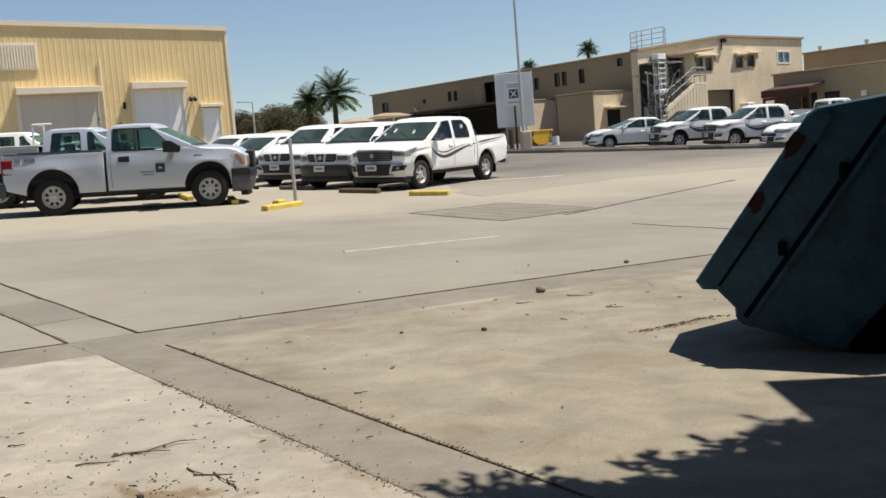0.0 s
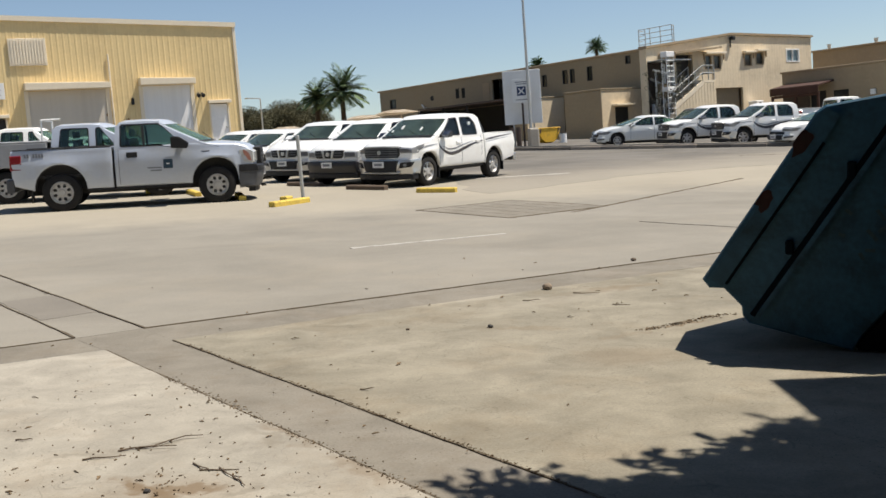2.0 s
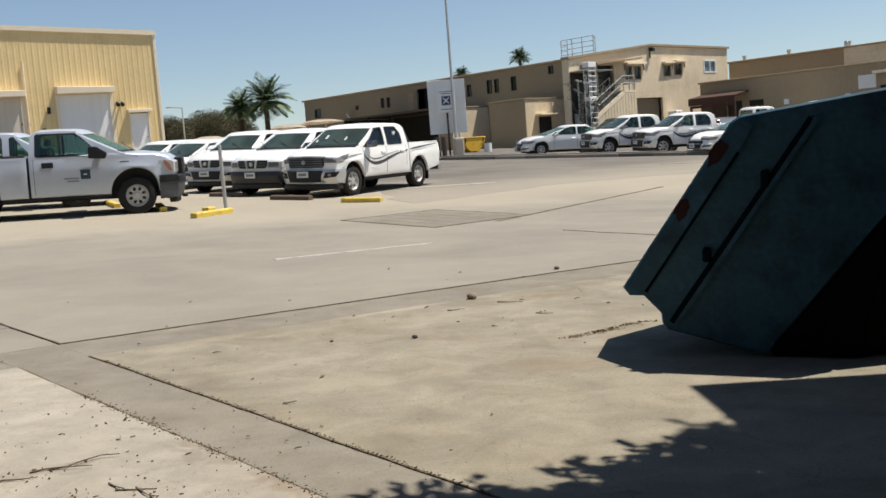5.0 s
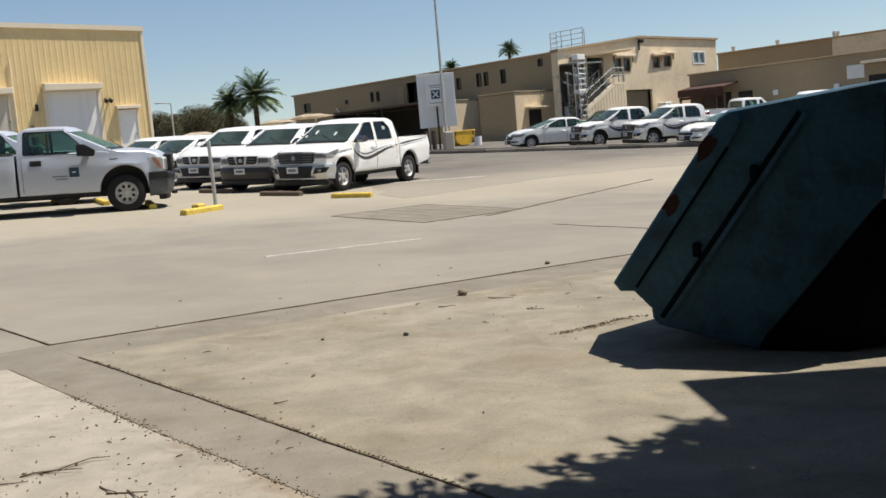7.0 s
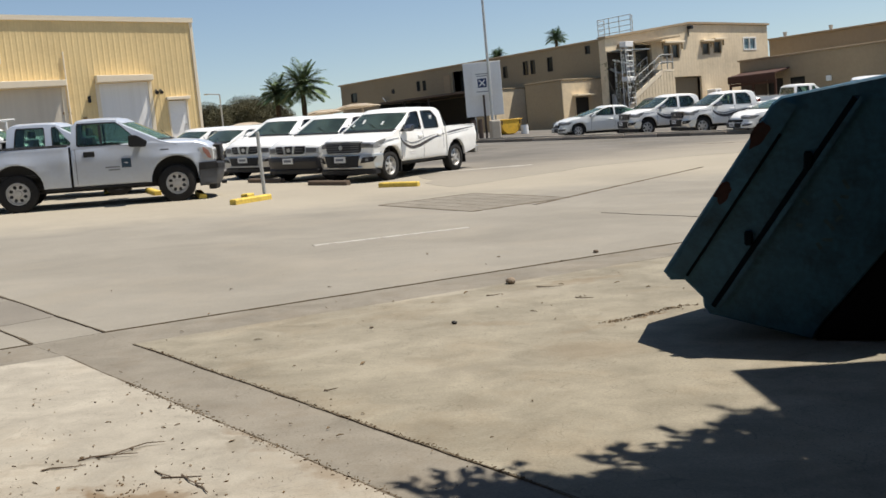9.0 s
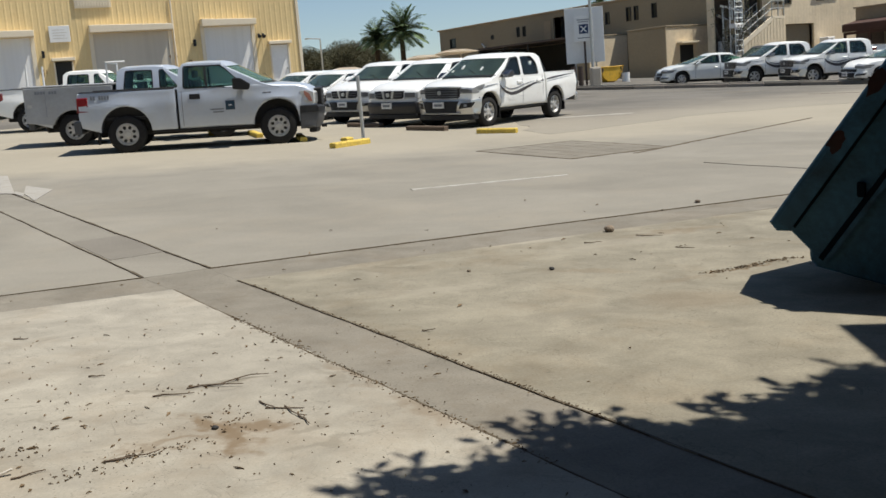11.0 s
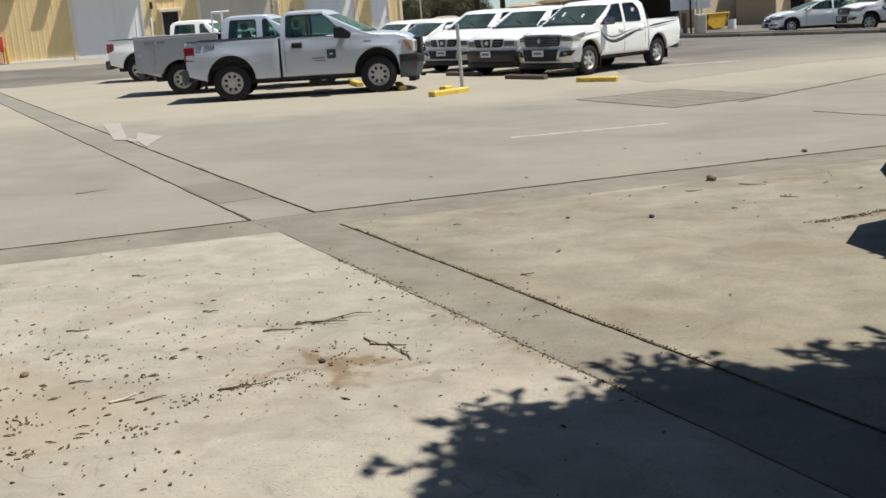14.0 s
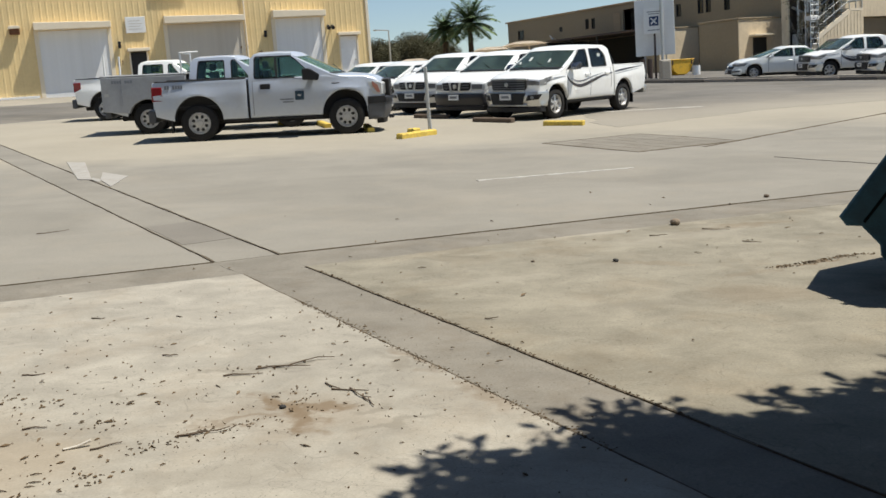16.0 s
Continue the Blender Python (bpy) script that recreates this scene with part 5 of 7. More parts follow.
    quad_pane(car, "rear_window", (a.x, ka, a.z), (a.x, -ka, a.z), (b.x, -kb, b.z), (b.x, kb, b.z), 0.006, GLASS)
    # inside
    part("cabin_lining", boxed(min(gr, xc) + 0.10, cowl - 0.12, -W * 0.80, W * 0.80, belt - 0.05, belt + 0.012), SEAT, car)
    part("dashboard", warp(slabbed([(cowl - 0.52, belt + 0.014), (cowl - 0.02, belt + 0.014), (cowl - 0.02, belt + 0.05), (cowl - 0.46, belt + 0.10)], -W * 0.80, W * 0.80, None, 0.02)), SEAT, car)
    for sx in S["seats"]:
        for y in (-0.36, 0.36):
            seat(car, sx, y, belt, 0.5)
    bm = bmesh.new()
    lathe(bm, [(0.17, 0.0), (0.185, 0.012), (0.2, 0.0), (0.185, -0.012), (0.17, 0.0)], 18)
    part("steering_wheel", bm, PLASTIC, car, at=pose(cowl - 0.62, 0.36, belt + 0.10, 0, 0, -90) @ pose(0, 0, 0, 30, 0, 0))
    part("rear_view_mirror", boxed(rf - 0.02, rf + 0.02, -0.12, 0.12, roof - 0.26, roof - 0.19, 0.01), PLASTIC, car)
    # underside, wheels, arches
    part("underbody", boxed(xt + 0.25, xf - 0.3, -W * 0.62, W * 0.62, sill - 0.12, sill + 0.3, 0.03), DARK, car)
    for x in (0, wb):
        part("wheel_housing", boxed(x - ra * 0.98, x + ra * 0.98, -W + 0.30, W - 0.30, sill - 0.02, az + ra * 0.86, 0.03), DARK, car)
        part("axle", rodded((x, -W + 0.2, r), (x, W - 0.2, r), 0.06), DARK, car)
        for s in (1, -1):
            add_wheel(car, x, s * (W - 0.14), r, S["wheel"])
            lin = bmesh.new()
            o, i = arch(x, az, ra + 0.004, low, 13), arch(x, az, ra - 0.016, low, 13)
            slab(lin, o + i[::-1], s * (W - 0.24), s * (W - 0.06))
            part("arch_liner", lin, DARK, car)
            lin = bmesh.new()
            slab(lin, arch(x, az, ra - 0.002, low, 13), s * (W - 0.285), s * (W - 0.265))
            part("wheel_well", lin, DARK, car)
    # front end
    bc, hb = S["bumper"], S["bumper_top"]
    wrap, chin, face = S.get("wrap", 0.10), S.get("chin", 0.02), S["face"]
    bump = [(xf - wrap, sill - 0.02 - chin), (xf - wrap, hb - 0.06), (xf - wrap + 0.05, hb), (xf + 0.07, hb - 0.02), (xf + 0.09, hb - 0.12), (xf + 0.075, sill + 0.05), (xf + 0.02, sill - chin)]
    fb = part("front_bumper", warp(slabbed(bump, -W * 1.012, W * 1.012, lambda x, z: (0.95 if x > xf else 1.0) * (taper(x, z) * 0.5 + 0.5), 0.03, 2)), bc, car, smooth_angle=40)
    if S.get("apron"):
        part("bumper_apron", warp(boxed(xf - 0.22, xf + 0.05, -W * 0.93, W * 0.93, sill - chin - 0.14, sill - chin - 0.005, 0.02)), PLASTIC, car, "black lower apron")
    if face == "us":
        part("bumper_pad", warp(slabbed([(xf - wrap + 0.02, hb - 0.16), (xf - wrap + 0.02, hb + 0.01), (xf + 0.06, hb + 0.015), (xf + 0.105, hb - 0.03), (xf + 0.105, hb - 0.14)], -W * 1.018, W * 1.018, lambda x, z: (0.955 if x > xf else 1.0) * (taper(x, z) * 0.5 + 0.5), 0.015)), PLASTIC, fb, "black bumper top pad")
        part("tow_hook", boxed(xf - 0.02, xf + 0.10, -0.5, -0.44, sill - chin - 0.03, sill - chin + 0.05, 0.012), PLASTIC, fb)
        part("air_dam", warp(boxed(xf - 0.22, xf - 0.03, -W * 0.8, W * 0.8, sill - chin - 0.12, sill - chin + 0.02, 0.02)), PLASTIC, car)
    if S.get("bumper_void"):
        part("lower_grille", warp(face_plate([(-W * 0.60, hb - 0.035), (W * 0.60, hb - 0.035), (W * 0.50, sill - chin * 0.4), (-W * 0.50, sill - chin * 0.4)], xf + 0.02, xf + 0.106)), PLASTIC, fb)
        part("lower_lip", warp(boxed(xf - 0.02, xf + 0.10, -W * 0.62, W * 0.62, sill - chin * 0.9, sill - chin * 0.4, 0.012)), bc, fb)
        for s in (1, -1):
            fg = part("fog_recess", warp(face_plate([(s * W * 0.66, hb - 0.09), (s * W * 0.93, hb - 0.075), (s * W * 0.90, sill + 0.08), (s * W * 0.60, sill + 0.05)], xf - 0.05, xf + 0.104)), PLASTIC, fb)
            part("fog_lamp", warp(rodded((xf + 0.06, s * W * 0.77, sill + 0.13), (xf + 0.112, s * W * 0.77, sill + 0.13), 0.038, None, 12)), LAMP, fg)
    gz0, gz1 = S["grille"]
    gw = W * S.get("grille_half", 0.56)
    go = S.get("grille_out", 0.03)
    gl = part("grille", warp(face_plate([(-gw, gz1), (gw, gz1), (gw * 0.97, gz0 + 0.06), (gw * 0.86, gz0), (-gw * 0.86, gz0), (-gw * 0.97, gz0 + 0.06)], xf - 0.08, xf + go, 0.015)), PLASTIC, car, "dark slatted grille")
    nb = S.get("grille_bars", 3)
    for k in range(nb):
        z = gz0 + (gz1 - gz0) * (k + 1) / (nb + 1)
        part("grille_bar", warp(boxed(xf + go - 0.01, xf + go + 0.014, -gw * 0.93, gw * 0.93, z - 0.013, z + 0.013, 0.004)), S.get("bar_mat", GRILLE_BAR), gl)
    if face == "wide":
        part("grille_rim", warp(boxed(xf + go - 0.03, xf + go + 0.012, -gw * 1.0, gw * 1.0, gz1 - 0.03, gz1 + 0.012, 0.008)), CHROME_SOFT, gl)
        part("grille_rim", warp(boxed(xf + go - 0.03, xf + go + 0.012, -gw * 0.9, gw * 0.9, gz0 - 0.02, gz0 + 0.014, 0.006)), CHROME_SOFT, gl)
    if S.get("vee"):
        for s in (1, -1):
            part("grille_post", warp(face_plate([(s * gw * 0.30, gz1), (s * gw * 0.44, gz1), (s * gw * 0.33, gz0), (s * gw * 0.21, gz0)], xf, xf + go + 0.02, 0.004)), CHROME_SOFT, gl)
    part("front_badge", rodded((xf + go, 0, (gz0 + gz1) / 2), (xf + go + 0.026, 0, (gz0 + gz1) / 2), S.get("badge", 0.055), None, 14), CHROME_SOFT, gl)
    lz0, lz1 = S["lamps"]
    ll = S.get("lamp_len", 0.34)
    li = S.get("lamp_in", 0.57)
    for s in (1, -1):
        bm = bmesh.new()
        if face == "wide":
            pts = [(xf - ll, lz1 + 0.03), (xf - ll * 0.62, lz0 + 0.03), (xf - ll * 0.3, lz0), (xf + 0.008, lz0), (xf + 0.006, lz0 + 0.13), (xf - ll * 0.4, lz1 - 0.02)]
        else:
            pts = [(xf - ll, lz1 - 0.01), (xf - ll * 0.55, lz0 + 0.03), (xf + 0.006, lz0), (xf + 0.004, lz1 - 0.06), (xf - 0.12, lz1 - 0.005)]
        slab(bm, rounded(pts, 0.03, 2), s * W * li, s * (W + 0.008), taper)
        hl = part("headlight", warp(bm), LAMP_CLEAR if face in ("us", "plain") else LAMP, car, "clear headlamp")
        bm = bmesh.new()
        inner = shrunk(pts, 0.045)
        slab(bm, [(x + 0.05, z) for x, z in inner], s * W * (li + 0.05), s * (W * 0.93), taper)
        part("lamp_reflector", warp(bm), GRILLE_BAR if face != "us" else CHROME_SOFT, hl)
        if S.get("amber"):
            part("indicator", pierced(rounded([(xf - ll + 0.02, lz1 - 0.12), (xf - ll * 0.70, lz0 + 0.06), (xf - ll * 0.52, lz0 + 0.05), (xf - ll * 0.66, lz1 - 0.12), (xf - ll + 0.02, lz1 - 0.03)], 0.02), [], W, 0.02, taper, s, 0.013), AMBER, hl, "pinkish amber side reflector")
        if S["kind"] == "pickup":
            tl = part("tail_light", boxed(xt + 0.005, xt + (0.15 if S.get("slim_tail") else 0.24), s * (W - 0.14), s * (W * (0.95 if S.get("slim_tail") else 0.988)), S["rail"] - 0.42, S["rail"] - 0.10, 0.015), RED_LENS, car, "red tail lamp")
            if not S.get("slim_tail"):
                part("reverse_lens", boxed(xt + 0.004, xt + 0.246, s * (W - 0.142), s * (W * 0.9885), S["rail"] - 0.30, S["rail"] - 0.255, 0.004), RED_LENS, tl)
        else:
            tz = S["tail_lamp"]
            part("tail_light", boxed(xt - 0.004, xt + 0.22, s * (W * 0.60), s * (W * 0.925), tz, tz + 0.15, 0.02), RED_LENS, car, "red tail lamp")
        mx, mz = S["mirror"]
        mb = S.get("mirror_big", 1.0)
        shape = [(mx - 0.14 * mb, mz), (mx + 0.10 * mb, mz - 0.02), (mx + 0.13 * mb, mz + 0.07 * mb), (mx - 0.02 * mb, mz + 0.17 * mb), (mx - 0.14 * mb, mz + 0.17 * mb)]
        mir = part("mirror", slabbed(rounded(shape, 0.03, 2), s * (W + 0.02), s * (W + 0.22 * mb), None, 0.02), S.get("mirror_mat", PLASTIC), car)
        part("mirror_arm", boxed(mx - 0.06, mx + 0.06, s * (W - 0.10), s * (W + 0.05), mz + 0.01, mz + 0.07, 0.01), PLASTIC, mir)
        part("sail_panel", pierced([(mx - 0.10, belt + 0.015), (mx + 0.20, belt + 0.015), (mx - 0.08, belt + 0.20)], [], W, 0.012, tumble, s, 0.002), PLASTIC, mir)
        hs = S.get("handle_size", (0.10, 0.035))
        for hx in S["handles"]:
            hk = body_k(hx, S["handle_z"])
            part("door_handle", boxed(hx - hs[0], hx + hs[0], s * (W * hk - 0.02), s * (W * hk + 0.028), S["handle_z"] - hs[1], S["handle_z"] + hs[1], 0.012), S.get("handle_mat", paint), car)
        for dx in S["seams"]:
            part("door_seam", slabbed([(dx - 0.007, sill + 0.06), (dx + 0.007, sill + 0.06), (dx + 0.007, belt - 0.01), (dx - 0.007, belt - 0.01)], s * (W - 0.03), s * (W + 0.003), body_k), GREY_INK, car)
        part("sill_trim", boxed(ra * 1.02, wb - ra * 1.02, s * (W - 0.14), s * (W - 0.05), sill - 0.06, sill - 0.003, 0.015), PLASTIC, car)
        part("wiper", rodded((cowl - 0.02, s * 0.35, hood0 + 0.045), (cowl - 0.22, s * 0.35 - 0.42, hood0 + 0.21), 0.008, None, 5), PLASTIC, car)
    # plates carry plain bars
    for x0, x1, zz in ((xf + 0.10, xf + 0.116, (sill + hb) / 2 + 0.01), (xt - 0.03, xt - 0.02, sill + 0.12)):
        pl = part("number_plate", boxed(x0 - 0.004, x1 + 0.006, -0.17, 0.17, zz - 0.075, zz + 0.075), PLATE, car)
        part("plate_bar", boxed(x0 - 0.007 if x0 < 0 else x1 + 0.006, x0 if x0 < 0 else x1 + 0.009, -0.12, 0.12, zz - 0.03, zz + 0.03), GREY_INK, pl)
    rb = boxed(xt - 0.10 if S["kind"] == "pickup" else xt - 0.02, xt + 0.06, -W * 0.96, W * 0.96, sill - 0.02, sill + (0.27 if face == "us" else 0.19), 0.03, 2)
    part("rear_bumper", rb, S.get("rear_bumper", BUMPER_DARK), car)
    return car


PICKUP_US = dict(kind="pickup", face="us", screen_bow=0.42, bow=0.24, chin=0.14, wb=3.285, r=0.41, W=2.0, sill=0.47, belt=1.29, roof=1.93, front=4.29, cab_rear=1.13, tail=-1.0, cowl=3.27, roof_front=2.36, roof_rear=1.27, glass_rear=1.13,
                 hood=(1.37, 1.30, 1.10), front_line=[(3.22, 1.37), (3.48, 1.38), (3.80, 1.345), (4.08, 1.29), (4.21, 1.21), (4.27, 1.08), (4.27, 0.82), (4.15, 0.48)], rail=1.34, bed_gap=0.045, wrap=0.44, paint=SILVER_PAINT, wheel="eight", arch_gap=0.125, arch_up=0.075, swell=0.03, taper=0.08,
                 bumper=BUMPER_DARK, bumper_top=0.82, grille=(0.80, 1.22), grille_bars=3, bar_mat=PLASTIC, grille_out=0.09, grille_half=0.70, badge=0.07, mirror_big=1.45, seats=[1.55],
                 lamps=(0.86, 1.20), lamp_len=0.42, amber=True, mirror=(2.54, 1.27), handles=[1.50], handle_z=1.155, handle_size=(0.115, 0.06), handle_mat=PLASTIC, seams=[1.22], pillars=[(1.74, 1.79)],
                 side_glass=[[(1.26, 1.33), (2.52, 1.33), (2.64, 1.275), (3.02, 1.32), (2.47, 1.77), (2.30, 1.82), (1.29, 1.82)]])
PICKUP_DC = dict(kind="pickup", face="wide", bow=0.30, wb=3.085, r=0.375, W=1.84, sill=0.44, belt=1.18, roof=1.81, front=3.88, cab_rear=0.48, tail=-1.16, cowl=2.80, roof_front=1.96, roof_rear=0.66, glass_rear=0.50,
             hood=(1.22, 1.06, 0.92), front_line=[(2.80, 1.215), (3.15, 1.195), (3.50, 1.135), (3.74, 1.06), (3.84, 0.98), (3.87, 0.86), (3.87, 0.68), (3.76, 0.46)], rail=1.22, slim_tail=True, paint=WHITE_PAINT, wheel="six", arch_gap=0.085, arch_up=0.045, swell=0.028, taper=0.12,
             bumper=CHROME_SOFT, chin=0.09, apron=True, wrap=0.36, bumper_top=0.72, bumper_void=True, grille=(0.74, 1.03), grille_bars=4, grille_half=0.60, grille_out=0.035, rail_cap=False, seats=[0.95, 1.78],
             lamps=(0.86, 1.08), lamp_in=0.60, lamp_len=0.62, mirror=(2.42, 1.20), mirror_mat=MIRROR_CHROME, mirror_big=0.95, handles=[0.82, 1.74], handle_z=1.04, seams=[0.62, 1.58, 2.62], rear_bumper=CHROME_SOFT,
             side_glass=[[(0.78, 1.22), (1.50, 1.22), (1.50, 1.69), (0.98, 1.69), (0.80, 1.52)], [(1.62, 1.22), (2.62, 1.25), (2.08, 1.67), (1.62, 1.69)]])
PICKUP_OLD = dict(PICKUP_DC, screen_in=0.09, face="plain", bow=0.2, roof=1.74, W=1.82, tumble=0.19, front=3.84, hood=(1.20, 1.10, 0.94), front_line=[(2.74, 1.205), (3.2, 1.17), (3.55, 1.09), (3.74, 1.01), (3.81, 0.94), (3.84, 0.84), (3.84, 0.66), (3.74, 0.48)], grille=(0.74, 0.95), grille_half=0.54, vee=True, lamps=(0.73, 0.98), lamp_in=0.57, lamp_len=0.36, bumper=BUMPER_BLACK, bumper_top=0.67, bumper_void=False, apron=True, taper=0.07, wrap=0.22, cowl=2.74, roof_front=1.98, wheel="eight", grille_bars=2,
              side_glass=[[(0.80, 1.22), (1.48, 1.22), (1.48, 1.63), (0.96, 1.63)], [(1.60, 1.22), (2.54, 1.25), (2.06, 1.62), (1.60, 1.63)]], mirror=(2.36, 1.18), mirror_mat=WHITE_PAINT)
SALOON = dict(kind="saloon", face="car", bow=0.34, wb=2.70, r=0.32, W=1.78, sill=0.28, belt=0.95, roof=1.46, front=3.62, cab_rear=-0.45, tail=-0.98, cowl=2.50, roof_front=1.36, roof_rear=0.25, glass_rear=-0.66,
              hood=(0.98, 0.80, 0.62), front_line=[(2.50, 0.985), (2.85, 0.955), (3.25, 0.86), (3.48, 0.76), (3.58, 0.66), (3.61, 0.5), (3.52, 0.30)], paint=PALE_PAINT, wheel="six", taper=0.15, bumper=PALE_PAINT, bumper_top=0.50, bumper_void=True, grille=(0.50, 0.62), grille_bars=1, lamps=(0.62, 0.80), lamp_len=0.62, seats=[0.35, 1.25],
              mirror=(1.98, 0.94), mirror_mat=PALE_PAINT, mirror_big=0.8, handles=[0.10, 1.08], handle_z=0.80, seams=[0.88, 2.05], tail_lamp=0.72, rear_bumper=PALE_PAINT, tumble=0.2,
              tail_line=[(-0.98, 0.62), (-0.95, 0.92), (-0.80, 1.0), (-0.45, 1.02), (0.3, 0.96)],
              side_glass=[[(-0.34, 1.03), (0.84, 0.99), (0.84, 1.35), (0.42, 1.35), (0.02, 1.24)], [(0.92, 0.99), (2.14, 1.0), (1.55, 1.29), (1.25, 1.36), (0.92, 1.355)]])
ESTATE = dict(kind="estate", face="car", wb=2.8, r=0.36, W=1.78, sill=0.40, belt=0.98, roof=1.54, front=3.62, cab_rear=-0.9, tail=-1.05, cowl=2.52, roof_front=1.78, roof_rear=-0.78, glass_rear=-1.0,
              hood=(1.03, 0.92, 0.78), paint=WHITE_PAINT, wheel="eight", taper=0.09, bumper=WHITE_PAINT, bumper_top=0.62, bumper_void=True, grille=(0.66, 0.86), grille_bars=2, lamps=(0.70, 0.88), lamp_len=0.34, seats=[0.45, 1.4],
              mirror=(2.16, 1.02), mirror_mat=WHITE_PAINT, handles=[0.35, 1.25], handle_z=0.86, seams=[0.18, 1.1, 2.25], tail_lamp=0.80, rear_bumper=WHITE_PAINT, tumble=0.12,
              tail_line=[(-1.05, 0.6), (-1.03, 0.96), (-0.9, 1.0), (0.2, 0.98)],
              side_glass=[[(-0.80, 1.02), (0.06, 1.02), (0.06, 1.41), (-0.68, 1.41)], [(0.18, 1.02), (1.02, 1.02), (1.02, 1.41), (0.18, 1.41)], [(1.12, 1.02), (2.22, 1.04), (1.82, 1.40), (1.12, 1.41)]])


def by_wheel(x, y, yaw, S, end="front", side=1):
    """The pose of a vehicle whose tyre of that end and side stands at x, y."""
    f = v2(math.cos(radians(yaw)), math.sin(radians(yaw)))
    l = v2(-f.y, f.x)
    p = v2(x, y) - l * (side * (S["W"] / 2 - 0.05)) - f * (S["wb"] if end == "front" else 0)
    return stand(p.x, p.y, yaw)


def logo(car, x, z, size, half, side, k=0.985):
    """A small square door emblem with two lines of lettering as plain bars."""
    half, bk = SIDE[car.name]
    k = bk(x, z + size / 2)
    y0, y1 = side * (half * k - 0.01), side * (half * k + 0.009)
    e = part("door_emblem", boxed(x, x + size, y0, y1, z, z + size), EMBLEM, car, "small dark blue square emblem")
    part("emblem_mark", boxed(x + size * 0.32, x + size * 0.66, y1 - side * 0.002, y1 + side * 0.003, z + size * 0.46, z + size * 0.57), SHUTTER, e)
    for k2, w in ((0, 0.30), (1, 0.24)):
        part("lettering_bar", boxed(x - 0.04 - w, x - 0.04, y0, y1, z - 0.05 + 0.06 * (1 - k2), z - 0.02 + 0.06 * (1 - k2)), GREY_INK, car)


def ribbon_line(knots, n=8):
    """A tapering band: smooth outline round knots of (x, z, width)."""
    pts = []
    for i in range(len(knots) - 1):
        p = [Vector(knots[max(0, min(len(knots) - 1, i + k))]) for k in (-1, 0, 1, 2)]
        for j in range(n):
            f = j / n
            pts.append(0.5 * (2 * p[1] + (p[2] - p[0]) * f + (2 * p[0] - 5 * p[1] + 4 * p[2] - p[3]) * f * f + (3 * p[1] - p[0] - 3 * p[2] + p[3]) * f ** 3))
    pts.append(Vector(knots[-1]))
    up, lo = [], []
    for i, p in enumerate(pts):
        d = pts[min(i + 1, len(pts) - 1)] - pts[max(0, i - 1)]
        nn = v2(-d.y, d.x).normalized() * max(0.004, p.z) / 2
        up.append((p.x + nn.x, p.y + nn.y))
        lo.append((p.x - nn.x, p.y - nn.y))
    return up + lo[::-1]


def swoosh(car, side, bed=True, weight=0.7, label="curved dark grey ribbon stripe"):
    """The ribbon-like side decal that dips under the mirror and rises towards the bed."""
    half, bk = SIDE[car.name]
    bands = [(STRIPE, [(2.62, 1.05, 0.02), (2.56, 0.94, 0.06), (2.36, 0.83, 0.09), (2.1, 0.77, 0.11), (1.8, 0.80, 0.12), (1.48, 0.88, 0.11), (1.1, 0.97, 0.07), (0.55, 1.05, 0.03)]),
             (GREY_INK, [(2.46, 0.97, 0.015), (2.2, 0.89, 0.04), (1.9, 0.90, 0.05), (1.5, 0.98, 0.03), (1.0, 1.05, 0.012)]),
             (GREY_INK, [(3.4, 0.99, 0.01), (3.05, 1.02, 0.025), (2.68, 1.04, 0.015)])]
    for mat, knots in bands:
        knots = [(x, z, w * weight) for x, z, w in knots]
        bm = pierced(ribbon_line(knots), [], half, 0.012, bk, side, 0.004)
        part("side_stripe", bm, mat, car, label)
    if bed:
        for mat, knots in ((STRIPE, [(0.42, 1.06, 0.03), (0.1, 1.09, 0.05), (-0.4, 1.13, 0.035), (-1.0, 1.17, 0.012)]), (GREY_INK, [(0.42, 1.0, 0.012), (0.0, 1.04, 0.02), (-0.8, 1.10, 0.008)])):
            bm = pierced(ribbon_line(knots), [], half, 0.012, lambda x, z: (1 - 0.02 * smooth(0.5, -1.16, x)) * bk(x, z), side, 0.004)
            part("side_stripe", bm, mat, car, label)
    for x0, x1, z in ((1.95, 2.3, 0.66), (1.95, 2.22, 0.60), (1.45, 1.75, 0.70)):
        part("lettering_bar", pierced([(x0, z), (x1, z), (x1, z + 0.03), (x0, z + 0.03)], [], half, 0.01, bk, side, 0.003), SHUTTER, car)


work_truck = vehicle("pickup_truck", by_wheel(-8.20, 21.47, 13.8, PICKUP_US, "rear", -1), "silver-white two-door work pickup with door emblem", "pickup truck", PICKUP_US)
logo(work_truck, 2.15, 0.83, 0.20, 1.0, -1, 0.992)
part("fender_badge", boxed(2.98, 3.16, -1.0, -0.94, 1.15, 1.185, 0.006), GREY_INK, work_truck)
half, bk = SIDE[work_truck.name]
yb = -half * bk(-0.5, 1.23)
for k in range(7):
    if k != 2:
        part("lettering_bar", boxed(-0.70 + k * 0.058, -0.66 + k * 0.058, yb - 0.010, yb + 0.03, 1.185, 1.265), GREY_INK, work_truck)
part("mud_flap", boxed(-0.62, -0.585, -0.98, -0.72, 0.22, 0.5), PLASTIC, work_truck)

near_pickup = vehicle("pickup_truck", by_wheel(-0.33, 25.0, 235, PICKUP_DC), "white double-cab pickup with dark grey ribbon stripe", "pickup truck", PICKUP_DC, "white pickups in the yard")
swoosh(near_pickup, 1)
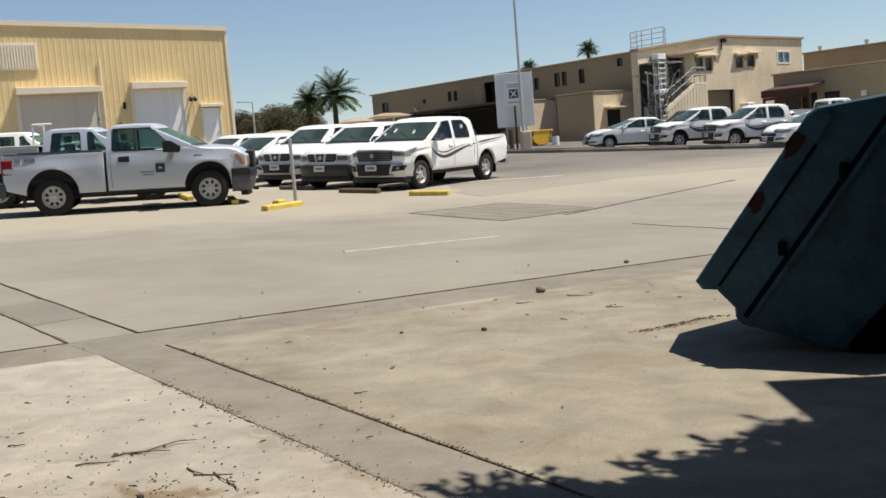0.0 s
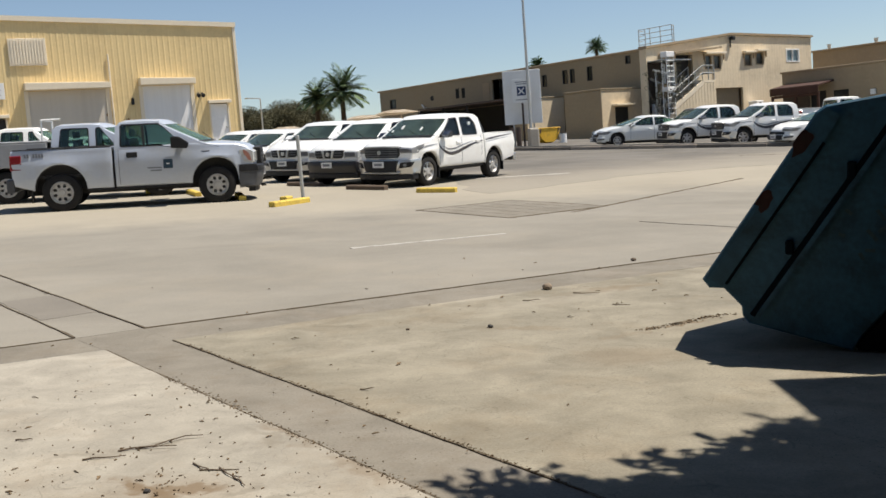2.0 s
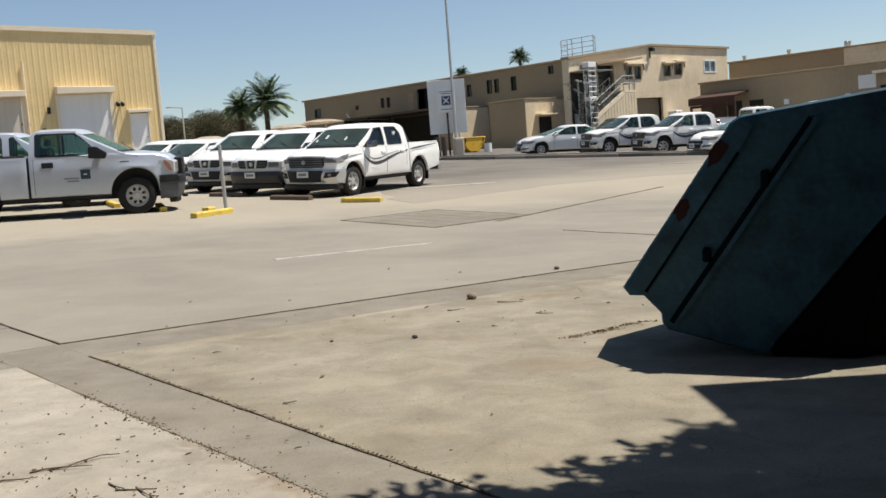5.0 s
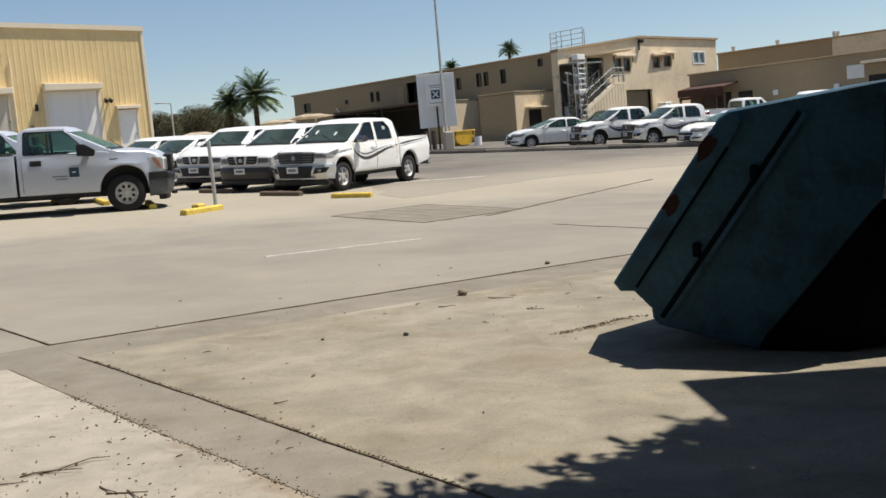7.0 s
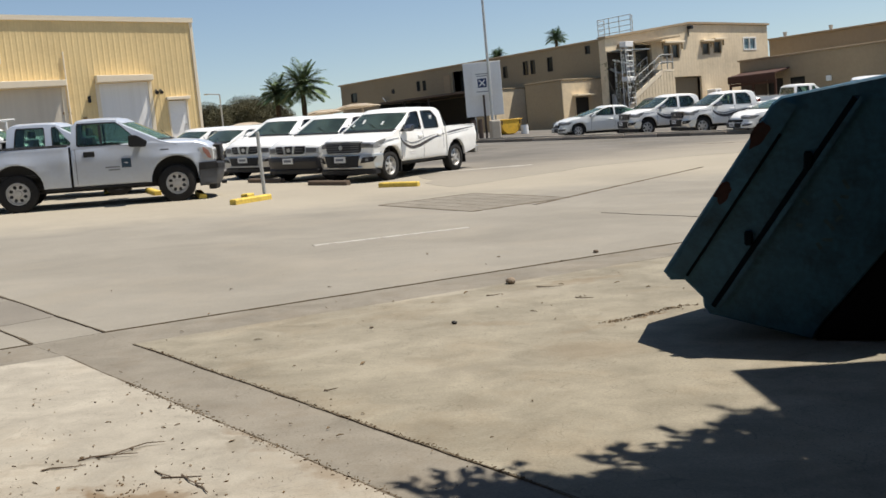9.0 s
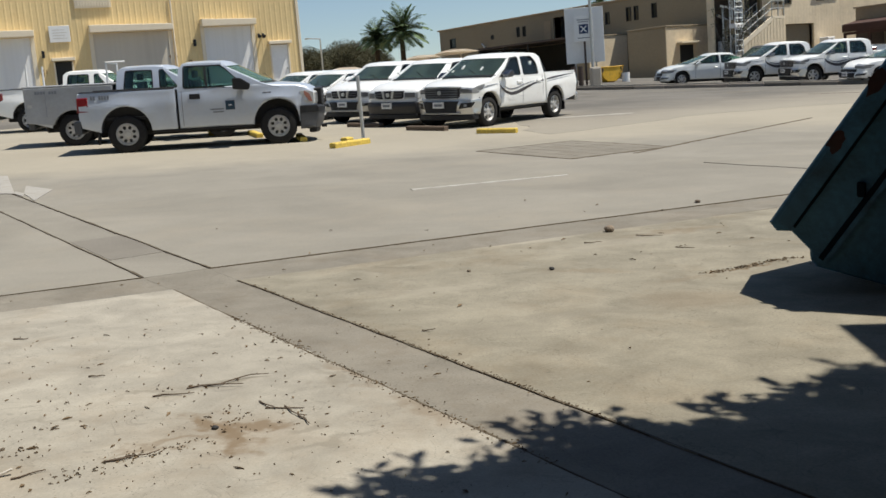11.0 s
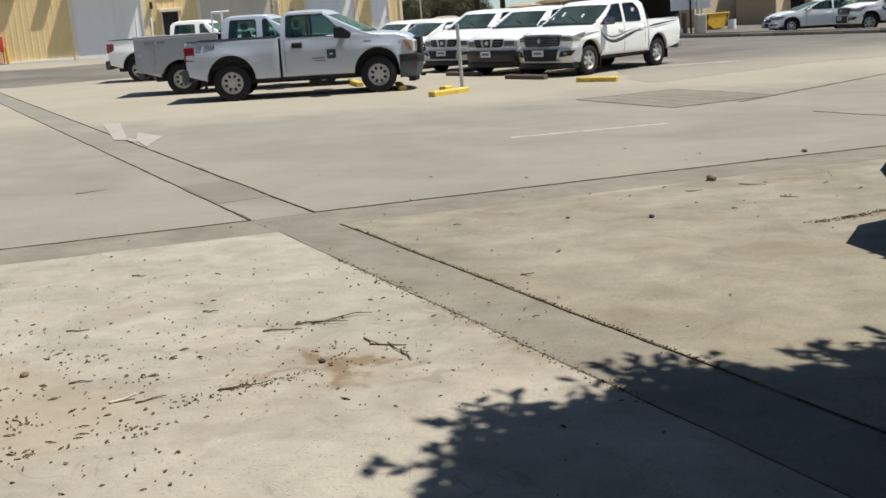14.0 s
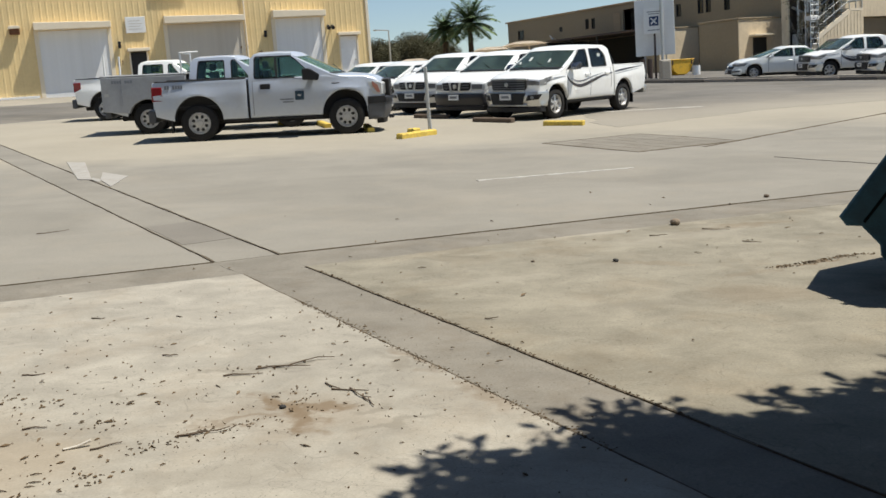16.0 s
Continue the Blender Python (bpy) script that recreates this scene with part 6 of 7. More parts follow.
for x in (0.56, 0.46):
    for y in (-0.62, 0.62):
        part("roll_bar", rodded((x - 0.35, y * 1.12, 1.2), (x - 0.08, y, 1.68), 0.03), PLASTIC, near_pickup)
part("roll_bar", rodded((0.43, -0.62, 1.68), (0.43, 0.62, 1.68), 0.03), PLASTIC, near_pickup)
for x, y in ((-0.50, 0.80), (2.62, 0.80)):
    part("mud_flap", boxed(x, x + 0.03, y - 0.12, y + 0.1, 0.2, 0.5), PLASTIC, near_pickup)

for y, z, w, h in ((-0.34, 1.40, 0.05, 0.16), (0.30, 1.36, 0.045, 0.14), (-0.62, 1.34, 0.04, 0.09)):
    x = 2.85 - (z + h / 2 - 1.20) / 0.55 * 0.81 - 0.16 * (y / 0.92) ** 2
    part("windscreen_sticker", boxed(-0.008, 0.008, -w / 2, w / 2, -h / 2, h / 2), PLATE, near_pickup, "white paper permit", at=pose(x + 0.02, y, z + h / 2, 0, -55.8, 0))
part("door_sticker", boxed(1.0, 1.12, 0.78, 0.815, 1.38, 1.56), PLATE, near_pickup, "white paper in the rear window")

PICKUP_GREY = dict(PICKUP_OLD, bumper=BUMPER_GREY, bumper_void=True)
for x, y, yaw, sizes, lb in ((-3.26, 27.6, 236, PICKUP_OLD, "white double-cab pickup with black bumper, parked in row"), (-4.86, 30.0, 238, PICKUP_GREY, "white double-cab pickup with grey bumper, parked in row")):
    vehicle("pickup_truck", by_wheel(x, y, yaw, sizes, "front", -1), lb, "pickup truck", sizes, "white pickups in the yard")
for x, y in ((-6.85, 32.7), (-8.45, 35.1)):
    vehicle("estate_car", by_wheel(x, y, 226, ESTATE, "front", -1), "white estate car parked in the yard row", "car", ESTATE, "white estate cars")

# service truck: crew-cab pickup with a steel tool body
SERVICE = dict(PICKUP_US, front_line=None, seats=[1.65, 2.55], pillars=(), wb=3.6, r=0.40, tail=-1.0, front=4.52, cab_rear=1.05, cowl=3.3, roof_front=2.5, roof_rear=1.2, glass_rear=1.07, handles=[1.25, 2.2], seams=[1.15, 2.05, 3.05], mirror=(2.95, 1.28), roof=1.93,
               side_glass=[[(1.25, 1.32), (1.98, 1.32), (1.98, 1.80), (1.32, 1.80)], [(2.14, 1.32), (3.0, 1.34), (2.55, 1.80), (2.14, 1.80)]])
svc = vehicle("service_truck", by_wheel(-10.68, 24.53, 13.8, SERVICE, "rear", -1), "silver crew-cab truck with a grey steel tool body", "truck", SERVICE)
tb = part("tool_body", slabbed([(-1.12, 0.62), (-1.12, 1.47), (0.98, 1.47), (0.98, 0.55)] + arch(0, 0.4, 0.5, 0.55), -1.06, -0.80, None, 0.015), TOOL_GREY, svc, "steel side lockers, shade toned into their grey")
part("tool_lid", boxed(-1.14, 0.99, -1.055, 1.055, 1.475, 1.52, 0.01), TOOL_GREY, svc)
part("tool_body", slabbed([(-1.12, 0.62), (-1.12, 1.47), (0.98, 1.47), (0.98, 0.55)] + arch(0, 0.4, 0.5, 0.55), 0.80, 1.06, None, 0.015), TOOL_GREY, svc)
for x in (-0.62, 0.55):
    part("locker_seam", boxed(x, x + 0.007, -1.066, -1.058, 0.75, 1.42), GREY_INK, tb)
for k in range(8):
    if k != 4:
        part("lettering_bar", boxed(-0.85 + k * 0.066, -0.80 + k * 0.066, -1.066, -1.058, 1.32, 1.39), GREY_INK, tb)
part("locker_handle", boxed(-1.05, -0.95, -1.075, -1.06, 1.0, 1.07), STEEL, tb)
for x in (-1.0, 0.9):
    for y in (-1.0, 1.0):
        part("ladder_rack", rodded((x, y, 1.52), (x, y, 2.02), 0.025), WHITE, svc)
part("ladder_rack", rodded((0.9, -1.0, 2.02), (0.9, 1.0, 2.02), 0.025), WHITE, svc)
part("ladder_rack", rodded((0.9, -1.0, 2.02), (1.35, -1.0, 2.03), 0.025), WHITE, svc)

WHITE_US = dict(PICKUP_US, front_line=None, seats=[1.65, 2.55], pillars=(), paint=WHITE_PAINT, wheel="six", r=0.40, wb=3.65, front=4.6, cab_rear=1.1, cowl=3.25, roof_front=2.55, roof_rear=1.25, glass_rear=1.12, seams=[1.2, 3.1], mirror=(3.0, 1.3), rail=1.40, roof=1.95,
                side_glass=SERVICE["side_glass"])
vehicle("pickup_truck", by_wheel(-15.5, 32.2, 13.8, WHITE_US, "rear", -1), "white full-size pickup with red tail lamps", "pickup truck", WHITE_US)
vehicle("estate_car", by_wheel(-13.4, 37.4, 13.8, ESTATE, "rear", -1), "white estate car parked behind the trucks", "car", ESTATE, "white estate cars")

# far parking row behind the kerb
vehicle("saloon_car", by_wheel(8.45, 47.4, 187, SALOON), "white saloon car parked behind the kerb", "car", SALOON)
h1 = vehicle("pickup_truck", by_wheel(10.98, 44.2, 191, PICKUP_DC), "white double-cab pickup with grey side stripe", "pickup truck", PICKUP_DC, "white pickups in the far row")
h2 = vehicle("pickup_truck", by_wheel(12.85, 42.2, 191, PICKUP_DC), "white double-cab pickup with grey side stripe", "pickup truck", PICKUP_DC, "white pickups in the far row")
for h in (h1, h2):
    swoosh(h, 1, False, 1.05)
SPORT = dict(SALOON, paint=WHITE_PAINT, bumper=WHITE_PAINT, grille=(0.34, 0.60), grille_bars=2, bar_mat=PLASTIC)
vehicle("saloon_car", by_wheel(14.75, 40.0, 194, SPORT), "white saloon car with wide black grille", "car", SPORT)
DARKSUV = dict(ESTATE, roof=1.72, paint=DARK_PAINT, bumper=DARK_PAINT, mirror_mat=DARK_PAINT, rear_bumper=DARK_PAINT)
vehicle("estate_car", by_wheel(13.6, 55.5, 200, DARKSUV), "dark estate car parked near the stair", "car", DARKSUV)
# both enlarged and placed so their roofs show right from the camera
vehicle("pickup_truck", stand(20.5, 55.3, 3) @ Matrix.Scale(1.03, 4), "white pickup by the brown building, scaled to fit the view", "pickup truck", WHITE_US, "heavy pickups")
vehicle("pickup_truck", by_wheel(17.4, 37.0, 200, WHITE_US) @ Matrix.Scale(1.06, 4), "white pickup ending the far row, scaled to fit the view", "pickup truck", WHITE_US, "heavy pickups")



# ---- wheel stops and posts ----
def wheel_stop(x, y, yaw, length, material, label):
    pts = [(-0.085, 0), (0.085, 0), (0.083, 0.095), (0.06, 0.12), (-0.06, 0.12), (-0.083, 0.095)]
    bm = slabbed(pts, -length / 2, length / 2, None, 0.012, 1)
    ob = tagged(new("wheel_stop", mesh_of("wheel_stop", bm, material)), label, "wheel stop", "wheel stops")
    ob.matrix_basis = stand(x, y, yaw - 90)
    return ob


YEL, BRN = "yellow-painted concrete wheel stop on the ground", "unpainted brown wheel stop, car shade toned into its colour"
# unpainted brown darkened for the shade under the parked pickups
STOP_SHADE_BROWN = surface("shade_brown_concrete", (0.12, 0.085, 0.058), 0.9, vary=0.2)
wheel_stop(-6.3, 25.2, 112, 1.6, YELLOW, YEL)
wheel_stop(-4.72, 23.2, 105, 1.6, YELLOW, YEL)
wheel_stop(-3.2, 20.75, 58, 1.15, YELLOW, YEL)
wheel_stop(-0.13, 22.55, -21, 0.95, YELLOW, YEL)
wheel_stop(-1.85, 24.45, 140.5, 1.3, STOP_SHADE_BROWN, BRN)
wheel_stop(-3.7, 26.9, 140.5, 1.3, STOP_SHADE_BROWN, BRN)
wheel_stop(-8.0, 27.2, 106, 2.2, YELLOW, YEL)

wheel_stop(-3.42, 21.75, 62, 0.28, YELLOW, "broken yellow end of a wheel stop")
post = thing("sign_post", upright(-3.03, 21.6), "bare grey metal post leaning beside a wheel stop", "post")
part("pole", rodded((0.0, 0, -0.05), (-0.01, 0, 1.42), 0.04, 0.04, 12), STEEL, post)
part("pole_cap", rodded((-0.01, 0, 1.42), (-0.01, 0, 1.44), 0.043, 0.035, 12), STEEL, post)

# ---- lamp pole, boards, block, skip ----
lp = thing("lamp_pole", upright(4.58, 49.2), "tall thin grey steel lighting pole", "lamp pole")
part("pole", rodded((0, 0, 0), (0, 0, 11.5), 0.08, 0.045, 12), STEEL, lp)
part("base_plate", boxed(-0.2, 0.2, -0.2, 0.2, 0, 0.04), STEEL, lp)
blk = tagged(new("concrete_block", mesh_of("concrete_block", boxed(-0.25, 0.25, -0.25, 0.25, -0.05, 1.05, 0.09, 2), CONC_GREY)), "pale rounded concrete block at the pole foot", "concrete block")
blk.matrix_basis = upright(4.62, 48.6, 10)
bb = thing("notice_board", upright(4.30, 49.7, -4, -0.1), "large plain white board on steel posts", "sign board")
part("board", boxed(-0.93, 0.93, -0.03, 0.03, 1.35, 4.0, 0.01), WHITE, bb)
for x in (-0.5, 0.5):
    part("board_post", boxed(x - 0.04, x + 0.04, 0.035, 0.11, -0.05, 3.9), STEEL, bb)
sg = thing("emblem_sign", upright(4.23, 49.3, -4, -0.27), "white sign with a dark blue square emblem", "sign")
part("panel", boxed(-0.47, 0.47, -0.02, 0.02, 2.55, 3.72, 0.005), WHITE, sg)
part("emblem", boxed(-0.22, 0.22, -0.027, -0.0205, 2.92, 3.36), BLUE, sg, "dark blue square emblem")
bm = bmesh.new()
for a in (45, -45):
    box(bm, -0.20, 0.20, -0.033, -0.0275, -0.028, 0.028, 0, 1, Matrix.Translation((0, 0, 3.14)) @ pose(0, 0, 0, 0, a, 0))
part("emblem_cross", bm, WHITE, sg)
for z, w in ((3.58, 0.62), (3.48, 0.5), (2.72, 0.6)):
    part("lettering_bar", boxed(-w / 2, w / 2, -0.025, -0.0205, z - 0.02, z + 0.02), GREY_INK, sg)
part("sign_post", boxed(-0.03, 0.07, 0.022, 0.10, 0.2, 3.6), DARK_STEEL, sg)
for x in (3.62, 3.95):
    b = tagged(new("marker_post", mesh_of("marker_post", rodded((0, 0, -0.05), (0, 0, 1.1), 0.12, None, 12), DARK_STEEL)), "short rust-brown steel marker post by the kerb", "bollard", "marker posts")
    b.matrix_basis = upright(x, 49.0)
SKIP_YELLOW = surface("skip_yellow_paint", (0.72, 0.42, 0.03), 0.6, vary=0.2, grain=18, blotch=3, dirt=(0.30, 0.17, 0.06), dirt_amount=0.4)
skip = thing("skip", upright(6.25, 58.6, 24) @ Matrix.Scale(0.66, 4), "small yellow tipping skip", "skip")
part("tub", slabbed([(-0.42, 0.1), (0.42, 0.1), (0.80, 0.42), (1.06, 0.95), (1.10, 1.30), (-1.10, 1.30), (-1.06, 0.95), (-0.80, 0.42)], -0.8, 0.8, None, 0.03), SKIP_YELLOW, skip)
part("rim", boxed(-1.16, 1.16, -0.85, 0.85, 1.303, 1.40, 0.02), SKIP_YELLOW, skip)
part("lug", boxed(-0.98, -0.86, -0.87, -0.803, 0.9, 1.28, 0.02), DARK_STEEL, skip)
part("lug", boxed(0.86, 0.98, -0.87, -0.803, 0.9, 1.28, 0.02), DARK_STEEL, skip)
for y in (-0.5, 0.4):
    part("skid", boxed(-0.4, 0.4, y, y + 0.1, -0.05, 0.098), RUSTY, skip)
drum = tagged(new("drum", mesh_of("drum", rodded((0, 0, -0.02), (0, 0, 0.55), 0.22, None, 18), WHITE)), "white painted steel drum beside the skip", "drum")
drum.matrix_basis = upright(7.25, 58.2)
cabinet = thing("hose_cabinet", upright(-29.7, 46.2, 28), "red fire hose cabinet on a stand", "hose cabinet")
part("cabinet", boxed(-0.45, 0.45, -0.15, 0.15, 0.6, 1.35, 0.03), RED_PAINT, cabinet)
for x in (-0.38, 0.38):
    part("leg", boxed(x - 0.03, x + 0.03, -0.05, 0.05, -0.05, 0.6), RED_PAINT, cabinet)
for u in (-3.95, -4.9):
    b = tagged(new("bollard", mesh_of("bollard", rodded((0, 0, -0.05), (0, 0, 0.8), 0.08, None, 12), YELLOW)), "short yellow steel bollard by the warehouse wall", "bollard", "warehouse bollards")
    b.matrix_basis = upright(-25.82 + 0.883 * u + 0.469 * 0.6, 48.56 + 0.469 * u - 0.883 * 0.6)


# ---- large bins by the slab ----
def big_bin(m, label):
    """Steel refuse container: sloped face at local -x, side seen at local -y."""
    b = thing("refuse_container", m, label, "container", "refuse containers")
    out = [(0.30, 0.19), (0.262, 0.24), (0.256, 0.307), (0.14, 0.43), (0.045, 0.43), (0.0, 0.49), (0.72, 1.595), (0.78, 1.635), (1.72, 1.78), (1.72, 1.05), (1.0, 0.10), (0.96, 0.02)]
    bm = slabbed(out, 0.0, 1.75, None, 0.012, 1)
    bmesh.ops.bisect_plane(bm, geom=bm.verts[:] + bm.edges[:] + bm.faces[:], plane_co=(0, 0.6, 0), plane_no=(0, 1, 0), dist=1e-5)
    for v in bm.verts:
        if v.co.y > 0.61 and v.co.x < 1.3:
            v.co.x += 0.62 * (v.co.y - 0.6) * (1.3 - v.co.x) / 1.3
    part("shell", bm, BIN, b, "dark blue-green painted steel shell")
    # added black block, paints the deep shade below the crease
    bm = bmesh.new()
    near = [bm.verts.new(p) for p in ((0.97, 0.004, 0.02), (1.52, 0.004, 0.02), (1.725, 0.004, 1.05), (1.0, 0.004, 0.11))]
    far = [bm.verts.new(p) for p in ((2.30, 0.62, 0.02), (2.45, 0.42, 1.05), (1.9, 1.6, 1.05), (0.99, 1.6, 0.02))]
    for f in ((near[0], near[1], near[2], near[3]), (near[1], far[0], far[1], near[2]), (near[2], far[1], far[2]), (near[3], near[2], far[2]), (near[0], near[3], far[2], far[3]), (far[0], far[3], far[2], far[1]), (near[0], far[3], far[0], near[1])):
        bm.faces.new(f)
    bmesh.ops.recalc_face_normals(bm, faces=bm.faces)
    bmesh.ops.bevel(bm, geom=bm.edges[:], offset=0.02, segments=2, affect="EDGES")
    part("shade_block", bm, BIN_SHADE, b, "black block added in place of shade under the slanting crease")
    way = Vector((0.72, 0, 1.105)).normalized()
    nrm = Vector((-way.z, 0, way.x))

    def bar(name, a, length, w, proud, mat, parent=b):
        a = Vector(a)
        bm = bmesh.new()
        slab(bm, [(0, 0), (length, 0), (length, w), (0, w)], -proud, -0.001)
        mm = Matrix((way, Vector((0, 1, 0)), nrm)).transposed().to_4x4()
        mm.translation = a
        return part(name, bm, mat, parent, at=mm)
    bar("edge_flange", (0.135, 0, 0.445), 1.34, 0.10, 0.035, BIN)
    # dark strips painted where the ribs' shadows would lie
    bar("rib_shadow", (0.165, 0, 0.455), 1.12, 0.035, 0.012, BIN_SHADOW_DARK)
    bar("rib_shadow", (0.340, 0, 0.236), 1.62, 0.036, 0.014, BIN_SHADOW_DARK)
    bar("rib", (0.375, 0, 0.236), 1.62, 0.03, 0.03, BIN)
    for x, z, h in ((0.56, 0.72, 0.10), (0.93, 1.22, 0.12)):
        part("hinge_lug", boxed(x - 0.025, x + 0.03, -0.035, -0.001, z - h / 2, z + h / 2, 0.012), BIN_SHADOW_DARK, b)
    for (x, z), sz, sd in (((0.635, 1.40), 0.11, 3), ((0.41, 1.03), 0.085, 5)):
        rr = random.Random(sd)
        pts = []
        for k in range(14):
            q = 2 * math.pi * k / 14
            r = sz * rr.uniform(0.55, 1.0)
            u, w = r * math.cos(q) * 1.1, max(-0.045, min(0.045, r * math.sin(q) * 0.7))
            pts.append((x + way.x * u + nrm.x * w, z + way.z * u + nrm.z * w))
        part("rust_patch", slabbed(pts, -0.0375, -0.0345), BIN_RUST, b, "rust-red worn patch")
    part("end_plate", boxed(1.721, 1.735, 0.0, 1.75, 1.12, 1.70), BIN_PALE, b, "pale blue end plate")
    for x, z, w, a in ((1.16, 1.06, 0.07, 60), (1.15, 0.98, 0.05, 10), (1.11, 0.93, 0.08, 55), (1.12, 0.84, 0.06, -40), (1.06, 0.80, 0.09, 50), (1.05, 0.70, 0.06, 5), (1.0, 0.66, 0.05, 60), (0.92, 0.95, 0.05, 40), (0.88, 0.8, 0.04, 20)):
        bm = bmesh.new()
        box(bm, -w / 2, w / 2, -0.0035, -0.001, -0.011, 0.011, 0, 1, Matrix.Translation((x, 0, z)) @ pose(0, 0, 0, 0, a, 0))
        part("chalk_mark", bm, BIN_MARK, b)
    shear = Matrix.Identity(4)          # sheared towards the camera: longer shadow, outline kept from its view
    shear[1][2] = -0.11
    for c in b.children:
        c.data.transform(c.matrix_basis.inverted() @ shear @ c.matrix_basis)
    return b


big_bin(stand(1.73, 6.78, -21.0), "dark blue steel refuse container with sloping ribbed face")
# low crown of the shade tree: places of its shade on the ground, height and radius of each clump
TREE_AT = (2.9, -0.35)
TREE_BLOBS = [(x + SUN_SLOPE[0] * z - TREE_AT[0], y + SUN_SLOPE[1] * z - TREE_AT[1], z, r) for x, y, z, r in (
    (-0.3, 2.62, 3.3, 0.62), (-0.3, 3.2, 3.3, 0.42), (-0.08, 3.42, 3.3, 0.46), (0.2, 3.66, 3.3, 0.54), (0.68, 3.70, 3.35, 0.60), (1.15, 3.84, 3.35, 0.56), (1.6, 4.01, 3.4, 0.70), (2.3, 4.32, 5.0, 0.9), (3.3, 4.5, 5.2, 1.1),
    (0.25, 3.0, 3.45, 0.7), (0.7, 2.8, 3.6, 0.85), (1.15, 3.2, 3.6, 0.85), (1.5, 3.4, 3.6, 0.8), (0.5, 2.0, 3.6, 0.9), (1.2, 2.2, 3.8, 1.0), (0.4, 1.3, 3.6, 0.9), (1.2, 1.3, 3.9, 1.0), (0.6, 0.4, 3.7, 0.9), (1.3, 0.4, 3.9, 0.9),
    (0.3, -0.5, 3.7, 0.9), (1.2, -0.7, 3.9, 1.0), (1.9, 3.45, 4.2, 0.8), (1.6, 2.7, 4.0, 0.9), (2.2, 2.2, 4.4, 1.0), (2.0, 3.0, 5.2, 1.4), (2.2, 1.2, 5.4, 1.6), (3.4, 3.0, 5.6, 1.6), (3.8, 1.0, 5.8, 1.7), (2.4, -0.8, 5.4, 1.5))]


# ---- plants ----
def leaf_quad(bm, p, d, w, up):
    """A small bent leaf of four points."""
    d, side = Vector(d), Vector(d).cross(Vector(up)).normalized() * w
    p = Vector(p)
    a, b, c, e = p, p + d * 0.5 + side, p + d, p + d * 0.5 - side
    vs = [bm.verts.new(q) for q in (a, b, c, e)]
    bm.faces.new(vs)


def palm(x, y, height, spread, n=34, label="date palm with drooping fronds", lean=0.0, seed=1, sweep=1.75, leaf=PALM_LEAF):
    rng = random.Random(seed)
    t = thing("palm_tree", upright(x, y), label, "palm tree", "palm trees")
    bm = bmesh.new()
    prev, rad = Vector((0, 0, -0.1)), 0.24
    for k in range(9):
        nxt = Vector((lean * ((k + 1) / 9) ** 2, 0, height * (k + 1) / 9))
        rod(bm, prev, nxt, rad, rad * 0.93, 9)
        prev, rad = nxt, rad * 0.97
    part("trunk", bm, PALM_TRUNK, t, "dark shaggy palm trunk")
    head = prev
    for k in range(n):
        a = 2.399 * k
        el = 1.38 - sweep * (k / n) + rng.uniform(-0.1, 0.1)
        L = spread * rng.uniform(0.85, 1.1)
        bm = bmesh.new()
        p = head + Vector((0, 0, 0.15))
        d = Vector((math.cos(a) * math.cos(el), math.sin(a) * math.cos(el), math.sin(el)))
        m = 9
        for j in range(m):
            q = p + d * (L / m)
            rod(bm, p, q, 0.022 * (1 - j / m) + 0.006, None, 4)
            side = d.cross(Vector((0, 0, 1))).normalized()
            for s in (1, -1):
                for h in (0.0, 0.33, 0.66):
                    ll = L * 0.34 * math.sin(math.pi * (0.15 + 0.8 * (j + h) / m))
                    v = (side * s * 0.8 + d * 0.55 + Vector((0, 0, -0.12 + rng.uniform(-0.15, 0.12)))).normalized() * ll
                    leaf_quad(bm, p + (q - p) * h, v, 0.055, Vector((0, 0, 1)))
            p = q
            d = (d + Vector((0, 0, -0.12))).normalized()
        part("frond", bm, leaf, t)
    return t


def place(az, dist):
    return dist * math.sin(radians(az)), dist * math.cos(radians(az))


palm(*place(-5.3, 76), 4.15, 2.25, 58, "date palm with drooping fronds behind the parked cars", seed=3)
palm(*place(-6.75, 77), 3.75, 1.65, 50, "shorter date palm with ragged crown", seed=8)
palm(*place(9.25, 120), 10.5, 1.5, 46, "distant palm top showing over the office roof", seed=5, sweep=1.5, leaf=FAN_LEAF)
palm(*place(5.9, 125), 9.2, 1.35, 46, "distant palm top showing over the office roof", seed=6, sweep=1.5, leaf=FAN_LEAF)


def crown(bm, centres, count, size, rng, squash=1.0):
    weights = [r * r for _, r in centres]
    for _ in range(count):
        c, r = rng.choice(centres) if rng.random() < 0.12 else rng.choices(centres, weights)[0]
        d = Vector((rng.gauss(0, 1), rng.gauss(0, 1), rng.gauss(0, 1))).normalized()
        p = Vector(c) + Vector((d.x, d.y, d.z * squash)) * r * rng.uniform(0.35, 1.05)
        v = (d * 0.5 + Vector((rng.uniform(-1, 1), rng.uniform(-1, 1), rng.uniform(-1, 0.6)))).normalized() * size * rng.uniform(0.6, 1.3)
        leaf_quad(bm, p, v, size * 0.28, Vector((rng.uniform(-1, 1), rng.uniform(-1, 1), 0.7)))


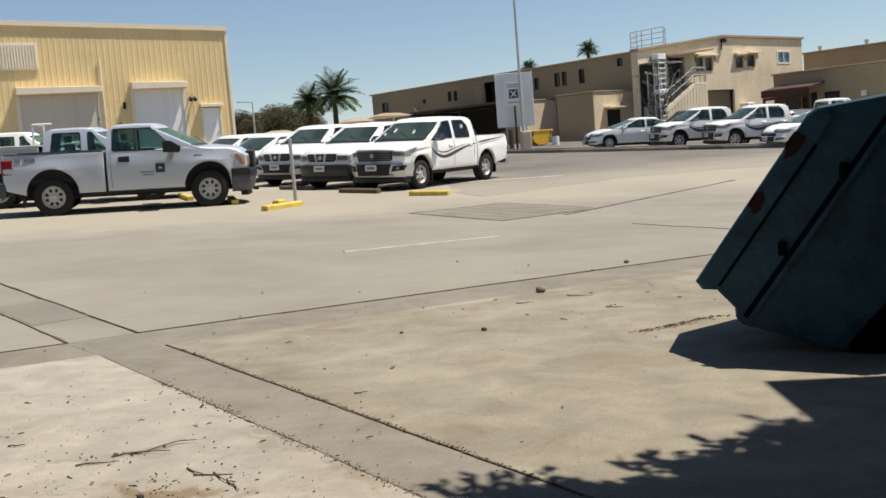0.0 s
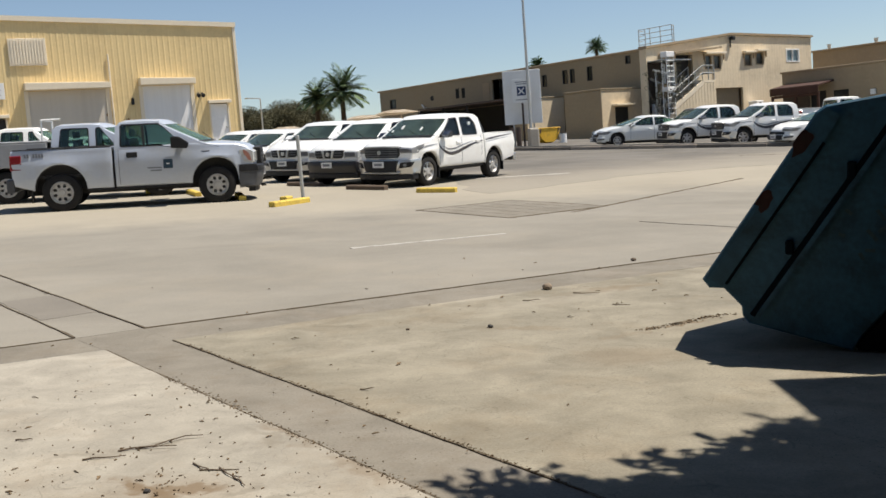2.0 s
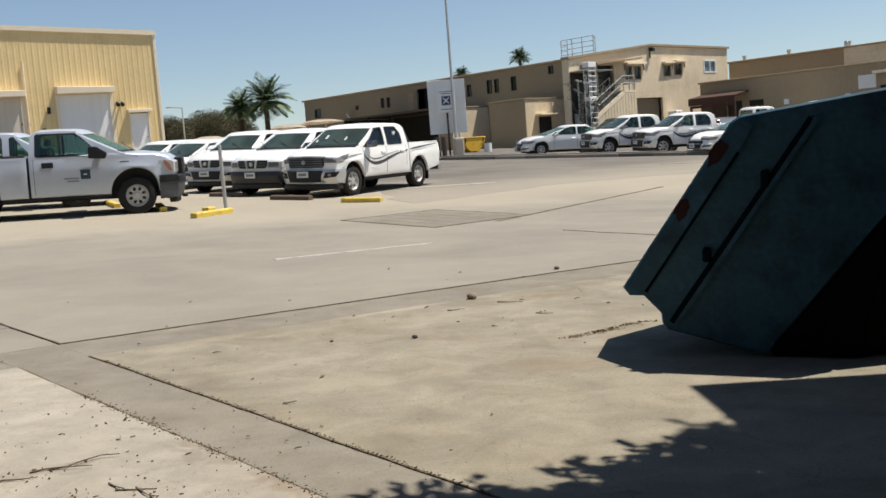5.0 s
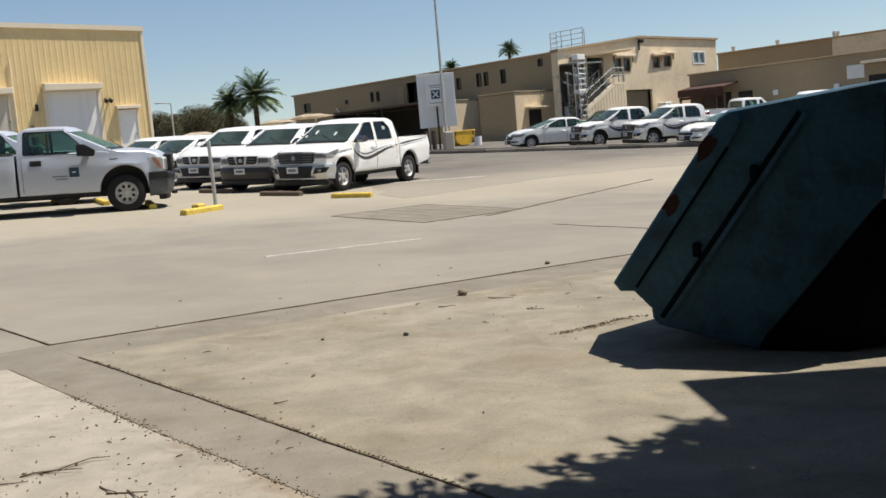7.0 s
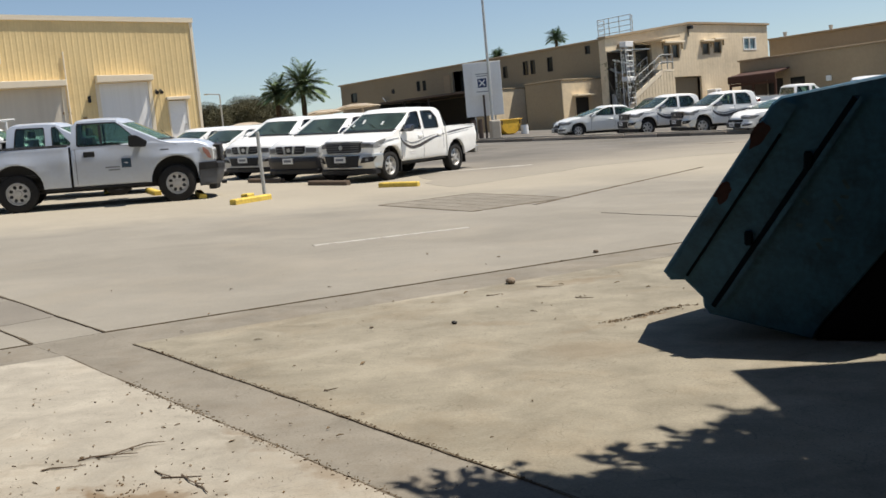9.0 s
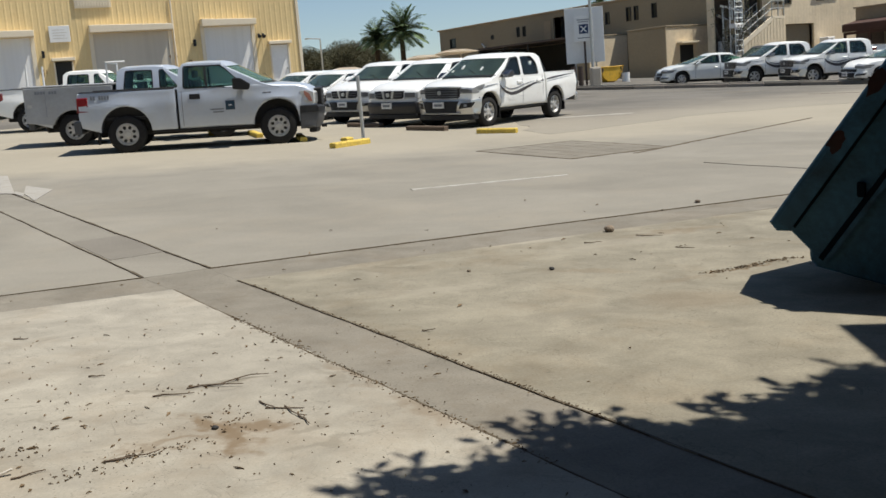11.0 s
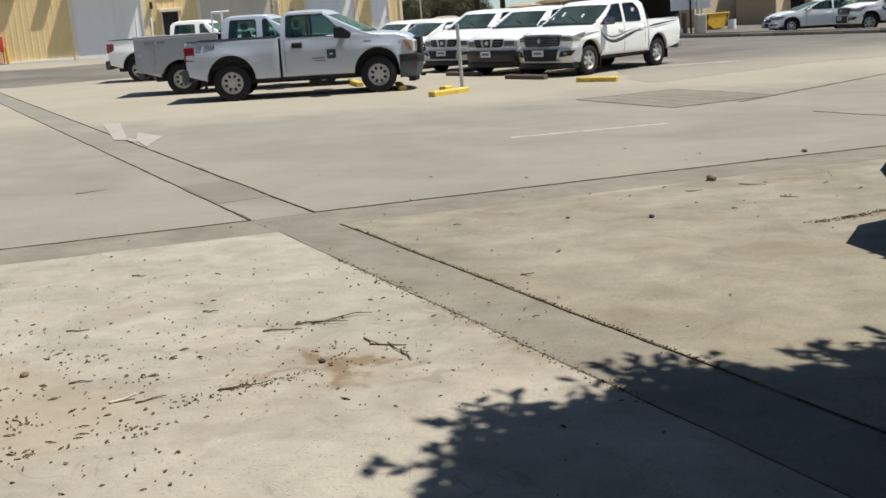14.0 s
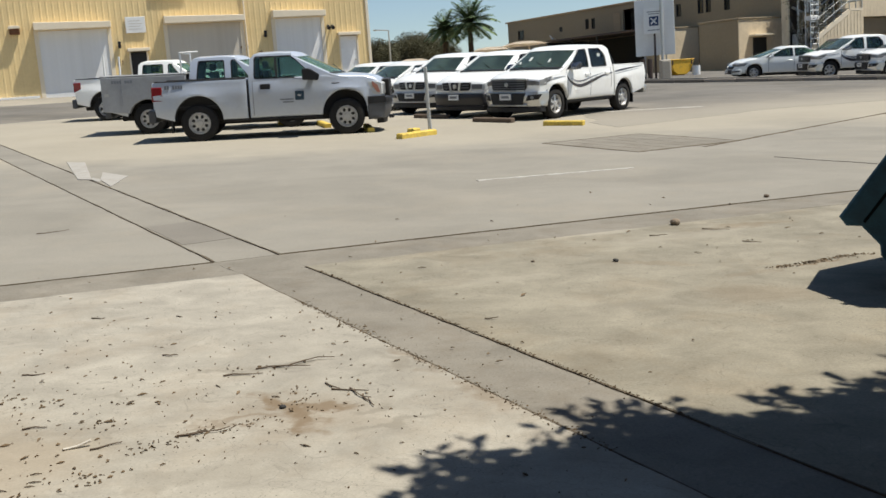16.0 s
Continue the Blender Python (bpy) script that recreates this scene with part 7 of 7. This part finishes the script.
def shrub_tree(x, y, h, w, seed, label):
    rng = random.Random(seed)
    t = thing("scrub_tree", upright(x, y), label, "tree", "far scrub trees")
    bm = bmesh.new()
    rod(bm, (0, 0, -0.1), (0.1, 0, h * 0.5), 0.18, 0.1)
    tips = []
    for k in range(6):
        a = k * 1.05 + rng.uniform(0, 0.5)
        tip = Vector((math.cos(a) * w * 0.5, math.sin(a) * w * 0.5, h * rng.uniform(0.55, 0.85)))
        rod(bm, (0.05, 0, h * 0.3), tip, 0.08, 0.03, 6)
        tips.append(tip)
    part("trunk", bm, BARK, t)
    bm = bmesh.new()
    cs = [(tip + Vector((rng.uniform(-.3, .3), rng.uniform(-.3, .3), rng.uniform(-.3, .75))), w * rng.uniform(0.12, 0.34)) for tip in tips for _ in range(3)] + [((0, 0, h * 0.62), w * 0.36)]
    crown(bm, cs, 34000, 0.13, rng)
    part("crown", bm, SCRUB, t)


for az, dist, h, w, s in ((-9.2, 92, 4.6, 4.2, 1), (-8.2, 95, 4.9, 4.4, 2), (-10.2, 94, 3.9, 3.8, 3), (-7.4, 97, 4.2, 3.6, 4)):
    shrub_tree(*place(az, dist), h * 0.88, w, s, "olive-brown dusty scrub tree")

# bare tangled shrub growing up the stair bay
bay = OB.matrix_basis @ G90 @ Vector((-8.0, -0.75, 0))
t = thing("dry_shrub", upright(bay.x, bay.y), "tall bare grey-brown shrub tangled in the stair bay", "shrub")
rng = random.Random(77)
bm = bmesh.new()
tips = []
for k in range(13):
    a = rng.uniform(0, 6.28)
    p = Vector((rng.uniform(-.15, .15), rng.uniform(-.15, .15), -0.1))
    d = Vector((math.cos(a) * 0.16, math.sin(a) * 0.16, 1)).normalized()
    rad = 0.05
    for j in range(6):
        q = p + d * rng.uniform(0.55, 0.85)
        rod(bm, p, q, rad, rad * 0.75, 5)
        p, rad = q, rad * 0.75
        d = (d + Vector((rng.uniform(-.35, .35), rng.uniform(-.35, .35), 0))).normalized()
        if j > 1:
            tips.append(p.copy())
part("trunk", bm, DRY_WOOD, t)
bm = bmesh.new()
crown(bm, [(p, rng.uniform(0.15, 0.4)) for p in tips], 700, 0.12, rng)
part("crown", bm, SCRUB, t)

# shade roofs over far parking
for az, dist, yaw, wide, tall in ((-4.3, 84, 20, 1.4, 0.42), (-2.45, 84, 20, 1.5, 0.75), (-8.6, 90, 10, 1.5, 0.0)):
    x, y = place(az, dist)
    c = thing("carport", upright(x, y, yaw), "beige canvas car shade on steel posts", "carport", "car shades")
    bm = bmesh.new()
    rim = [bm.verts.new((sx * wide, sy * 2.5, 2.12 + tall + 0.03 * sx * sy)) for sx, sy in ((-1, -1), (0, -1.04), (1, -1), (1.02, 0), (1, 1), (0, 1.04), (-1, 1), (-1.02, 0))]
    mid = [bm.verts.new((v.co.x * 0.45, v.co.y * 0.45, 2.40 + tall)) for v in rim]
    peak = bm.verts.new((0, 0, 2.46 + tall))
    for i in range(8):
        j = (i + 1) % 8
        bm.faces.new((rim[i], rim[j], mid[j], mid[i]))
        bm.faces.new((mid[i], mid[j], peak))
    bmesh.ops.solidify(bm, geom=bm.faces[:], thickness=0.03)
    part("canopy", bm, CANVAS, c)
    for px in (-wide * 0.9, wide * 0.9):
        part("post", rodded((px, 2.2, -0.05), (px, 2.2, 2.15 + tall), 0.09), CANVAS, c)
st = thing("street_lamp", upright(*place(-9.9, 80)), "thin street lamp with a bent arm", "street lamp")
part("pole", rodded((0, 0, 0), (0, 0, 4.2), 0.07, 0.05), STEEL, st)
part("arm", rodded((0, 0, 4.2), (-0.9, 0, 4.3), 0.04), STEEL, st)
part("head", boxed(-1.2, -0.85, -0.1, 0.1, 4.24, 4.34, 0.02), STEEL, st)
low_wall = tagged(new("boundary_wall", mesh_of("boundary_wall", boxed(-26, 26, -0.1, 0.1, -0.5, 1.5, 0.02), STUCCO_B)), "low tan boundary wall at the far side of the yard", "wall", kind="structure")
low_wall.matrix_basis = upright(*place(-4, 96), 4)

# shade tree over the south corner, out of view, its crown also blocking skylight
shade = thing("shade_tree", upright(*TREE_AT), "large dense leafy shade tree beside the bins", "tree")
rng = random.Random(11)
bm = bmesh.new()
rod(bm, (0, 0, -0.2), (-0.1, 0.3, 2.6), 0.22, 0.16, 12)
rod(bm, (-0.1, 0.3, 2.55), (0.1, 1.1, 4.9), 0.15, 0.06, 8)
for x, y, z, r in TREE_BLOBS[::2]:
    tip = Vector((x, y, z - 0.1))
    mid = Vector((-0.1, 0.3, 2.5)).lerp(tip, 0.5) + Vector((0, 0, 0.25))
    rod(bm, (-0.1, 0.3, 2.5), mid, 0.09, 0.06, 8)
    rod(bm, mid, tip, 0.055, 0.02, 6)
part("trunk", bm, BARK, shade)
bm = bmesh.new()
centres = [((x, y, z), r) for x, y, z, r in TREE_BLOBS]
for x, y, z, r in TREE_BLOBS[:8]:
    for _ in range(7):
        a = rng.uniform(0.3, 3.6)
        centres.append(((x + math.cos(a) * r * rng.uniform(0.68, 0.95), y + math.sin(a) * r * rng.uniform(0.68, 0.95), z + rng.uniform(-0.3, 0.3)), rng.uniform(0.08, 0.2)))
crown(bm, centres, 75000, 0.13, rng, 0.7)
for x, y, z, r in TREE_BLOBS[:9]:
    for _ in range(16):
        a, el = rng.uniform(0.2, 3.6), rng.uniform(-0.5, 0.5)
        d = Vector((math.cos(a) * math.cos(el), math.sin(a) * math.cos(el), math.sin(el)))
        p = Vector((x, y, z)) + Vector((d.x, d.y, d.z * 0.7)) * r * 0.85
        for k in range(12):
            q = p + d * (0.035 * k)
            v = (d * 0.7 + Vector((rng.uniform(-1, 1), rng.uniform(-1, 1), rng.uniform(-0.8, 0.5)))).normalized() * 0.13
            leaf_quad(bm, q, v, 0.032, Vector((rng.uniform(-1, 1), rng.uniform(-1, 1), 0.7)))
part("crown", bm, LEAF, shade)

# ---- litter ----
rng = random.Random(21)


def scatter(name, count, spots, size, material, label, category):
    bm = bmesh.new()
    for _ in range(count):
        cx, cy, sx, sy = rng.choice(spots)
        x, y = rng.gauss(cx, sx), rng.gauss(cy, sy)
        a, s = rng.uniform(0, 6.28), size * rng.uniform(0.5, 1.6)
        z = ground_z(x, y) + 0.017
        d = Vector((math.cos(a), math.sin(a), 0)) * s
        s_ = rng.choice((0.7, 0.8, 1.0, 1.7))
        d *= s_
        n = Vector((-d.y, d.x, 0)) * rng.uniform(0.08, 0.3) / s_
        p = Vector((x, y, z))
        top = [bm.verts.new(q) for q in (p, p + d * 0.5 + n + Vector((0, 0, s * 0.25)), p + d + Vector((0, 0, s * 0.1)), p + d * 0.5 - n + Vector((0, 0, s * 0.1)))]
        low = [bm.verts.new(v.co + Vector((0, 0, -0.004))) for v in top]
        bm.faces.new(top)
        bm.faces.new(low[::-1])
        for i in range(4):
            bm.faces.new((low[i], low[(i + 1) % 4], top[(i + 1) % 4], top[i]))
    return tagged(new(name, mesh_of(name, bm, material)), label, category, kind="stuff")


scatter("leaf_litter", 430, [(-3.2, 4.0, 0.7, 0.6), (-2.4, 4.5, 0.9, 0.8), (-1.4, 5.0, 0.8, 0.8), (-3.0, 3.4, 0.6, 0.4), (-2.4, 3.5, 0.5, 0.4)], 0.021, DRY_LEAF, "scattered dry brown leaves on pale concrete", "leaf litter")
scatter("leaf_litter", 420, [(-2.9, 3.9, 0.9, 0.8), (-2.0, 4.6, 1.2, 1.0), (-1.2, 4.2, 0.7, 0.6), (-3.4, 5.4, 0.9, 0.8)], 0.009, DRY_LEAF, "fine brown leaf crumbs on pale concrete", "leaf litter")
scatter("leaf_litter", 60, [(0.6, 8.5, 1.2, 1.0), (-0.5, 7.0, 1.5, 1.2), (-1.0, 9.5, 2.5, 1.2)], 0.028, DRY_LEAF, "sparse dry leaves on the warm slab", "leaf litter")
trail = [(-1.98 + 0.05 * k, 3.84 + 0.04 * k, 0.05, 0.035) for k in range(11)] + [(-1.42 + 0.03 * k, 4.62 - 0.06 * k, 0.05, 0.05) for k in range(5)]
scatter("leaf_litter", 120, trail, 0.011, DRY_LEAF, "broken leaf bits trailing over the stain", "leaf litter")
clumps = [(-2.91, 4.52, 0.04, 0.04), (-2.67, 4.49, 0.05, 0.04), (-2.27, 4.18, 0.05, 0.04), (-1.98, 3.59, 0.05, 0.05), (-2.41, 3.31, 0.05, 0.04), (-2.62, 3.63, 0.04, 0.03), (-1.70, 4.95, 0.12, 0.05), (-1.05, 4.55, 0.09, 0.07)]
scatter("leaf_litter", 110, clumps, 0.017, DRY_LEAF, "small clumps of dry brown leaves", "leaf litter")
spots = [(NL.x + E1.x * k * 0.041, NL.y + E1.y * k * 0.041, 0.02, 0.02) for k in range(29, 110)]
scatter("joint_debris", 420, spots, 0.0085, DRY_LEAF, "brown plant debris lying in the slab joint", "debris")
spots = [(NR.x + E1.x * k * 0.037, NR.y + E1.y * k * 0.037, 0.011, 0.011) for k in range(8, 120)]
scatter("joint_debris", 430, spots, 0.0075, DRY_LEAF, "brown plant debris lying in the slab joint", "debris")
scatter("joint_debris", 230, [(1.45 + 0.055 * k, 7.36 + 0.034 * k, 0.04, 0.014) for k in range(14)], 0.015, DRY_LEAF, "dry debris swept against the refuse container", "debris")


def twig(x, y, yaw, length, r=0.006):
    rr = random.Random(int(x * 100 + y * 37))
    bm = bmesh.new()
    p = Vector((-length / 2, 0, r + 0.014))
    for k in range(4):
        q = p + Vector((length / 4, rr.uniform(-0.12, 0.12) * length, rr.uniform(-0.002, 0.004)))
        rod(bm, p, q, r * (1.1 - 0.15 * k), r * (0.95 - 0.15 * k), 6)
        p = q
    ob = tagged(new("twig", mesh_of("twig", bm, BARK)), "thin dry brown twig lying on the concrete", "twig", "twigs")
    ob.matrix_basis = stand(x, y, yaw)


for x, y, a, n in ((-1.62, 5.03, 15, 0.42), (-1.25, 4.72, -30, 0.22), (-1.18, 4.62, -24, 0.26), (-2.1, 3.9, 35, 0.2), (-2.55, 4.1, 10, 0.16), (-3.0, 4.9, 8, 0.18), (-3.2, 6.1, 3, 0.14),
                   (1.25, 9.0, -12, 0.34), (1.45, 8.35, -35, 0.24), (0.72, 8.75, 5, 0.22), (-0.55, 6.0, 0, 0.12), (-1.75, 4.05, 20, 0.16), (-2.35, 5.25, 0, 0.14), (-5.4, 9.6, 25, 0.45), (-1.52, 5.09, 24, 0.5), (-1.80, 4.88, 3, 0.3), (-1.10, 4.60, -48, 0.3), (-1.04, 4.48, -60, 0.22), (-1.72, 4.08, 28, 0.34)):
    twig(x, y, a, n * 0.7, 0.0045)


def lump(name, x, y, size, material, label, category, seed, flat=0.6):
    bm = bmesh.new()
    bmesh.ops.create_icosphere(bm, subdivisions=2, radius=size / 2)
    for v in bm.verts:
        v.co *= 1 + 0.35 * noise.noise(v.co * (5 / size) * 0.3 + Vector((seed, 0, 0)))
        v.co.z *= flat
    ob = tagged(new(name, mesh_of(name, bm, material)), label, category)
    ob.matrix_basis = stand(x, y, seed * 40, size * flat * 0.42 + 0.01)


PALE_STONE = surface("pale_stone", (0.20, 0.155, 0.11), 0.9, vary=0.3, grain=60, blotch=14, bump=0.004)
lump("stone", 0.93, 9.30, 0.10, PALE_STONE, "small dusty brown broken stone on the concrete", "stone", 1, 0.75)
lump("stone", 0.30, 7.68, 0.045, DARK, "small black lump on the concrete", "stone", 2)
lump("stone", 2.05, 10.9, 0.06, BARK, "small brown lump on the concrete", "stone", 3)
lump("stone", -0.35, 7.72, 0.03, BARK, "small brown lump on the concrete", "stone", 4)
lump("stone", -1.44, 4.40, 0.035, DARK, "small black lump on the concrete", "stone", 5)
for k, (x, y) in enumerate(((-3.1, 3.62), (-2.75, 3.45), (-3.3, 4.35), (-3.6, 4.0), (-2.9, 4.2))):
    lump("seed_pod", x, y, 0.045, DRY_LEAF, "dry curled brown seed pod", "seed pod", 6 + k)
bm = slabbed([(-0.06, 0.0), (0.0, 0.003), (0.06, 0.02), (0.057, 0.026), (0.0, 0.009), (-0.06, 0.004)], -0.009, 0.009)
scrap = tagged(new("plastic_scrap", mesh_of("plastic_scrap", bm, OFF_WHITE)), "curled dusty white plastic scrap on the concrete", "scrap")
scrap.matrix_basis = stand(-2.23, 3.89, 28, 0.015)


# kept dark so the underside bounces little light into the shade
DARK_SHEET = surface("dark_unseen_sheet", (0.045, 0.034, 0.028), 0.9, vary=0.3, grain=12, blotch=1.5, spec=0.1)
# unseen sheet roof on posts, south-east, placed by the straight-edged shade it throws
lean = thing("sheet_roof", pose(0, 0, 0), "unseen sheet-metal roof on posts, added to shade the ground", "shade roof")
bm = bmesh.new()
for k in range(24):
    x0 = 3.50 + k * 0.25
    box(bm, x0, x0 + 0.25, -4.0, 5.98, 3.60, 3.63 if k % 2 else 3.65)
part("roof_sheet", bm, DARK_SHEET, lean)
# second unseen panel, added to hold skylight off the shaded ground
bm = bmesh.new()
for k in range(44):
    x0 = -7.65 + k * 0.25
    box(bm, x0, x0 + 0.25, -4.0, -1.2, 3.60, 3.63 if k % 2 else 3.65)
part("roof_sheet", bm, DARK_SHEET, lean)
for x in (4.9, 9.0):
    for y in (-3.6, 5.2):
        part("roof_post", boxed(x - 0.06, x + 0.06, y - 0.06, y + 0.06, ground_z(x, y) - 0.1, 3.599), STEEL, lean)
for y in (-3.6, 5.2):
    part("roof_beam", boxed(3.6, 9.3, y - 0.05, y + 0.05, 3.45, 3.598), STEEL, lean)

# very dark so the added walls bounce no light
SKY_BLOCK_DARK = surface("sky_block_dark", (0.045, 0.036, 0.028), 0.95, spec=0.05, vary=0.15, grain=6, blotch=0.5, dirt=(0.03, 0.024, 0.018), dirt_amount=0.4)
# unseen dark walls added south, west and east of the standpoint to block skylight
back_wall = tagged(new("sky_block_south", mesh_of("sky_block_south", boxed(-14, 16, -0.15, 0.15, -1.5, 13.0, 0.02), SKY_BLOCK_DARK)), "unseen plain dark wall added to block skylight", "wall", kind="structure")
back_wall.matrix_basis = pose(0, -1.3, -1.65)
wall_w = tagged(new("sky_block_west", mesh_of("sky_block_west", boxed(-0.15, 0.15, -1.1, 4.6, -1.5, 12.0, 0.02), SKY_BLOCK_DARK)), "unseen plain dark wall added to block skylight", "wall", kind="structure")
wall_w.matrix_basis = pose(-4.2, 0, 0)
wall_e = tagged(new("sky_block_east", mesh_of("sky_block_east", boxed(-0.1, 0.1, -1.1, 5.6, -1.5, 3.58, 0.02), SKY_BLOCK_DARK)), "unseen plain dark wall added under the roof to block skylight", "wall", kind="structure")
wall_e.matrix_basis = pose(6.2, 0, 0)
